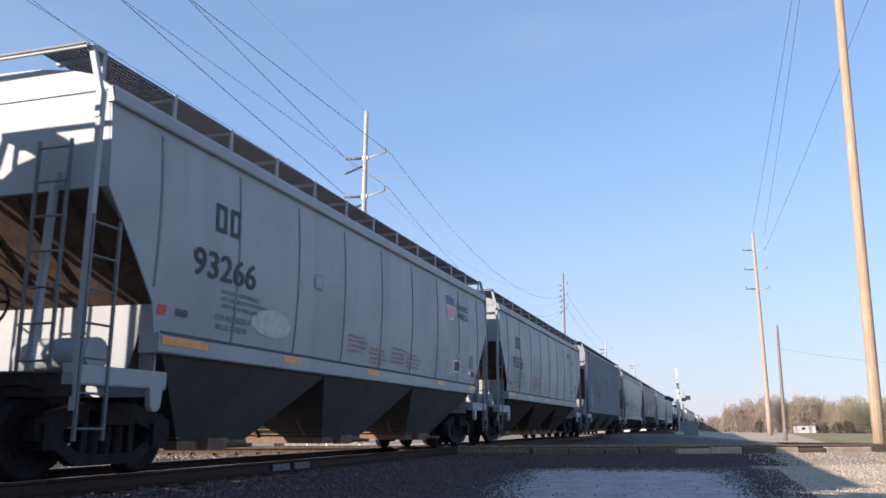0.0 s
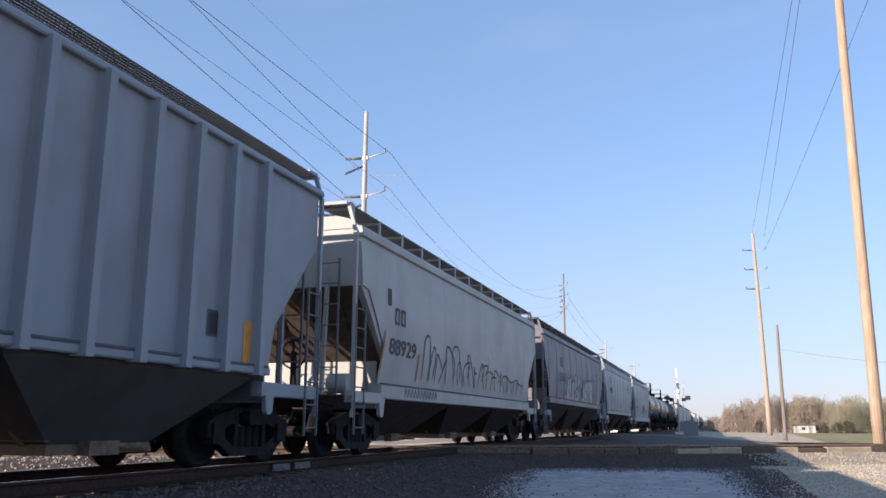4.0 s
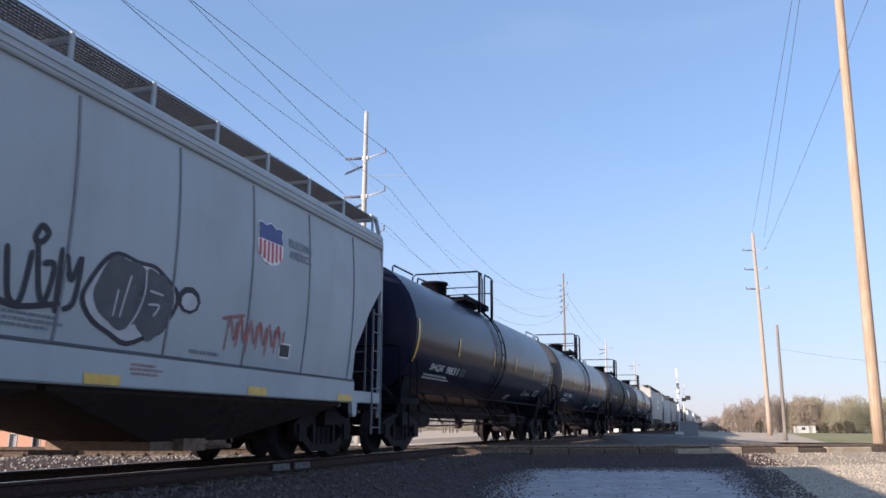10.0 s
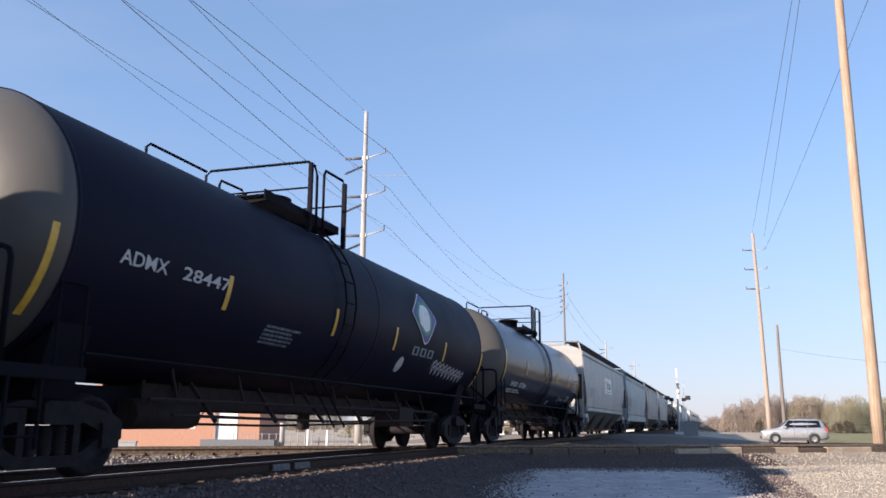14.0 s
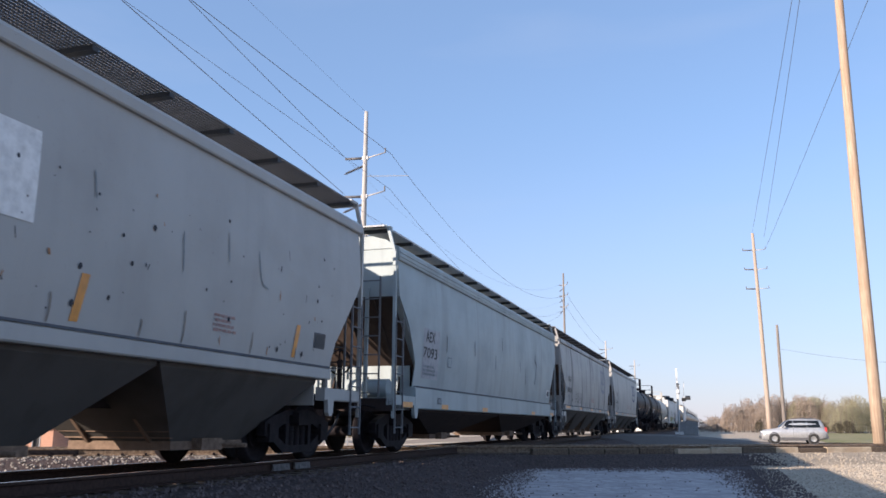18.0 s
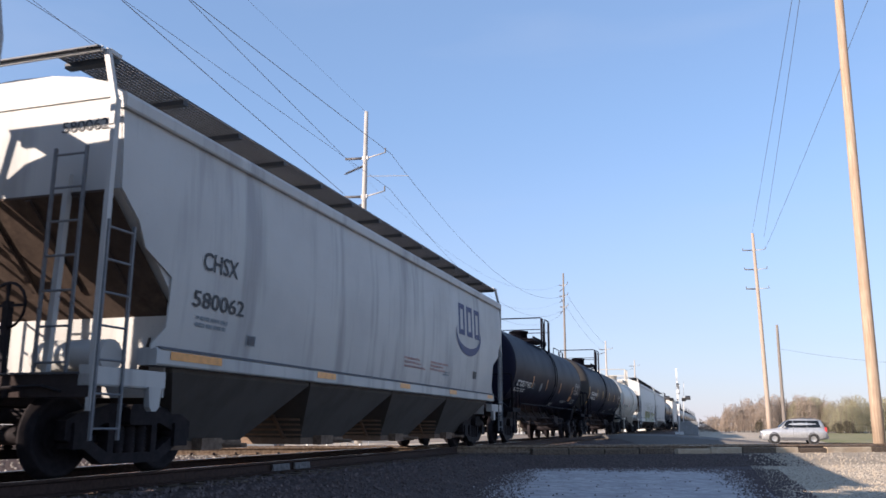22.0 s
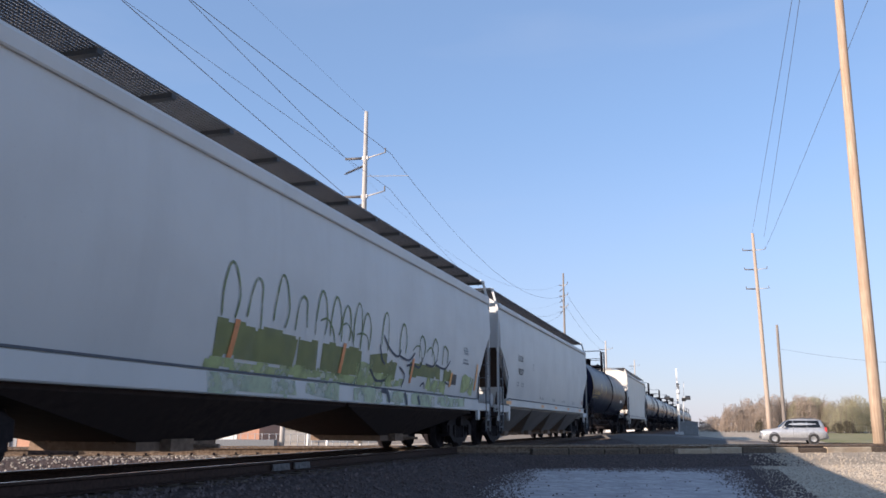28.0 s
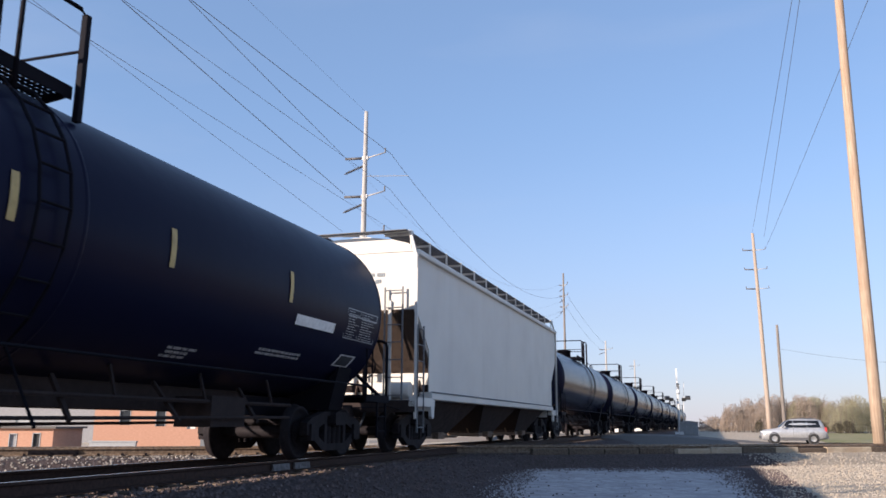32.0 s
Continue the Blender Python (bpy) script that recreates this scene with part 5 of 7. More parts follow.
def blob(car, at, name, pts, mat, o=0.008, parent=None):
    """A filled outline laid on a surface, fanned from its middle."""
    cu, cw = sum(p[0] for p in pts) / len(pts), sum(p[1] for p in pts) / len(pts)
    m = 4 if len(pts) < 16 else 1  # long edges are split, to follow the curve
    pts = [(u + (u2 - u) * j / m, w + (w2 - w) * j / m) for (u, w), (u2, w2) in zip(pts, pts[1:] + pts[:1]) for j in range(m)]
    rings = [[at(cu + (u - cu) * k, cw + (w - cw) * k, o) for u, w in pts] for k in (0.25, 0.5, 0.75, 1.0)]
    n = len(pts)
    vs = [at(cu, cw, o)] + [p for r in rings for p in r]
    fs = [(0, 1 + i, 1 + (i + 1) % n) for i in range(n)]
    for r in range(3):
        fs += [(1 + r * n + i, 1 + r * n + (i + 1) % n, 1 + (r + 1) * n + (i + 1) % n, 1 + (r + 1) * n + i) for i in range(n)]
    return part(name, Form().add(vs, fs), mat, parent or car)


def ribbon(form, at, pts, width, o, scale=1.0):
    """A brush stroke through pts; scale turns metres of width into the second coordinate's unit."""
    vs, n = [], len(pts)
    for i, (u, w) in enumerate(pts):
        u0, w0 = pts[max(i - 1, 0)]
        u1, w1 = pts[min(i + 1, n - 1)]
        du, dw = u1 - u0, (w1 - w0) / scale
        k = math.hypot(du, dw) or 1
        hw = width / 2 * (0.55 if i in (0, n - 1) else 1)
        vs += [at(u - dw / k * hw, w + du / k * hw * scale, o), at(u + dw / k * hw, w - du / k * hw * scale, o)]
    form.add(vs, [(2 * i, 2 * i + 1, 2 * i + 3, 2 * i + 2) for i in range(n - 1)])


def curve_pts(keys, steps=6):
    """A smooth line through keys."""
    out = []
    for i in range(len(keys) - 1):
        p0, p1, p2, p3 = keys[max(i - 1, 0)], keys[i], keys[i + 1], keys[min(i + 2, len(keys) - 1)]
        for j in range(steps):
            t = j / steps
            out.append(tuple(0.5 * (2 * b + (c - a) * t + (2 * a - 5 * b + 4 * c - d) * t * t + (3 * b - a - 3 * c + d) * t ** 3) for a, b, c, d in zip(p0, p1, p2, p3)))
    return out + [keys[-1]]


def strokes(car, at, name, lines, width, mat, o=0.012, scale=1.0, label=""):
    for k in lines:
        f = Form()
        ribbon(f, at, curve_pts(k), width, o, scale)
        ob = part(name, f, mat, car, label)
    return ob


def text(car, at, name, words, u0, u1, w0, w1, mat, o=0.012, parent=None):
    """Letters of the built-in font fitted into a box of the surface."""
    cu = bpy.data.curves.new("words", "FONT")
    cu.body, cu.resolution_u, cu.offset = words, 3, 0.014
    ob = bpy.data.objects.new("words", cu)
    scene.collection.objects.link(ob)
    dg = bpy.context.evaluated_depsgraph_get()
    me = ob.evaluated_get(dg).to_mesh()
    vs = [tuple(v.co) for v in me.vertices]
    fs = [tuple(p.vertices) for p in me.polygons]
    ob.evaluated_get(dg).to_mesh_clear()
    bpy.data.objects.remove(ob)
    xs, ys = [v[0] for v in vs], [v[1] for v in vs]
    x0, x1, y0, y1 = min(xs), max(xs), min(ys), max(ys)
    f = Form().add([at(u0 + (u1 - u0) * (x - x0) / (x1 - x0), w0 + (w1 - w0) * (y - y0) / (y1 - y0), o) for x, y, z in vs], fs)
    return part(name, f, mat, parent or car)


def marks(car, at, n, u0, u1, w0, w1, mat, o=0.010, weight=0.2):
    """Letters as plain frames."""
    f = Form()
    step = (u1 - u0) / n
    for i in range(n):
        a, b = u0 + step * (i + 0.08), u0 + step * (i + 0.82)
        tu, tw = step * weight, (w1 - w0) * weight * 0.85
        for p, q, r, s in ((a, a + tu, w0, w1), (b - tu, b, w0, w1), (a + tu, b - tu, w0, w0 + tw), (a + tu, b - tu, w1 - tw, w1)):
            f.add([at(p, r, o), at(q, r, o), at(q, s, o), at(p, s, o)], [(0, 1, 2, 3)])
    return part("marking", f, mat, car)


def bars(car, at, u0, u1, w0, w1, rows, mat, seed=1, o=0.009):
    """Small print as rows of plain short bars, one to a character, in word-like runs."""
    rnd = random.Random(seed)
    f = Form()
    for r in range(rows):
        wt = w1 - (w1 - w0) * r / rows
        wb = wt - (w1 - w0) / rows * 0.62
        ch = max(0.55 * (Vector(at(u0, wt, o)) - Vector(at(u0, wb, o))).length, 0.018)
        u, end = u0 + rnd.random() * ch * 2, u1 - rnd.random() * (u1 - u0) * 0.3
        while u < end:
            for _ in range(rnd.randint(2, 7)):
                if u > end:
                    break
                wl = wb + (wt - wb) * rnd.choice((0.0, 0.0, 0.12))
                f.add([at(u, wl, o), at(u + ch * 0.74, wl, o), at(u + ch * 0.74, wt, o), at(u, wt, o)], [(0, 1, 2, 3)])
                u += ch
            u += ch * 0.9
    return tagged(part("small_print", f, mat, car), kind="stuff")


def framed(car, at, u0, u1, w0, w1, rim, fill, skew=0.0):
    patch(car, at, "placard", u0, u1, w0, w1, rim, 0.008, skew)
    du, dw = (u1 - u0) * 0.1, (w1 - w0) * 0.1
    patch(car, at, "placard_field", u0 + du, u1 - du, w0 + dw, w1 - dw, fill, 0.012, skew * 0.8)


def shield(car, at, u0, u1, w0, w1, faded=False):
    """A striped shield, as a plain shape."""
    w, h = u1 - u0, w1 - w0
    pts = [(0, 0.92), (0.15, 0.96), (0.28, 0.9), (0.5, 1.0), (0.72, 0.9), (0.85, 0.96), (1, 0.92), (0.95, 0.75), (1.0, 0.5), (0.97, 0.25), (0.8, 0.08), (0.5, 0), (0.2, 0.08), (0.03, 0.25), (0, 0.5), (0.05, 0.75)]
    sh = blob(car, at, "emblem", [(u0 + w * x, w0 + h * y) for x, y in pts], FADED_WHITE if faded else WHITE, 0.008)
    top = [(0.03, 0.9), (0.15, 0.93), (0.28, 0.88), (0.5, 0.97), (0.72, 0.88), (0.85, 0.93), (0.97, 0.9), (0.93, 0.75), (0.97, 0.56), (0.03, 0.56), (0.07, 0.75)]
    blob(car, at, "emblem_field", [(u0 + w * x, w0 + h * y) for x, y in top], BLUE, 0.012, sh)
    for i in range(6):
        x = 0.06 + 0.155 * i
        lo = 0.06 + 0.5 * abs(x + 0.05 - 0.5) ** 1.5
        patch(sh, at, "stripe", u0 + w * x, u0 + w * (x + 0.08), w0 + h * lo, w0 + h * 0.54, PINK if faded else RED, 0.012)
    return sh


def reflectors(car, at, spans, w0, w1, mat):
    for u, v in spans:
        patch(car, at, "reflector", u, v, w0, w1, mat, 0.008)


FADED_WHITE = plain("decal_faded", (0.5, 0.5, 0.5), 0.7)
NAVY_DECAL = plain("decal_navy", (0.022, 0.035, 0.12), 0.6)
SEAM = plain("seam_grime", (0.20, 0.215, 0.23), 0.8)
SEAM_DARK = plain("sill_shadow_gap", (0.09, 0.10, 0.12), 0.8)


def spray(name, color, cover=0.75):
    """Thin spray paint: the coat under it shows through unevenly."""
    m, n, links, b = base_mat(name)
    f = noise_node(n, links, 7, 5)
    links.new(mix(n, links, ramp(n, links, f, 0.35, 0.7), color, [c * 0.75 for c in color]), b.inputs["Base Color"])
    r_ = n.new("ShaderNodeMapRange")
    r_.inputs["From Min"].default_value, r_.inputs["From Max"].default_value = 0.36, 0.60
    r_.inputs["To Min"].default_value, r_.inputs["To Max"].default_value = 2 * cover - 1, 1.0
    links.new(noise_node(n, links, 3.5, 6), r_.inputs["Value"])
    links.new(r_.outputs["Result"], b.inputs["Alpha"])
    b.inputs["Roughness"].default_value = 0.7
    return m


SPRAY_WHITE = spray("spray_white", (0.55, 0.56, 0.58), 0.9)
SPRAY_BLACK = plain("spray_black", (0.03, 0.03, 0.04), 0.7)
SPRAY_GREY = spray("spray_grey", (0.10, 0.10, 0.11), 0.85)
SPRAY_RED = spray("spray_red", (0.42, 0.12, 0.10), 0.72)
SPRAY_LIME = spray("spray_lime", (0.40, 0.46, 0.20), 0.62)
SPRAY_OLIVE = spray("spray_olive", (0.20, 0.215, 0.075), 0.85)
SPRAY_PALE = spray("spray_pale_green", (0.42, 0.49, 0.33), 0.6)
SPRAY_MOSS = spray("spray_moss", (0.17, 0.22, 0.10), 0.7)
SPRAY_SLATE = spray("spray_slate", (0.045, 0.055, 0.085), 0.88)
STICKER = plain("sticker_green", (0.22, 0.55, 0.12), 0.6)
RUST_RUN = plain("rust_run", (0.40, 0.20, 0.10), 0.9)
PANEL_GREY = plain("panel_print", (0.34, 0.35, 0.36), 0.7)
GHOST = plain("ghost_emblem", (0.24, 0.245, 0.29), 0.7)
FADED_TEXT = plain("faded_lettering", (0.20, 0.23, 0.25), 0.7)
PURPLE = plain("decal_purple", (0.16, 0.10, 0.20), 0.6)

# ---- the fleet, from the front of the train to its rear ----
GREY_UP = painted("paint_up_grey", (0.285, 0.315, 0.335), streak=0.3, grime=0.4)
GREY_RIB = painted("paint_rib_grey", (0.245, 0.275, 0.31), streak=0.35, grime=0.45)
GREY_TAN = painted("paint_pale_tan", (0.37, 0.37, 0.355), streak=0.35, grime=0.4)
GREY_MAUVE = painted("paint_mauve_grey", (0.155, 0.152, 0.175), streak=0.25, grime=0.4)
GREY_BLUE = painted("paint_blue_grey", (0.34, 0.38, 0.40), streak=0.2, grime=0.35)
GREY_AEX = painted("paint_pale_teal", (0.315, 0.37, 0.38), streak=0.5, grime=0.5)
GREY_GP = painted("paint_warm_grey", (0.38, 0.38, 0.365), streak=0.2, grime=0.35)
GREY_CHS = painted("paint_streaked_grey", (0.33, 0.325, 0.315), streak=0.95, grime=0.45, dirt=(0.05, 0.05, 0.07), sharp=0.08, deep=0.2)
GREY_CHS_CLEAN = painted("paint_light_streaked", (0.39, 0.385, 0.37), streak=0.55, grime=0.3, dirt=(0.06, 0.06, 0.08), sharp=0.09, deep=0.3)
WHITE_CAR = painted("paint_white", (0.50, 0.51, 0.505), streak=0.12, grime=0.2)
WARM_WHITE = painted("paint_warm_white", (0.60, 0.575, 0.53), streak=0.1, grime=0.15)
BLACK_TANK = painted("paint_black_gloss", (0.0125, 0.0130, 0.0310), streak=0.1, grime=0.2, rough=0.22, dirt=(0.016, 0.014, 0.018), gloss=0.08, spread=(0.03, 0.07))
BLACK_CLEAN = painted("paint_black_clean", (0.0085, 0.0095, 0.0270), streak=0.1, grime=0.2, rough=0.3, dirt=(0.016, 0.014, 0.016), gloss=0.05, spread=(0.04, 0.08))
BLACK_DULL = painted("paint_black_dull", (0.0115, 0.0120, 0.0245), streak=0.2, grime=0.3, rough=0.42, dirt=(0.018, 0.016, 0.020), gloss=0.03, spread=(0.05, 0.12))
FITTING_BLACK = painted("paint_black_fittings", (0.0080, 0.0078, 0.0120), streak=0.2, grime=0.3, rough=0.65, dirt=(0.02, 0.016, 0.015), gloss=0.06)
# glossy black heads: the grey of reflected sky is put into the base colour
HEAD_SHEEN = painted("paint_black_head_sheen", (0.085, 0.08, 0.073), streak=0.3, grime=0.3, rough=0.35, dirt=(0.06, 0.05, 0.042), gloss=0.35, spread=(0.05, 0.1))
DUSTY_DARK = painted("paint_dusty_dark", (0.055, 0.052, 0.05), streak=0.3, grime=0.4, rough=0.6, dirt=(0.05, 0.042, 0.036), gloss=0.1)
WHITE_TANK = painted("paint_white_tank", (0.54, 0.505, 0.44), streak=0.3, grime=0.35, dirt=(0.25, 0.19, 0.12))


def line_livery(car, number, bulge=0.09, faded=False, sign=True, plates=True, shift=0.0):
    """The dark lettering of the grey hoppers."""
    at, sl, L = side_of(car, bulge), sill_of(car), car["half"] * 2
    marks(car, at, 2, 2.25, 2.95, 3.06, 3.44, LETTER)
    text(car, at, "number", number, 1.83, 3.34, 2.42, 2.78, LETTER)
    bars(car, at, 2.5, 3.7, 2.05, 2.33, 3, FADED_TEXT, 3)
    bars(car, at, 2.4, 3.3, 1.75, 2.0, 2, FADED_TEXT, 4)
    framed(car, at, 5.17, 5.47, 2.75, 3.0, FADED_TEXT, GREY_UP)
    patch(car, at, "tag", 1.24, 1.40, 1.84, 1.96, RED)
    bars(car, at, 1.5, 2.0, 1.8, 1.95, 1, SPRAY_GREY, 6)
    shield(car, at, L - 3.97, L - 3.22, 3.12, 3.78, faded)
    if sign:
        m = FADED_TEXT if faded else LETTER
        text(car, at, "slogan", "BUILDING", L - 3.05, L - 2.08, 3.46, 3.62, m)
        text(car, at, "slogan", "AMERICA", L - 3.05, L - 2.08, 3.24, 3.40, m)
    if plates:
        framed(car, at, L - 3.82, L - 3.4, 1.82, 2.14, FADED_WHITE, GREY_UP, 0.05)
        framed(car, at, L - 3.28, L - 2.72, 1.88, 2.18, WHITE, LETTER)
        patch(car, at, "sticker", L - 3.05, L - 2.83, 2.24, 2.38, STICKER)
        patch(car, at, "plate", L - 1.93, L - 1.55, 2.05, 2.38, FADED_TEXT)
        patch(car, at, "plate", L - 2.0, L - 1.75, 1.88, 1.97, WHITE)
        patch(car, at, "plate", L - 1.7, L - 1.4, 1.84, 1.97, SPRAY_GREY)
        patch(car, at, "tag", L - 1.3, L - 1.16, 1.84, 1.93, RED)
    reflectors(car, sl, ((1.35, 2.3), (4.3, 4.85), (7.5, 8.1), (L - 4.55, L - 4.05), (L - 2.0, L - 1.3)), 1.50, 1.60, AMBER)


lead = hopper(-12.5, 5.3, GREY_UP, "grey covered hopper car with a grated roof walkway", bay_paint="grimy", setback=1.2)
c1 = hopper(6.9, 23.15, GREY_UP, "grey covered hopper car with dark lettering and rusty faded patches", bay_paint="grimy", setback=1.2)
line_livery(c1, "93266")
at = side_of(c1, 0.09)
for i, (u, w) in enumerate(((6.6, 1.95), (7.6, 1.8), (8.7, 1.9), (9.6, 1.85))):
    bars(c1, at, u, u + 0.9, w - 0.12, w + 0.22, 4, PINK, 20 + i)
blob(c1, at, "pale_patch", [(3.9 + 0.6 * math.cos(a * 0.7), 2.02 + 0.2 * math.sin(a * 0.7)) for a in range(9)], FADED_WHITE, 0.006)
c2 = hopper(24.45, 40.9, GREY_UP, "grey covered hopper car with dark lettering", setback=1.2)
line_livery(c2, "93336", faded=True)
at = side_of(c2, 0.09)
bars(c2, at, 5.0, 6.4, 1.8, 2.3, 4, PINK, 31)
bars(c2, at, 9.5, 10.3, 1.75, 2.0, 3, PINK, 32)

c3 = hopper(42.7, 59.88, GREY_RIB, "blue-grey covered hopper car with tall side ribs", bay_paint="grimy", setback=1.2, ribs=17, bulge=0.0, board="low", rise=0.36, eave=4.42, notch=NOTCH_RIB, sill=(1.28, 1.40), chord=0.08)
at = side_of(c3, 0.0)
for i, d in enumerate("89862"):
    u = 3.14 + 0.40 * i
    text(c3, lambda p, q, o: (1.66 + o, p - c3["half"], q), "digit", d, u, u + 0.27, 2.16, 2.5, LETTER)
for u in (3.40, 4.0):
    marks(c3, lambda p, q, o: (1.66 + o, p - c3["half"], q), 1, u, u + 0.3, 2.74, 3.02, LETTER)
bars(c3, at, 3.1, 5.0, 1.72, 2.02, 3, SPRAY_GREY, 8)
shield(c3, lambda p, q, o: (1.655 + o, p - c3["half"], q), 8.3, 8.9, 2.75, 3.4, True)
patch(c3, lambda p, q, o: (1.655 + o, p - c3["half"], q), "reflector", 1.49, 1.60, 1.5, 2.5, AMBER)
patch(c3, lambda p, q, o: (1.655 + o, p - c3["half"], q), "reflector", 3.88, 3.98, 1.5, 1.75, AMBER)
patch(c3, at, "tag", 2.43, 2.62, 1.70, 1.90, WHITE)
for u in (12.6, 14.9):
    patch(c3, at, "reflector", u, u + 0.2, 1.42, 2.0, AMBER)
framed(c3, at, 14.0, 14.5, 1.7, 2.05, SPRAY_GREY, LETTER)

c4 = hopper(61.25, 77.6, GREY_TAN, "pale tan-grey covered hopper car with faded graffiti", notch=NOTCH_B, sill=(1.08, 1.37), bulge=0.10, seams=False)
at = side_of(c4, 0.10)
marks(c4, at, 2, 1.9, 2.6, 2.58, 2.92, LETTER)
text(c4, at, "number", "88929", 1.70, 3.27, 1.96, 2.30, LETTER)
patch(c4, at, "smear", 1.52, 1.72, 2.92, 3.26, SPRAY_BLACK)
strokes(c4, at, "rust_streak", [((1.42, 2.4), (1.36, 2.0), (1.24, 1.45)), ((3.5, 2.1), (3.44, 1.8), (3.4, 1.5))], 0.09, RUST_RUN)
rnd = random.Random(5)
lines = []
for i in range(22):
    u = 3.7 + 0.48 * i
    h = 1.0 - 0.03 * i
    lines.append([(u + rnd.uniform(-0.2, 0.2), 1.55), (u + rnd.uniform(-0.3, 0.3), 1.55 + h * rnd.uniform(0.4, 1.0)), (u + rnd.uniform(0, 0.5), 1.6 + h * rnd.uniform(0.5, 1.0)), (u + rnd.uniform(0.1, 0.6), 1.55 + rnd.uniform(0, 0.4))])
strokes(c4, at, "graffiti", lines, 0.05, SPRAY_GREY, label="faded dark graffiti scrawl")
strokes(c4, sill_of(c4), "graffiti", [[(2.6 + 0.2 * i, 1.14), (2.68 + 0.2 * i, 1.32), (2.75 + 0.2 * i, 1.15)] for i in range(11)], 0.035, SPRAY_GREY)
strokes(c4, at, "rust_streak", [((9.5, 2.6), (9.52, 2.2), (9.5, 2.0))], 0.12, SPRAY_WHITE)

c5 = hopper(79.0, 96.8, GREY_MAUVE, "mauve-grey covered hopper car with white bubble graffiti", bulge=0.10, sill=(1.46, 1.70))
at = side_of(c5, 0.10)
marks(c5, at, 2, 3.6, 4.3, 3.02, 3.42, LETTER)
text(c5, at, "number", "92642", 3.4, 5.03, 2.42, 2.80, LETTER)
framed(c5, at, 5.5, 5.8, 2.62, 2.88, SPRAY_GREY, GREY_MAUVE)
shield(c5, at, 14.2, 14.95, 2.75, 3.42, True)
text(c5, at, "slogan", "BUILDING", 15.1, 16.0, 3.1, 3.25, FADED_TEXT)
text(c5, at, "slogan", "AMERICA", 15.1, 16.0, 2.9, 3.05, FADED_TEXT)
rnd = random.Random(11)


def bubble(car, at, u, w, wd, ht, lean=0.0):
    """One rounded graffiti letter: dark rim, pale fill, inner lines."""
    k = 18
    ph = rnd.uniform(0, 6.28)
    out = []
    for i in range(k):
        a = 6.2832 * i / k
        r = 1 + 0.14 * math.sin(3 * a + ph) + 0.08 * math.sin(5 * a + 2 * ph)
        x, y = abs(math.cos(a)) ** 0.7 * math.copysign(1, math.cos(a)), abs(math.sin(a)) ** 0.7 * math.copysign(1, math.sin(a))
        out.append((u + wd / 2 * r * x + lean * y, w + ht / 2 * r * y))
    b = blob(car, at, "graffiti_letter", out, SPRAY_GREY, 0.007)
    blob(car, at, "graffiti_fill", [(u + (x - u) * (1 - 0.09 / wd * 2), w + (y - w) * (1 - 0.09 / ht * 2)) for x, y in out], SPRAY_WHITE, 0.011, b)
    d = rnd.uniform(-0.12, 0.12) * wd
    strokes(b, at, "graffiti_line", [[(u + d - 0.1 * wd, w + 0.28 * ht), (u + d, w), (u + d - 0.05 * wd, w - 0.3 * ht)], [(u + d + 0.15 * wd, w - 0.05 * ht), (u + d + 0.3 * wd, w + 0.02 * ht)]], 0.045, SPRAY_GREY, 0.015)




def filled(at, pts, o, step=0.05):
    """A filled outline as thin level bands, so that it follows the bulge of the side."""
    f = Form()
    lo, hi = min(p[1] for p in pts), max(p[1] for p in pts)
    n = max(2, int((hi - lo) / step))

    def cuts(w):
        xs_ = []
        for (a, c), (b, d) in zip(pts, pts[1:] + pts[:1]):
            if (c > w) != (d > w):
                xs_.append(a + (b - a) * (w - c) / (d - c))
        return sorted(xs_)

    rows_ = [cuts(lo + (hi - lo) * (min(max(k / n, 0.004), 0.996))) for k in range(n + 1)]
    known = {}

    def vert(u, k):
        key = (round(u, 4), k)
        if key not in known:
            known[key] = len(f.v)
            f.v.append(at(u, lo + (hi - lo) * k / n, o))
        return known[key]

    for k in range(n):
        c0, c1_ = rows_[k], rows_[k + 1]
        if len(c0) != len(c1_):
            c0 = c1_ = cuts(lo + (hi - lo) * (k + 0.5) / n)
        for q in range(0, len(c0) - 1, 2):
            ids = [vert(c0[q], k), vert(c0[q + 1], k), vert(c1_[q + 1], k + 1), vert(c1_[q], k + 1)]
            if len(set(ids)) == 4:
                f.f.append(tuple(ids))
                f.smooth.append(False)
    return f


def outlined(car, at, pts, fill, rim=0.09, lines=(), soft=True):
    """A graffiti letter of any outline: dark rim, pale fill and a few inner strokes."""
    n = len(pts)
    loop = []
    for i in range(n):
        p0, p1, p2, p3 = pts[i - 1], pts[i], pts[(i + 1) % n], pts[(i + 2) % n]
        for j in range(5):
            t = j / 5
            loop.append(tuple(0.5 * (2 * b + (c - a) * t + (2 * a - 5 * b + 4 * c - d) * t * t + (3 * b - a - 3 * c + d) * t ** 3) for a, b, c, d in zip(p0, p1, p2, p3)) if soft else (p1[0] + (p2[0] - p1[0]) * t, p1[1] + (p2[1] - p1[1]) * t))
    b = part("graffiti_letter", filled(at, loop, 0.007), fill, car)
    f = Form()
    ribbon(f, at, loop + loop[:1], rim, 0.011)
    for k in lines:
        ribbon(f, at, curve_pts(k), rim * 0.7, 0.012)
    part("graffiti_outline", f, SPRAY_BLACK, b)


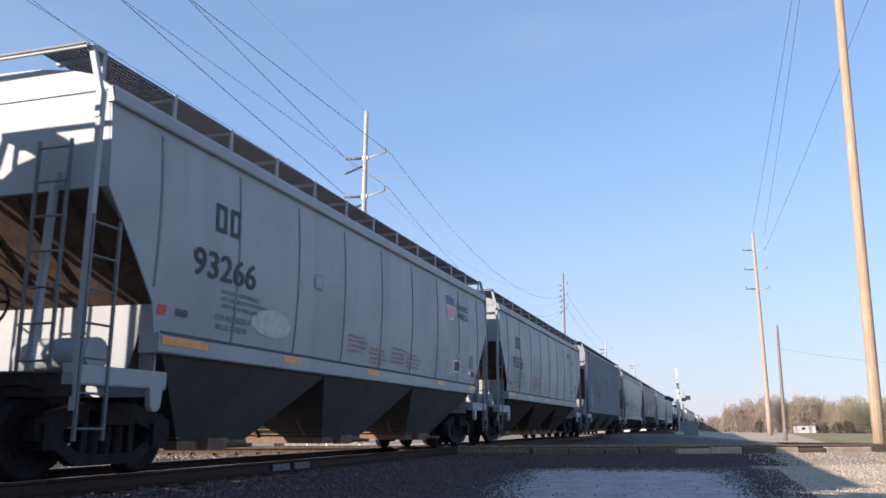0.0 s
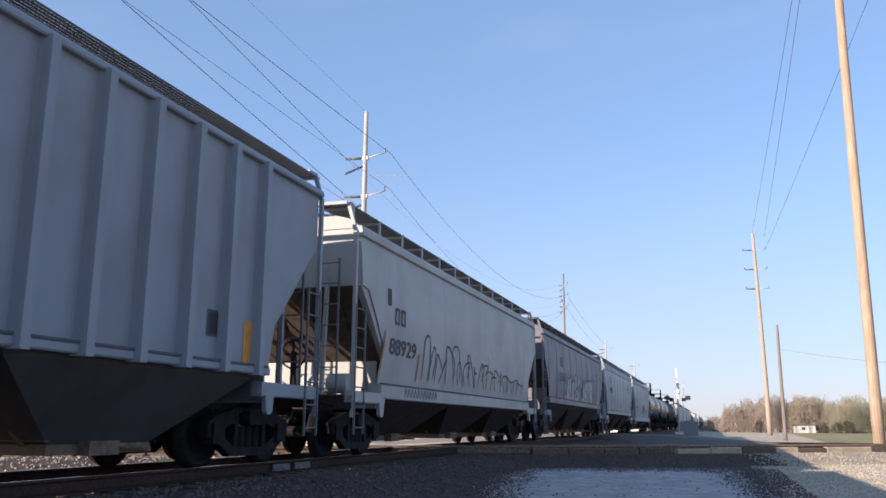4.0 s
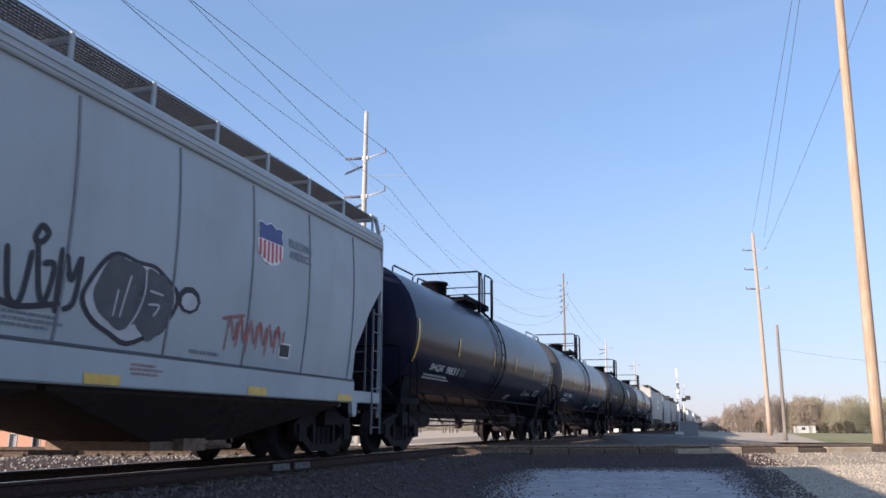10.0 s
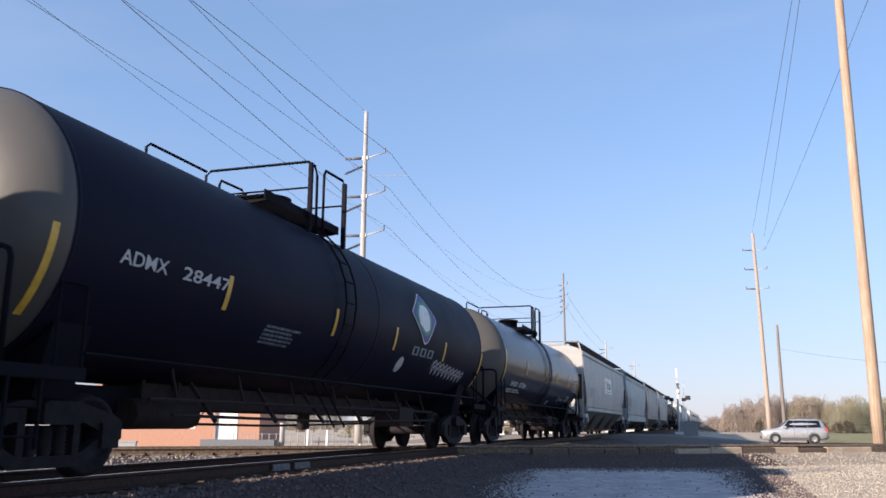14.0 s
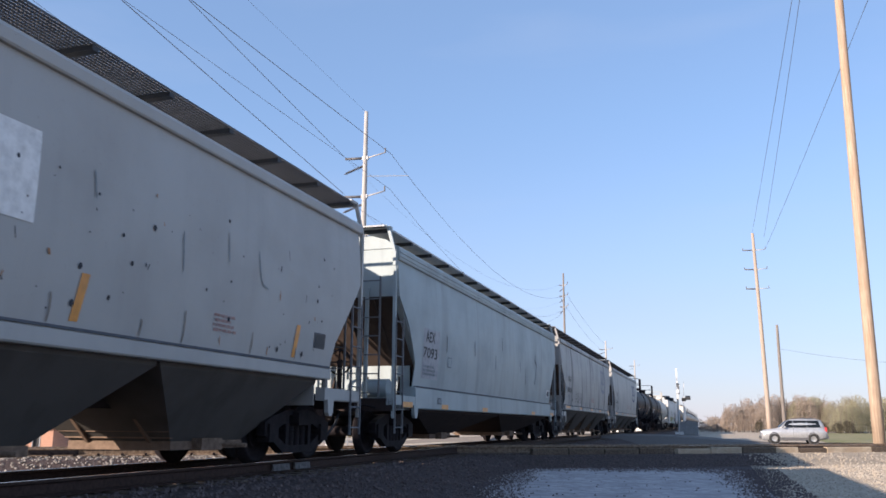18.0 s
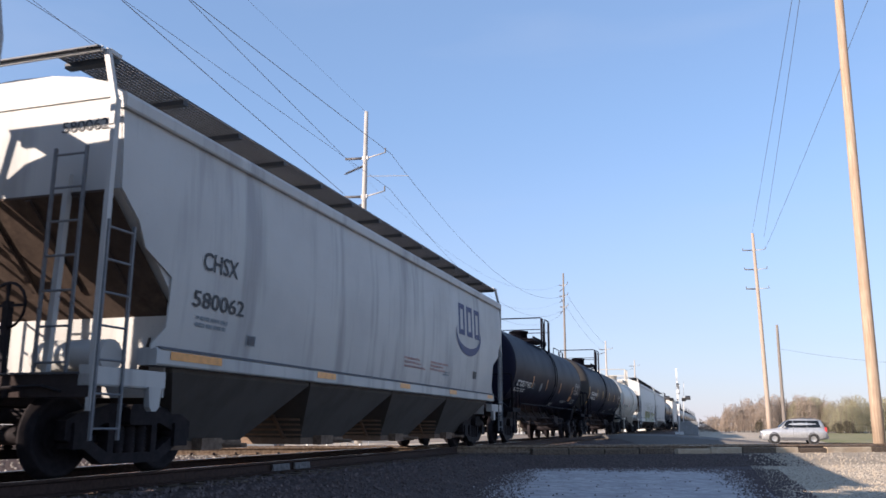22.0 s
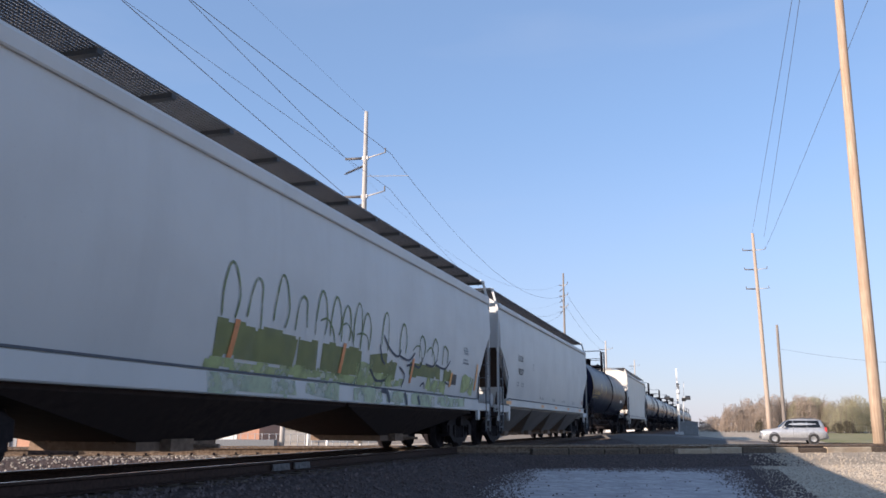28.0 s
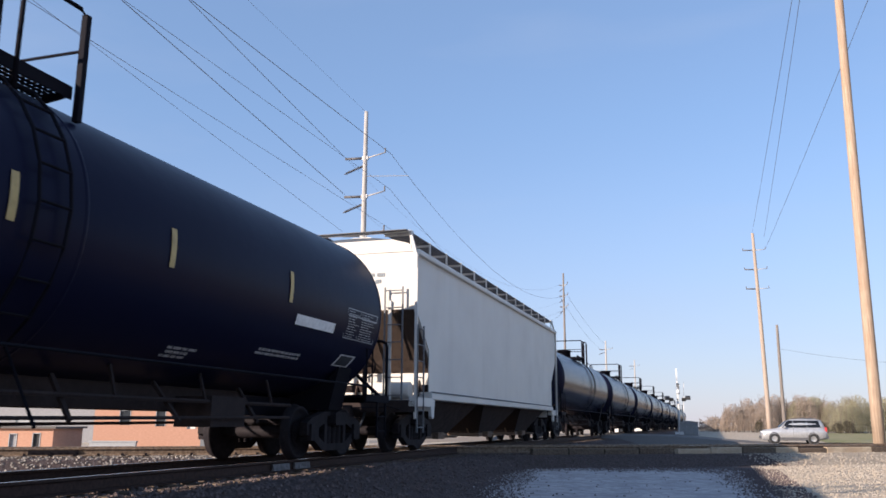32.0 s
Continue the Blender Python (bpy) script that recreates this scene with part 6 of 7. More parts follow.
for u, w, wd, ht in ((4.95, 1.72, 0.5, 0.5), (5.6, 2.05, 0.8, 1.1), (6.2, 2.2, 0.6, 1.0), (6.3, 1.72, 0.8, 0.6), (6.95, 2.1, 0.75, 1.1)):
    bubble(c5, at, u, w, wd, ht, rnd.uniform(-0.06, 0.06))
for pts, lines in (
        ([(7.44, 2.07), (7.46, 2.67), (7.58, 2.86), (7.79, 2.88), (7.93, 2.68), (7.92, 2.34), (7.79, 2.22)], [[(7.68, 2.62), (7.62, 2.25)]]),
        ([(7.44, 1.97), (7.63, 2.03), (7.76, 1.89), (7.8, 1.62), (7.5, 1.56)], []),
        ([(7.74, 2.24), (8.32, 2.27), (7.97, 1.89), (7.62, 2.11)], []),
        ([(7.9, 1.58), (7.93, 1.89), (8.16, 2.15), (8.38, 2.24), (8.61, 2.09), (8.62, 1.67), (8.49, 1.56)], [[(8.0, 1.8), (8.2, 1.95), (8.3, 1.75)]]),
        ([(8.43, 2.27), (8.37, 2.58), (8.52, 2.81), (8.71, 2.84), (8.82, 2.67), (8.7, 2.42), (8.53, 2.41)], []),
        ([(9.5, 1.71), (9.68, 1.9), (9.89, 1.94), (10.05, 1.79), (10.16, 1.56), (9.57, 1.52)], []),
        ([(10.04, 1.55), (9.96, 2.04), (9.97, 2.75), (10.27, 2.32), (10.58, 2.77), (10.62, 1.6)], [[(10.3, 1.6), (10.4, 1.95), (10.45, 1.75)]]),
        ([(10.68, 1.55), (10.65, 2.44), (10.72, 2.66), (10.93, 2.77), (11.14, 2.72), (11.2, 2.46), (11.06, 2.14), (11.19, 2.06), (11.23, 1.56)], [[(10.7, 2.25), (10.95, 2.24)], [(10.72, 1.9), (11.0, 1.85)]]),
        ([(11.27, 1.56), (11.29, 2.7), (11.54, 2.77), (11.79, 2.66), (11.79, 2.35), (11.63, 2.02), (11.79, 1.9), (11.81, 1.56)], [[(11.4, 2.0), (11.5, 2.1), (11.55, 1.8)]]),
        ([(11.86, 1.56), (11.78, 2.75), (12.04, 2.83), (12.34, 2.81), (12.42, 2.48), (12.2, 2.03), (12.19, 1.56)], [[(11.95, 2.25), (12.2, 2.3)], [(11.95, 1.9), (12.1, 1.95)]]),
        ([(12.53, 1.56), (12.54, 2.75), (13.23, 2.72), (13.02, 2.17), (13.31, 2.16), (13.35, 1.58)], [[(12.8, 2.7), (12.78, 2.3)], [(12.85, 1.6), (12.9, 1.95)]])):
    outlined(c5, at, pts, SPRAY_WHITE, 0.06, lines, pts[0][0] != 10.04)
for u, w, q, h in ((9.36, 2.25, 0.16, 0.16), (9.76, 2.25, 0.12, 0.2), (9.55, 2.02, 0.13, 0.12)):
    blob(c5, at, "graffiti_smear", [(u + q * math.cos(i * 0.7), w + h * math.sin(i * 0.7)) for i in range(9)], SPRAY_BLACK, 0.008)
reflectors(c5, lambda p, q, o: at(p, q, o + 0.012), ((5.2, 5.85), (7.76, 8.25), (10.08, 10.56), (12.6, 13.11), (15.0, 15.9)), 1.70, 1.83, AMBER)
framed(c5, at, 13.7, 14.05, 2.0, 2.25, SPRAY_GREY, LETTER)

c6 = hopper(97.95, 115.22, GREY_BLUE, "clean pale blue-grey covered hopper car with large lettering", sill=(1.31, 1.52), chord=0.30, bulge=0.10)
at, sl = side_of(c6, 0.10), sill_of(c6)
marks(c6, at, 2, 2.45, 3.2, 3.14, 3.58, LETTER)
text(c6, at, "number", "94857", 2.2, 4.05, 2.56, 2.96, LETTER)
framed(c6, at, 4.27, 4.57, 2.88, 3.14, FADED_TEXT, GREY_BLUE)
bars(c6, at, 4.15, 5.6, 1.82, 2.42, 8, FADED_TEXT, 40)
bars(c6, at, 2.4, 3.6, 2.28, 2.42, 1, FADED_TEXT, 41)
bars(c6, at, 2.6, 3.3, 1.85, 2.15, 2, FADED_TEXT, 42)
patch(c6, sl, "tag", 3.46, 3.62, 1.40, 1.51, RED)
text(c6, sl, "stencil", "CH-110-012", 3.78, 4.49, 1.41, 1.50, LETTER)
bars(c6, at, 8.9, 9.9, 1.74, 2.1, 5, PINK, 43)
shield(c6, at, 13.1, 13.75, 2.75, 3.42, True)
text(c6, at, "slogan", "BUILDING", 13.95, 14.8, 3.2, 3.34, FADED_TEXT)
text(c6, at, "slogan", "AMERICA", 13.95, 14.8, 3.0, 3.15, FADED_TEXT)
framed(c6, at, 14.4, 14.85, 1.82, 2.1, SPRAY_GREY, LETTER)
reflectors(c6, sl, ((4.7, 5.2), (7.15, 7.6), (10.2, 10.7), (14.9, 16.2)), 1.41, 1.50, YELLOW)

c7 = hopper(116.8, 133.8, GREY_BLUE, "pale grey covered hopper car with black and red graffiti", bays=2, notch=NOTCH_C, sill=(0.97, 1.36), chord=0.24, bulge=0.10)
at, sl = side_of(c7, 0.10), sill_of(c7)
marks(c7, at, 3, 1.88, 3.16, 2.48, 2.80, FADED_TEXT)
text(c7, at, "number", "490513", 1.75, 3.44, 1.93, 2.25, LETTER)
bars(c7, at, 1.9, 3.2, 1.5, 1.75, 2, FADED_TEXT, 50)
strokes(c7, at, "graffiti", [[(u + a * q, 1.48 + b * h) for a, b in ((0.0, 0.95), (0.1, 0.4), (0.0, 0.0), (0.35, 0.02), (0.42, 0.5), (0.9, 0.6), (1.0, 0.9), (0.55, 1.0), (0.0, 0.95))] for u, q, h in ((3.95, 0.55, 0.95), (4.5, 0.6, 0.85), (5.1, 0.5, 0.95), (5.6, 0.6, 0.8))] + [[(u, 1.55), (u + 0.12, 1.95), (u + 0.3, 1.6), (u + 0.4, 2.2)] for u in (4.2, 4.9, 5.7)], 0.045, spray("spray_faint_white", (0.55, 0.56, 0.57), 0.6), label="faint white spray-painted tag")
strokes(c7, at, "graffiti", [[(7.75, 2.2), (7.85, 1.75), (8.0, 1.72), (8.05, 2.2)], [(8.05, 2.3), (8.12, 2.45), (8.22, 2.4), (8.15, 2.3), (8.05, 2.3)], [(8.1, 2.3), (8.2, 1.85), (8.3, 1.75), (8.35, 2.1), (8.2, 2.1)], [(8.42, 2.3), (8.45, 1.65)], [(8.5, 2.25), (8.6, 2.0), (8.7, 2.25), (8.68, 1.8), (8.55, 1.7)], [(7.7, 1.7), (8.0, 1.66), (8.5, 1.75)]], 0.06, SPRAY_BLACK, label="black spray-painted tag")
k = 44
ring = [(9.58 + 0.80 * (1 + 0.07 * math.sin(4 * i * 6.2832 / k)) * math.cos(i * 6.2832 / k), 1.95 + 0.48 * (1 + 0.06 * math.sin(3 * i * 6.2832 / k + 0.8) + 0.05 * math.sin(7 * i * 6.2832 / k)) * math.sin(i * 6.2832 / k)) for i in range(k)]
b = blob(c7, at, "graffiti_letter", ring, SPRAY_BLACK, 0.007)
blob(c7, at, "graffiti_rim", [(9.57 + (u - 9.58) * 0.91, 1.95 + (w - 1.95) * 0.89) for u, w in ring], SPRAY_WHITE, 0.010, b)
blob(c7, at, "graffiti_fill", [(9.42 + (u - 9.58) * 0.60, 2.0 + (w - 1.95) * 0.80) for u, w in ring], SPRAY_GREY, 0.013, b)
blob(c7, at, "graffiti_fill", [(9.93 + (u - 9.58) * 0.44, 1.94 + (w - 1.95) * 0.82) for u, w in ring], SPRAY_GREY, 0.0135, b)
strokes(b, at, "graffiti_line", [[(9.30, 2.02), (9.27, 1.72)], [(9.48, 2.2), (9.42, 1.95), (9.38, 1.72)], [(9.72, 2.3), (9.74, 2.05), (9.66, 1.8), (9.52, 1.6)], [(9.82, 2.08), (10.08, 2.06)], [(9.82, 1.92), (10.02, 1.93), (9.94, 1.8)]], 0.028, SPRAY_WHITE, 0.017)
b = blob(c7, at, "graffiti_letter", [(10.6 + 0.24 * math.cos(i * 0.7), 2.08 + 0.17 * math.sin(i * 0.7)) for i in range(9)], SPRAY_BLACK, 0.007)
blob(c7, at, "graffiti_fill", [(10.6 + 0.17 * math.cos(i * 0.7), 2.06 + 0.11 * math.sin(i * 0.7)) for i in range(9)], SPRAY_WHITE, 0.011, b)
strokes(c7, at, "graffiti", [[(11.5 + 0.26 * i, 1.55 + 0.05 * (i % 2)), (11.56 + 0.26 * i, 2.0), (11.7 + 0.26 * i, 1.7), (11.75 + 0.26 * i, 1.95)] for i in range(6)] + [[(11.35, 1.95), (11.9, 2.05)]], 0.05, SPRAY_RED, label="red spray-painted tag")
shield(c7, at, 12.1, 12.85, 2.85, 3.5)
text(c7, at, "slogan", "BUILDING", 13.05, 13.8, 3.25, 3.38, FADED_TEXT)
text(c7, at, "slogan", "AMERICA", 13.05, 13.8, 3.08, 3.21, FADED_TEXT)
framed(c7, at, 12.95, 13.3, 1.56, 1.78, WHITE, LETTER)
bars(c7, at, 7.8, 8.6, 1.45, 1.62, 3, FADED_TEXT, 51)
bars(c7, at, 10.7, 11.4, 1.42, 1.5, 1, FADED_TEXT, 52)
bars(c7, sl, 9.6, 10.2, 1.1, 1.25, 3, PINK, 53)
reflectors(c7, sl, ((0.3, 1.25), (4.4, 4.8), (8.9, 9.46), (12.1, 12.6), (15.0, 15.6)), 0.99, 1.10, YELLOW)


def back(at, d):
    """The same surface, with lengths counted from d metres nearer."""
    return lambda u, w, o: at(u - d, w, o)


def data_panel(car, at, u0, u1, w0, w1):
    """A ruled data panel of fine print inside a thin frame."""
    f = Form()

    def strip(a, b, c, d):
        f.add([at(a, c, 0.010), at(b, c, 0.010), at(b, d, 0.010), at(a, d, 0.010)], [(0, 1, 2, 3)])

    tu, tw = 0.018, (w1 - w0) * 0.018
    for w in (w0, w1, w0 + (w1 - w0) * 0.78):
        strip(u0, u1, w - tw, w + tw)
    for u in (u0, u1, u0 + (u1 - u0) * 0.42):
        strip(u - tu / 2, u + tu / 2, w0, w1)
    r_ = random.Random(int(u0 * 10))
    for i in range(11):
        w = w0 + (w1 - w0) * (0.05 + 0.085 * i)
        for a, b in ((0.04, 0.40), (0.46, 0.97)):
            u = u0 + (u1 - u0) * a
            end = u0 + (u1 - u0) * (a + (b - a) * r_.uniform(0.5, 1.0))
            while u < end:
                q = min(u + r_.uniform(0.05, 0.16), end)
                strip(u, q, w, w + (w1 - w0) * 0.032)
                u = q + 0.03
    return part("data_panel", f, PANEL_GREY, car, "ruled panel of small print")


def tank_marks(car, letters, number, shell, mat=LETTER_W, strip=YELLOW, u=2.8, deg=(-32, -25), strips=(4.6, 8.2, 11.0, 14.0), sdeg=(-14, 2.5), ends=True, split=None, far=0.0, box=0.0):
    L = car["half"] * 2 + far
    gap = split or 1.18
    if isinstance(letters, str):
        text(car, shell, "marking", letters, u, u + gap - 0.18, deg[0], deg[1], mat)
    else:
        marks(car, shell, letters, u, u + gap, deg[0], deg[1], mat, 0.010)
    text(car, shell, "number", number, u + gap + 0.05, u + gap + 1.05, deg[0], deg[1], mat)
    bars(car, shell, u - 0.2, u + 1.9, deg[0] - 9, deg[0] - 3, 2, mat, 60)
    framed(car, shell, u + 2.45, u + 2.85, deg[0], deg[1], FADED_TEXT, LETTER)
    for s in strips:
        patch(car, shell, "reflector", s - 0.05, s + 0.05, sdeg[0], sdeg[1], strip, 0.014)
    if ends:
        for s in (1.45, L - 1.45):
            patch(car, shell, "reflector", s - 0.05, s + 0.05, -27, 8, strip, 0.016)
    data_panel(car, shell, L - 3.1, L - 1.75, -21, -2)
    framed(car, shell, L - 2.95 + box, L - 2.3 + box, -41 - box, -32 - box, FADED_WHITE, LETTER, 0.10)
    for u, w, k in (((L - 2.0, -53, 1.0), (L - 4.5 + box, -38, 0.75)) if box else ()):
        b = blob(car, shell, "placard", [(u, w - 8 * k), (u + 0.25 * k, w), (u, w + 8 * k), (u - 0.25 * k, w)], FADED_WHITE)
        blob(car, shell, "placard_field", [(u, w - 6.6 * k), (u + 0.205 * k, w), (u, w + 6.6 * k), (u - 0.205 * k, w)], LETTER, 0.012, b)
    bars(car, shell, L - 5.6, L - 4.2, -42, -37, 2, FADED_WHITE, 62)
    bars(car, shell, L - 7.6, L - 6.9, -52, -44, 3, FADED_WHITE, 63)


t8 = tank_car(135.05, 152.6, BLACK_TANK, "glossy black tank car with yellow side markers", 1.58, 2.68, platform_y=-1.77, mw=-0.3)
tank_marks(t8, "SHQX", "9831", back(shell_of(t8, 1.58, 2.68), 0.55), far=1.38, box=-0.85)
t9 = tank_car(153.55, 170.75, BLACK_TANK, "glossy black tank car with yellow side markers", 1.58, 2.68, platform_y=-1.55, head_paint=HEAD_SHEEN)
tank_marks(t9, "SHQX", "9886", back(shell_of(t9, 1.58, 2.68), 0.55), far=1.38, box=-0.85, strips=(4.6, 7.65, 10.3, 13.9))
t10 = tank_car(172.15, 189.35, BLACK_DULL, "dull black tank car with a blue diamond emblem and white scrawl", 1.58, 2.68, platform_y=-2.6, head_paint=HEAD_SHEEN)
sh = back(shell_of(t10, 1.58, 2.68), 0.55)
text(t10, sh, "marking", "ADMX", 2.0, 2.85, -13, -7, FADED_WHITE)
text(t10, sh, "number", "28447", 3.15, 4.2, -13, -7, FADED_WHITE)
for u in (1.0, 17.1):
    patch(t10, sh, "reflector", u - 0.05, u + 0.05, -41, -5, YELLOW, 0.014)
for u in (4.2, 7.6, 10.5, 13.8):
    patch(t10, sh, "reflector", u - 0.05, u + 0.05, -22, -5, YELLOW, 0.014)
dia = [(11.4, 11), (11.5, 14), (12.15, 30), (12.25, 31.5), (12.35, 30), (13.0, 13), (13.05, 11), (13.0, 9), (12.45, -10), (12.3, -12), (12.15, -10), (11.5, 8)]
b = blob(t10, sh, "emblem", dia, LETTER_W, 0.012)
blob(t10, sh, "emblem_field", [(12.22 + (u - 12.22) * 0.95, 10 + (w - 10) * 0.95) for u, w in dia], BLUE, 0.016, b)
leaf = [(11.75, 2), (11.7, 12), (11.95, 22), (12.35, 24), (12.6, 20), (12.68, 10), (12.55, -2), (12.25, -5)]
blob(t10, sh, "leaf", leaf, GREEN, 0.020, b)
blob(t10, sh, "leaf_field", [(12.2 + (u - 12.2) * 0.78, 9 + (w - 9) * 0.78) for u, w in leaf], LETTER_W, 0.024, b)
marks(t10, sh, 3, 11.6, 13.1, -22, -15, FADED_TEXT)
strokes(t10, sh, "graffiti", [[(13.2 + 0.3 * i, -30 - 0.6 * i), (13.26 + 0.3 * i, -23 - 0.7 * i), (13.36 + 0.3 * i, -33 - 0.6 * i), (13.48 + 0.3 * i, -25 - 0.7 * i)] for i in range(9)] + [[(13.25 + 0.3 * i, -26 - 0.7 * i), (13.4 + 0.3 * i, -22 - 0.7 * i), (13.45 + 0.3 * i, -27 - 0.7 * i), (13.3 + 0.3 * i, -29 - 0.6 * i), (13.35 + 0.3 * i, -35 - 0.6 * i)] for i in range(9)], 0.03, FADED_WHITE, 0.012, 37.0, "white spray-painted scrawl")
bars(t10, sh, 5.4, 6.6, -36, -24, 5, FADED_TEXT, 70)
blob(t10, sh, "pale_patch", [(11.2 + 0.18 * math.cos(i * 0.8), -32 + 7 * math.sin(i * 0.8)) for i in range(8)], FADED_WHITE, 0.01)
t11 = tank_car(190.75, 207.1, BLACK_TANK, "glossy black tank car with white lettering", 1.58, 2.68, platform_y=-1.58, head_paint=HEAD_SHEEN)
tank_marks(t11, "SHQX", "9734", back(shell_of(t11, 1.58, 2.68), 0.55), far=1.38, box=-0.85, strips=(4.6, 8.0, 10.5, 13.4))

c12 = hopper(207.9, 227.77, GREY_GP, "warm grey covered hopper car with a green and yellow sign", bay_paint="grimy", bulge=0.10, sill=(1.32, 1.52), bays=4, notch=NOTCH_A, seams=False, board="strap", rise=0.50)
at = side_of(c12, 0.10)
p = patch(c12, at, "sign_panel", 8.5, 11.85, 2.45, 3.36, WHITE, 0.007)
strokes(p, at, "sign_arc", [[(8.75, 2.65), (8.65, 2.95), (8.95, 3.12), (9.6, 3.16), (10.6, 3.1)]], 0.13, YELLOW, 0.012)
for i in range(4):
    marks(p, at, 1, 9.35 + 0.52 * i, 9.85 + 0.52 * i, 2.72, 3.08, GREEN, 0.014, 0.27)
bars(p, at, 9.3, 11.6, 2.5, 2.6, 1, PURPLE, 71, 0.014)
rnd = random.Random(9)
for i in range(150):
    u, w, r = rnd.uniform(2, 18.5), rnd.uniform(1.62, 3.3), 0.008 + 0.028 * rnd.random() ** 3
    if i % 3 == 0:
        strokes(c12, at, "rust_dash", [[(u, w), (u + rnd.uniform(-0.03, 0.03), w - rnd.uniform(0.04, 0.16))]], rnd.uniform(0.012, 0.03), SPRAY_GREY if i % 2 else RUST_RUN)
        continue
    blob(c12, at, "rust_spot", [(u + r * math.cos(j * 1.05), w + r * 1.3 * math.sin(j * 1.05)) for j in range(6)], SPRAY_BLACK, 0.009)
for u in (7.3, 1.25, 12.5, 17.2):
    patch(c12, at, "reflector", u, u + 0.12, 1.60, 2.1, AMBER, 0.008, 0.08)
bars(c12, at, 2.2, 3.8, 2.0, 2.5, 4, FADED_TEXT, 72)
bars(c12, at, 15.0, 15.6, 1.75, 2.0, 4, PINK, 73)
framed(c12, at, 17.9, 18.3, 1.8, 2.05, SPRAY_GREY, LETTER)
strokes(c12, at, "rust_streak", [[(u, 1.95 - 0.1 * (i % 3)), (u + 0.02, 1.7), (u, 1.56)] for i, u in enumerate((2.4, 4.1, 5.0, 6.4, 8.1, 9.3, 10.9, 12.2, 13.6, 14.4, 16.0, 17.3))], 0.022, plain("rust_wash", (0.27, 0.235, 0.20), 0.9))
strokes(c12, at, "scrape", [[(3.2, 3.3), (3.9, 3.28)], [(6.0, 3.1), (6.5, 3.14)], [(4.6, 2.9), (4.9, 2.86)], [(12.6, 3.2), (12.65, 2.9)], [(15.2, 3.1), (15.24, 2.7)], [(16.0, 3.0), (16.1, 2.6), (16.3, 2.5)], [(14.2, 2.9), (14.25, 2.4)], [(5.2, 2.0), (6.2, 2.1)]], 0.02, FADED_TEXT)

c13 = hopper(229.42, 247.75, GREY_AEX, "pale teal covered hopper car with a solid roof walkway", board="solid", bays=2, notch=NOTCH_C, sill=(0.93, 1.40), seams=False, chord=0.26, bulge=0.10)
at, sl = side_of(c13, 0.10), sill_of(c13)
patch(c13, at, "faded_panel", 1.7, 2.85, 1.6, 2.72, plain("panel_mauve", (0.34, 0.35, 0.37), 0.6), 0.006)
text(c13, at, "marking", "AEX", 1.85, 2.5, 2.42, 2.66, LETTER)
text(c13, at, "number", "7093", 1.72, 2.70, 2.06, 2.30, LETTER)
bars(c13, at, 1.75, 2.7, 1.65, 1.9, 3, FADED_TEXT, 74)
for u, w in ((3.4, 2.4), (5.9, 2.5), (9.0, 2.9), (8.2, 2.3), (11.5, 2.4)):
    strokes(c13, at, "scrape", [[(u, w + 0.3), (u + 0.03, w), (u + 0.02, w - 0.1)]], 0.04, SPRAY_GREY)
framed(c13, at, 3.55, 3.85, 1.95, 2.2, FADED_TEXT, GREY_AEX)
framed(c13, sl, 2.8, 3.08, 1.06, 1.2, LETTER, FADED_TEXT)
framed(c13, at, 16.3, 16.75, 1.65, 1.9, WHITE, LETTER)
strokes(c13, at, "stain", [[(14.02, 3.12), (14.04, 2.95), (14.10, 2.80)], [(13.86, 2.90), (13.98, 2.80), (14.16, 2.78)], [(14.14, 2.80), (14.17, 2.55), (14.08, 2.35)], [(14.20, 2.78), (14.21, 2.62)], [(14.10, 2.40), (14.02, 2.12), (13.98, 2.02)], [(13.90, 2.16), (13.88, 2.0)], [(12.4, 2.5), (12.42, 1.9)]], 0.045, SPRAY_GREY, label="dark ragged scrape")
reflectors(c13, sl, ((0.5, 1.1), (3.12, 3.63), (6.8, 7.35), (13.4, 14.0), (16.9, 17.6)), 0.95, 1.06, AMBER)

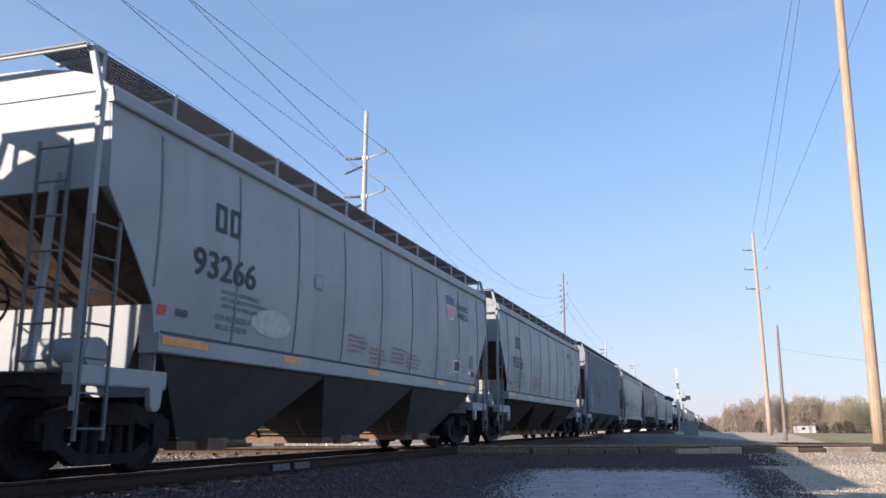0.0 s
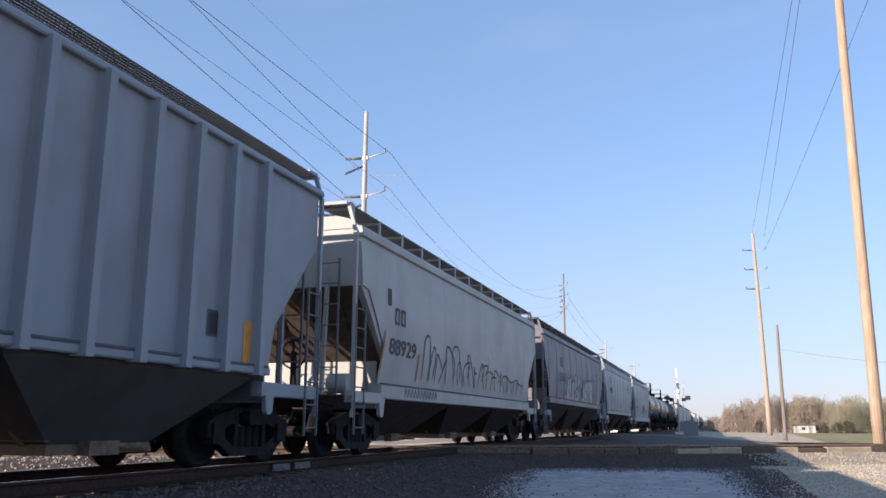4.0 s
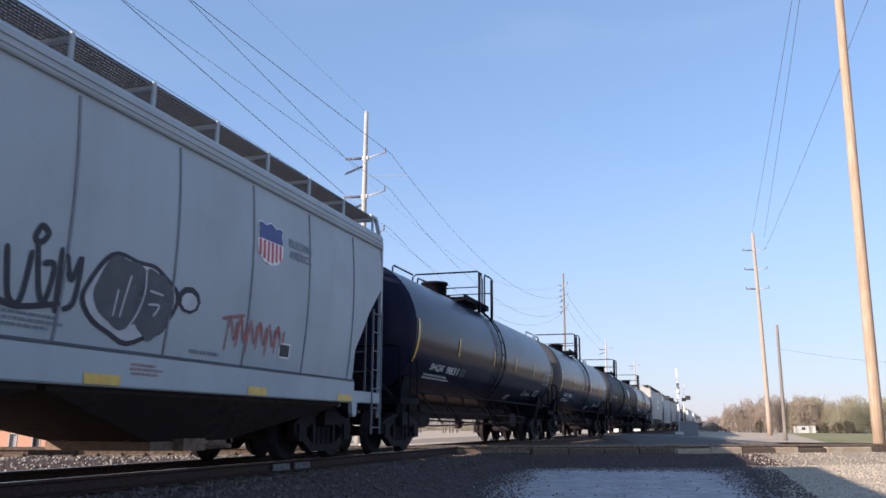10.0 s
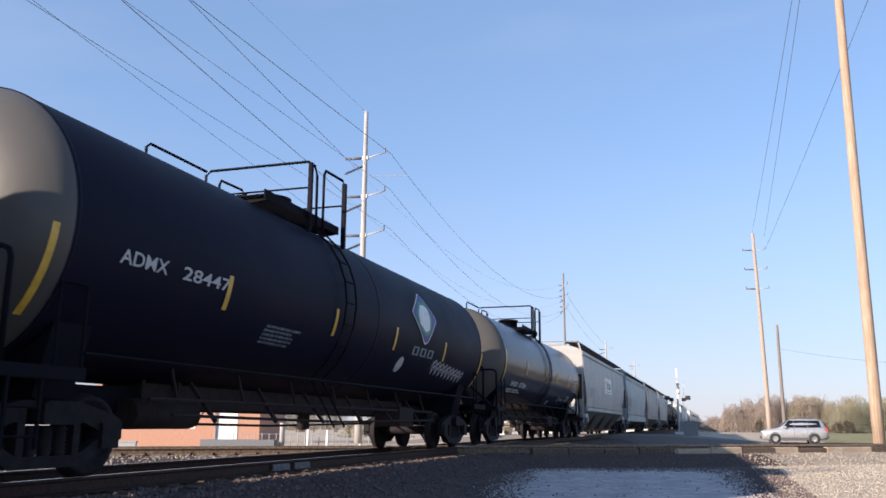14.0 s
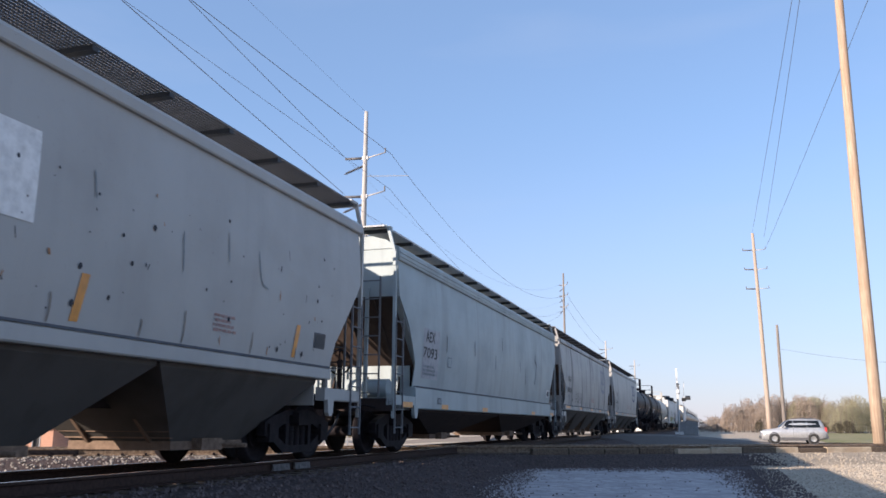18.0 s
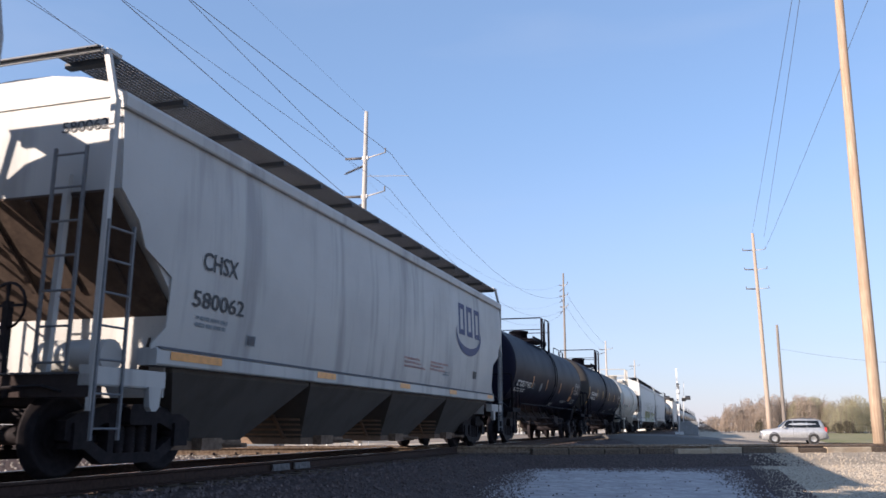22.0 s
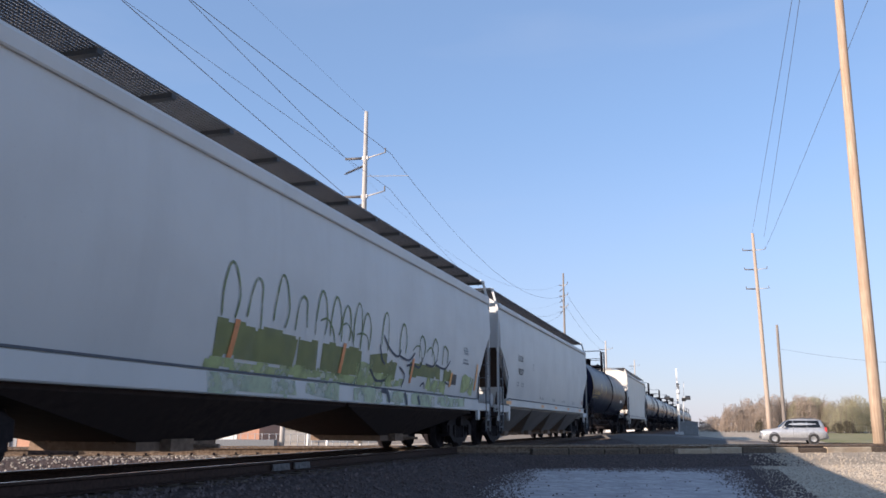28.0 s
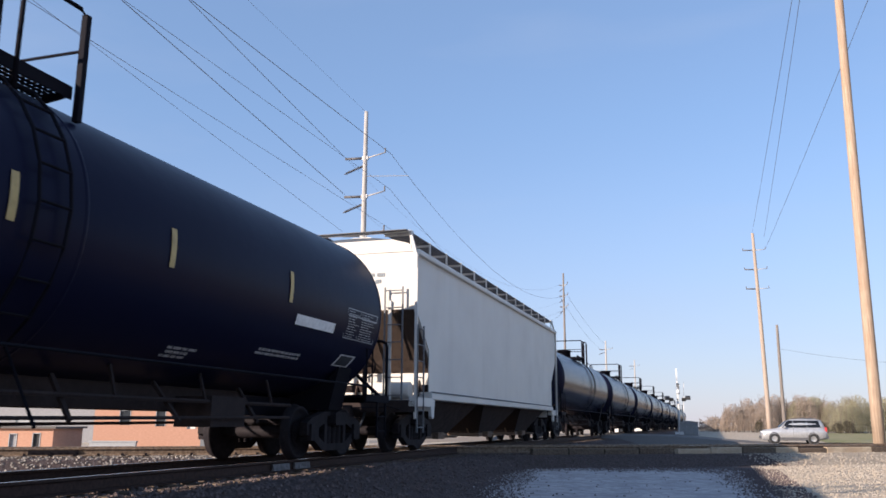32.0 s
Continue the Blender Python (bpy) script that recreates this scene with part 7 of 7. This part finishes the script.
for n_y, f_y, num, paint, lab in ((248.88, 266.69, "580528", GREY_CHS, "grey covered hopper car with dark vertical dirt streaks"), (268.23, 286.03, "580062", GREY_CHS_CLEAN, "pale grey covered hopper car with dirt streaks and a blue emblem")):
    c = hopper(n_y, f_y, paint, lab, bay_paint="grimy", bays=4, notch=NOTCH_D, sill=(1.26, 1.46), bulge=0.10, seams=False, board="strap", rise=0.50)
    at, sl = side_of(c, 0.10), sill_of(c)
    text(c, at, "marking", "CHSX", 1.8, 2.62, 2.50, 2.74, LETTER)
    text(c, at, "number", num, 1.66, 2.85, 2.02, 2.23, LETTER)
    bars(c, at, 1.75, 2.6, 1.75, 1.92, 2, FADED_TEXT, 75)
    framed(c, at, 3.0, 3.25, 1.65, 1.8, FADED_TEXT, SPRAY_GREY)
    emblem = NAVY_DECAL if num == "580062" else GHOST
    vs = []
    for k in range(17):  # a crescent, thickest at its foot
        g, q = math.radians(165 + 210 * k / 16), 0.02 + 0.13 * math.sin(math.pi * k / 16)
        vs += [at(14.0 + (1.12 + d) * math.cos(g), 2.93 + (0.42 + d) * math.sin(g), 0.010) for d in (q, -q / 3)]
    part("emblem", Form().add(vs, [(2 * k, 2 * k + 2, 2 * k + 3, 2 * k + 1) for k in range(16)]), emblem, c)
    marks(c, at, 3, 13.02, 15.2, 2.86, 3.66, emblem)
    if num == "580062":
        bars(c, at, 10.9, 12.3, 1.78, 2.02, 3, PINK, 78)
    bars(c, at, 9.2, 10.6, 1.75, 2.0, 3, PINK, 76)
    framed(c, at, 14.5, 14.85, 1.8, 2.0, SPRAY_GREY, LETTER)
    bars(c, at, 11.9, 12.5, 1.72, 1.85, 2, FADED_TEXT, 77)
    text(c, end_of(c, 0.18), "number", num, 0.72, 1.36, 3.84, 3.97, LETTER)
    reflectors(c, sl, ((1.3, 2.4), (5.2, 5.9), (9.0, 9.6), (12.4, 13.0), (16.0, 16.6)), 1.33, 1.43, AMBER)
    if num == "580528":
        strokes(c, at, "graffiti", [[(3.9 + 0.45 * i, 1.72), (4.0 + 0.45 * i, 2.1 - 0.05 * (i % 2)), (4.2 + 0.45 * i, 1.95), (4.12 + 0.45 * i, 1.65), (4.35 + 0.45 * i, 1.75)] for i in range(5)], 0.035, SPRAY_GREY, label="thin dark spray-painted scrawl")
    if num == "580062":
        c15 = c

t16 = tank_car(287.75, 303.55, BLACK_DULL, "dull black tank car with amber side markers", 1.46, 2.56, platform_y=-1.45)
s16 = shell_of(t16, 1.46, 2.56)
tank_marks(t16, 4, "77432", s16, LETTER_W, AMBER, 1.35, (-26, -18), (3.75, 6.45, 9.45, 12.65), (-25, -8), False, 1.2, 0.55)
blob(t16, s16, "placard", [(12.45, -36), (12.95, -36), (12.95, -27), (12.45, -27)], AMBER)
# pale oval painted in for a bright reflection on the shell
blob(t16, s16, "pale_patch", [(5.4 + 0.2 * math.cos(i * 0.8), -22 + 7 * math.sin(i * 0.8)) for i in range(8)], FADED_TEXT, 0.01)
t17 = tank_car(304.95, 321.35, BLACK_DULL, "black tank car with white lettering on its end", 1.52, 2.58, platform_y=-2.55, lip=-0.12, head_paint=DUSTY_DARK)
sh17 = shell_of(t17, 1.52, 2.58)
tank_marks(t17, 4, "95986", sh17, LETTER_W, YELLOW, 1.55, (-15.5, -8.5), (3.85, 6.25, 9.25, 12.05), (-19, -1.5), False, 1.0, 0.9)
patch(t17, sh17, "reflector", 0.62, 0.73, -37, 0, YELLOW, 0.016)
patch(t17, sh17, "reflector", 15.6, 15.71, -37, 0, YELLOW, 0.016)
hd = head_of(t17, 1.52, 2.58)
marks(t17, hd, 4, -0.55, -0.05, 2.92, 3.06, LETTER_W, 0.02)
text(t17, hd, "number", "95986", 0.05, 0.65, 2.92, 3.06, LETTER_W, 0.02)
bars(t17, hd, -0.55, 0.6, 2.58, 2.86, 3, LETTER_W, 80, 0.02)
bars(t17, hd, -0.5, 0.5, 1.7, 1.9, 2, LETTER_W, 81, 0.02)
t18 = tank_car(322.75, 335.4, WHITE_TANK, "dirty white tank car with black scribbles on its end", 1.50, 2.56, platform_y=-0.6, lip=0.2)
sh18 = shell_of(t18, 1.50, 2.56)
tank_marks(t18, 4, "84389", sh18, LETTER, RED, 1.2, (-25, -17), (5.2,), (-20, -3), False, 1.0, 0.7)
patch(t18, sh18, "reflector", 0.62, 0.72, -37, -2, RED, 0.016)
hd = head_of(t18, 1.50, 2.56)
strokes(t18, hd, "graffiti", [[(-0.9, 3.3), (-0.6, 3.45), (-0.3, 3.3), (0.0, 3.5), (0.2, 3.35), (0.5, 3.5), (0.7, 3.15)], [(-0.7, 3.1), (-0.3, 3.05), (0.1, 3.2), (0.5, 3.3)], [(0.3, 3.2), (0.1, 2.9), (0.35, 2.7), (0.6, 2.95), (0.5, 3.05), (0.4, 2.8), (0.8, 2.45)], [(-0.2, 3.4), (0.0, 3.0), (0.3, 2.4)]], 0.03, SPRAY_BLACK, 0.02, label="black scribbled graffiti")
bars(t18, hd, -0.3, 0.6, 1.5, 2.1, 7, FADED_TEXT, 82, 0.02)

c19 = hopper(336.5, 355.78, WHITE_CAR, "white covered hopper car with yellow-green graffiti", bulge=0.12, bays=2, notch=NOTCH_C, sill=(0.97, 1.28), seams=False, chord=0.2, board="strap", rise=0.50)
at, sl = side_of(c19, 0.12), sill_of(c19)
rnd = random.Random(41)


def wob(k):
    return rnd.uniform(-k, k)


def sprayed(surface, mat, u0, u1, lo, hi, rough=0.1, o=0.006, name="graffiti_patch"):
    """A sprayed field with an uneven rim."""
    n = max(4, int((u1 - u0) / 0.3))
    rim_ = [(u0 + (u1 - u0) * i_ / n + wob(0.05), lo + wob(rough)) for i_ in range(n + 1)] + [(u1 - (u1 - u0) * i_ / n + wob(0.05), hi + wob(rough)) for i_ in range(n + 1)]
    return part(name, filled(surface, rim_, o, 0.04), mat, c19)


for u0, u1, lo, hi in ((5.2, 7.4, 1.45, 1.92), (7.45, 8.15, 1.42, 1.90), (8.32, 9.95, 1.42, 1.90), (10.35, 11.2, 1.55, 1.92), (11.05, 11.75, 1.42, 1.82), (12.5, 14.6, 1.62, 1.90), (14.9, 15.5, 1.60, 1.86)):
    sprayed(at, SPRAY_OLIVE, u0, u1, lo, hi, 0.05)
for u0, u1, lo, hi in ((5.0, 8.3, 1.30, 1.46), (8.2, 10.0, 1.30, 1.45), (9.75, 10.5, 1.30, 1.68), (10.4, 12.2, 1.32, 1.52), (13.7, 15.1, 1.34, 1.60), (16.4, 17.5, 1.40, 1.85)):
    sprayed(at, SPRAY_LIME, u0, u1, lo, hi, 0.05, 0.009, "graffiti_cloud")
for u0, u1 in ((5.0, 7.4), (7.7, 9.0), (9.6, 11.0), (11.2, 12.4), (12.6, 14.2), (14.4, 16.6)):
    sprayed(sl, SPRAY_PALE, u0, u1, 1.01, 1.25, 0.03, 0.009, "graffiti_cloud")
strokes(c19, at, "graffiti", [[(u + wob(0.06), 2.05 + wob(0.1)), (u + 0.02, 2.35), (u + 0.14, h), (u + 0.30, h - 0.06), (u + 0.38 + wob(0.06), 2.3), (u + 0.36, 2.0 + wob(0.1))] for u, h in ((5.2, 2.7), (5.9, 2.6), (6.6, 2.75), (7.3, 2.55), (7.95, 2.72), (8.5, 2.7), (8.95, 2.62), (9.45, 2.72), (9.85, 2.6), (10.8, 2.72), (11.8, 2.62), (13.0, 2.5), (13.9, 2.52), (14.7, 2.42))], 0.045, SPRAY_MOSS, 0.011, label="dark green spray-painted loops")
strokes(c19, at, "graffiti", [[(u, 2.2 + wob(0.06)), (u + 0.25, 2.28 + wob(0.06)), (u + 0.5, 2.16 + wob(0.06)), (u + 0.62, 1.95)] for u in (8.1, 8.9, 9.6, 12.6, 13.5)], 0.035, SPRAY_MOSS, 0.011)
strokes(c19, at, "graffiti", [[(10.9, 2.3), (11.3, 2.05), (11.75, 1.95), (11.9, 2.1)], [(10.75, 2.1), (10.9, 1.85), (11.1, 1.75)], [(11.8, 1.98), (12.4, 1.92), (12.75, 2.1)], [(12.3, 1.8), (12.7, 1.85), (13.1, 1.82), (13.3, 2.05)], [(13.5, 1.92), (14.0, 1.9), (14.3, 2.08)], [(14.2, 1.95), (14.9, 1.9), (15.3, 2.12)], [(10.4, 1.62), (10.75, 1.42), (11.2, 1.45)], [(11.9, 1.75), (12.25, 1.6), (12.15, 1.35)], [(15.0, 1.6), (15.3, 1.55)], [(13.3, 1.42), (13.5, 1.5), (13.6, 1.38)]], 0.05, SPRAY_SLATE, 0.014, label="dark slate spray strokes")
strokes(c19, sl, "graffiti", [[(10.9, 1.24), (11.2, 1.22), (11.35, 1.02)], [(12.2, 1.25), (12.35, 1.0)], [(13.0, 1.2), (13.15, 1.02)]], 0.11, SPRAY_SLATE, 0.014)
ORANGE = plain("reflector_orange", (0.58, 0.19, 0.05), 0.4)
for u in (5.5, 9.0, 12.55):
    patch(c19, at, "reflector", u, u + 0.12, 1.46, 1.98, ORANGE, 0.016, 0.09)
patch(c19, at, "reflector", 15.35, 15.5, 1.5, 1.85, AMBER, 0.016, 0.09)
patch(c19, at, "reflector", 17.6, 17.74, 1.5, 2.2, AMBER, 0.016, 0.1)
framed(c19, at, 15.5, 15.95, 1.56, 1.82, SPRAY_GREY, LETTER)
bars(c19, at, 16.4, 16.9, 2.35, 2.55, 3, FADED_TEXT, 83)
bars(c19, at, 16.4, 17.0, 2.1, 2.25, 2, FADED_TEXT, 84)

c20 = hopper(356.81, 375.27, WHITE_CAR, "clean white covered hopper car with black lettering", bulge=0.10, board="low", rise=0.47, bays=4, sill=(1.16, 1.40), notch=NOTCH_E, seams=False, chord=0.12, bay_paint=painted("paint_grimy_shaded_bay", (0.16, 0.15, 0.145), streak=0.6, grime=0.6))
at, sl = side_of(c20, 0.10), sill_of(c20)
text(c20, at, "marking", "FLOX", 2.55, 3.3, 2.66, 2.86, LETTER)
text(c20, at, "number", "9237", 2.6, 3.37, 2.22, 2.43, LETTER)
bars(c20, at, 2.4, 2.8, 1.8, 1.98, 2, FADED_TEXT, 85)
bars(c20, at, 3.1, 3.5, 1.8, 1.98, 2, FADED_TEXT, 86)
framed(c20, at, 4.9, 5.15, 2.5, 2.72, FADED_TEXT, WHITE_CAR)
for u in (6.4, 8.9, 11.2, 13.8):
    bars(c20, at, u, u + 0.8, 1.52, 1.62, 2, FADED_TEXT, int(u * 10))
framed(c20, at, 16.6, 16.95, 1.55, 1.8, WHITE, SPRAY_RED)
reflectors(c20, sl, ((0.9, 1.6), (6.48, 6.98), (9.24, 9.75), (12.3, 12.8), (15.6, 16.1)), 1.23, 1.33, AMBER)

t21 = tank_car(377.05, 395.5, BLACK_CLEAN, "glossy black tank car with gold lettering", 1.59, 2.67, platform_y=-1.6)
s21 = back(shell_of(t21, 1.59, 2.67), 0.55)
tank_marks(t21, "UTLX", "956863", s21, LETTER_Y, LETTER_Y, 1.9, (-15, -8), (4.7, 6.75, 9.15, 11.6, 14.6), (-9, 8), False, 1.12, 1.38)
patch(t21, s21, "reflector", 1.15, 1.25, -17, 20, LETTER_Y, 0.016)
patch(t21, s21, "plate", 14.9, 16.3, -20, -14, WHITE, 0.012)
c22 = hopper(396.9, 414.3, WARM_WHITE, "clean white covered hopper car with flat sides", bulge=0.0, eave=4.42, sill=(1.15, 1.32), notch=((0.12, 3.10), (1.05, 2.25), (1.05, 1.32)), seams=False, chord=0.1)
bars(c22, end_of(c22, 0.12), 0.2, 0.8, 3.65, 3.95, 2, FADED_TEXT, 87)
y = 415.6
for i in range(9):
    tk = tank_car(y, y + 17.2, BLACK_TANK, "glossy black tank car far along the train")
    y += 18.5


def motions():
    """All that moves: the train with its wheels, and the waiting car."""
    for car, y0, sets in CARS:
        walk(car, [(0.0, pose(TRACK_X, y0, 0)), (32.0, pose(TRACK_X, y0 - SPEED * 32.0, 0))])
        # wheels turn while the car is near enough to see them
        t0, t1 = max(0.0, (y0 - 45.0) / SPEED), min(32.0, (y0 + 12.0) / SPEED)
        if t1 <= t0:
            continue
        n = int((t1 - t0) * 30)
        for w in sets:
            p = w.matrix_basis.translation.copy()
            rows = [(round(t0 * 30) / 30 + i / 30, pose(p.x, p.y, p.z, math.degrees(SPEED * i / 30 / 0.4585))) for i in range(n)]
            rows = [r for r in rows if r[0] < 32.0]
            if not rows:
                continue
            if rows[0][0] > 0.05:
                rows.insert(0, (0.0, rows[0][1]))
            rows.append((32.0, rows[-1][1]))
            walk(w, rows)
    path = [(0.0, 60.0), (3.0, 45.0), (6.0, 30.0), (9.0, 14.4), (10.0, 9.7), (10.5, 7.55), (11.0, 5.65), (11.5, 4.0), (12.0, 2.64), (12.5, 1.53), (13.0, 0.70), (13.5, 0.26), (14.0, 0.04), (14.4, 0.0), (32.0, 0.0)]
    walk(suv, [(t, pose(4.85 + 1.034 * d, 60.3, ROAD_Z)) for t, d in path])
    rows = [(i / 24, float(np.interp(i / 24, [p[0] for p in path], [p[1] for p in path]))) for i in range(346)] + [(32.0, 0.0)]
    for w in SUV_WHEELS:
        p = w.matrix_basis.translation.copy()
        walk(w, [(t, pose(p.x, p.y, p.z, 0, math.degrees(1.034 * d / (0.36 * SUV_K)), 0)) for t, d in rows])


motions()
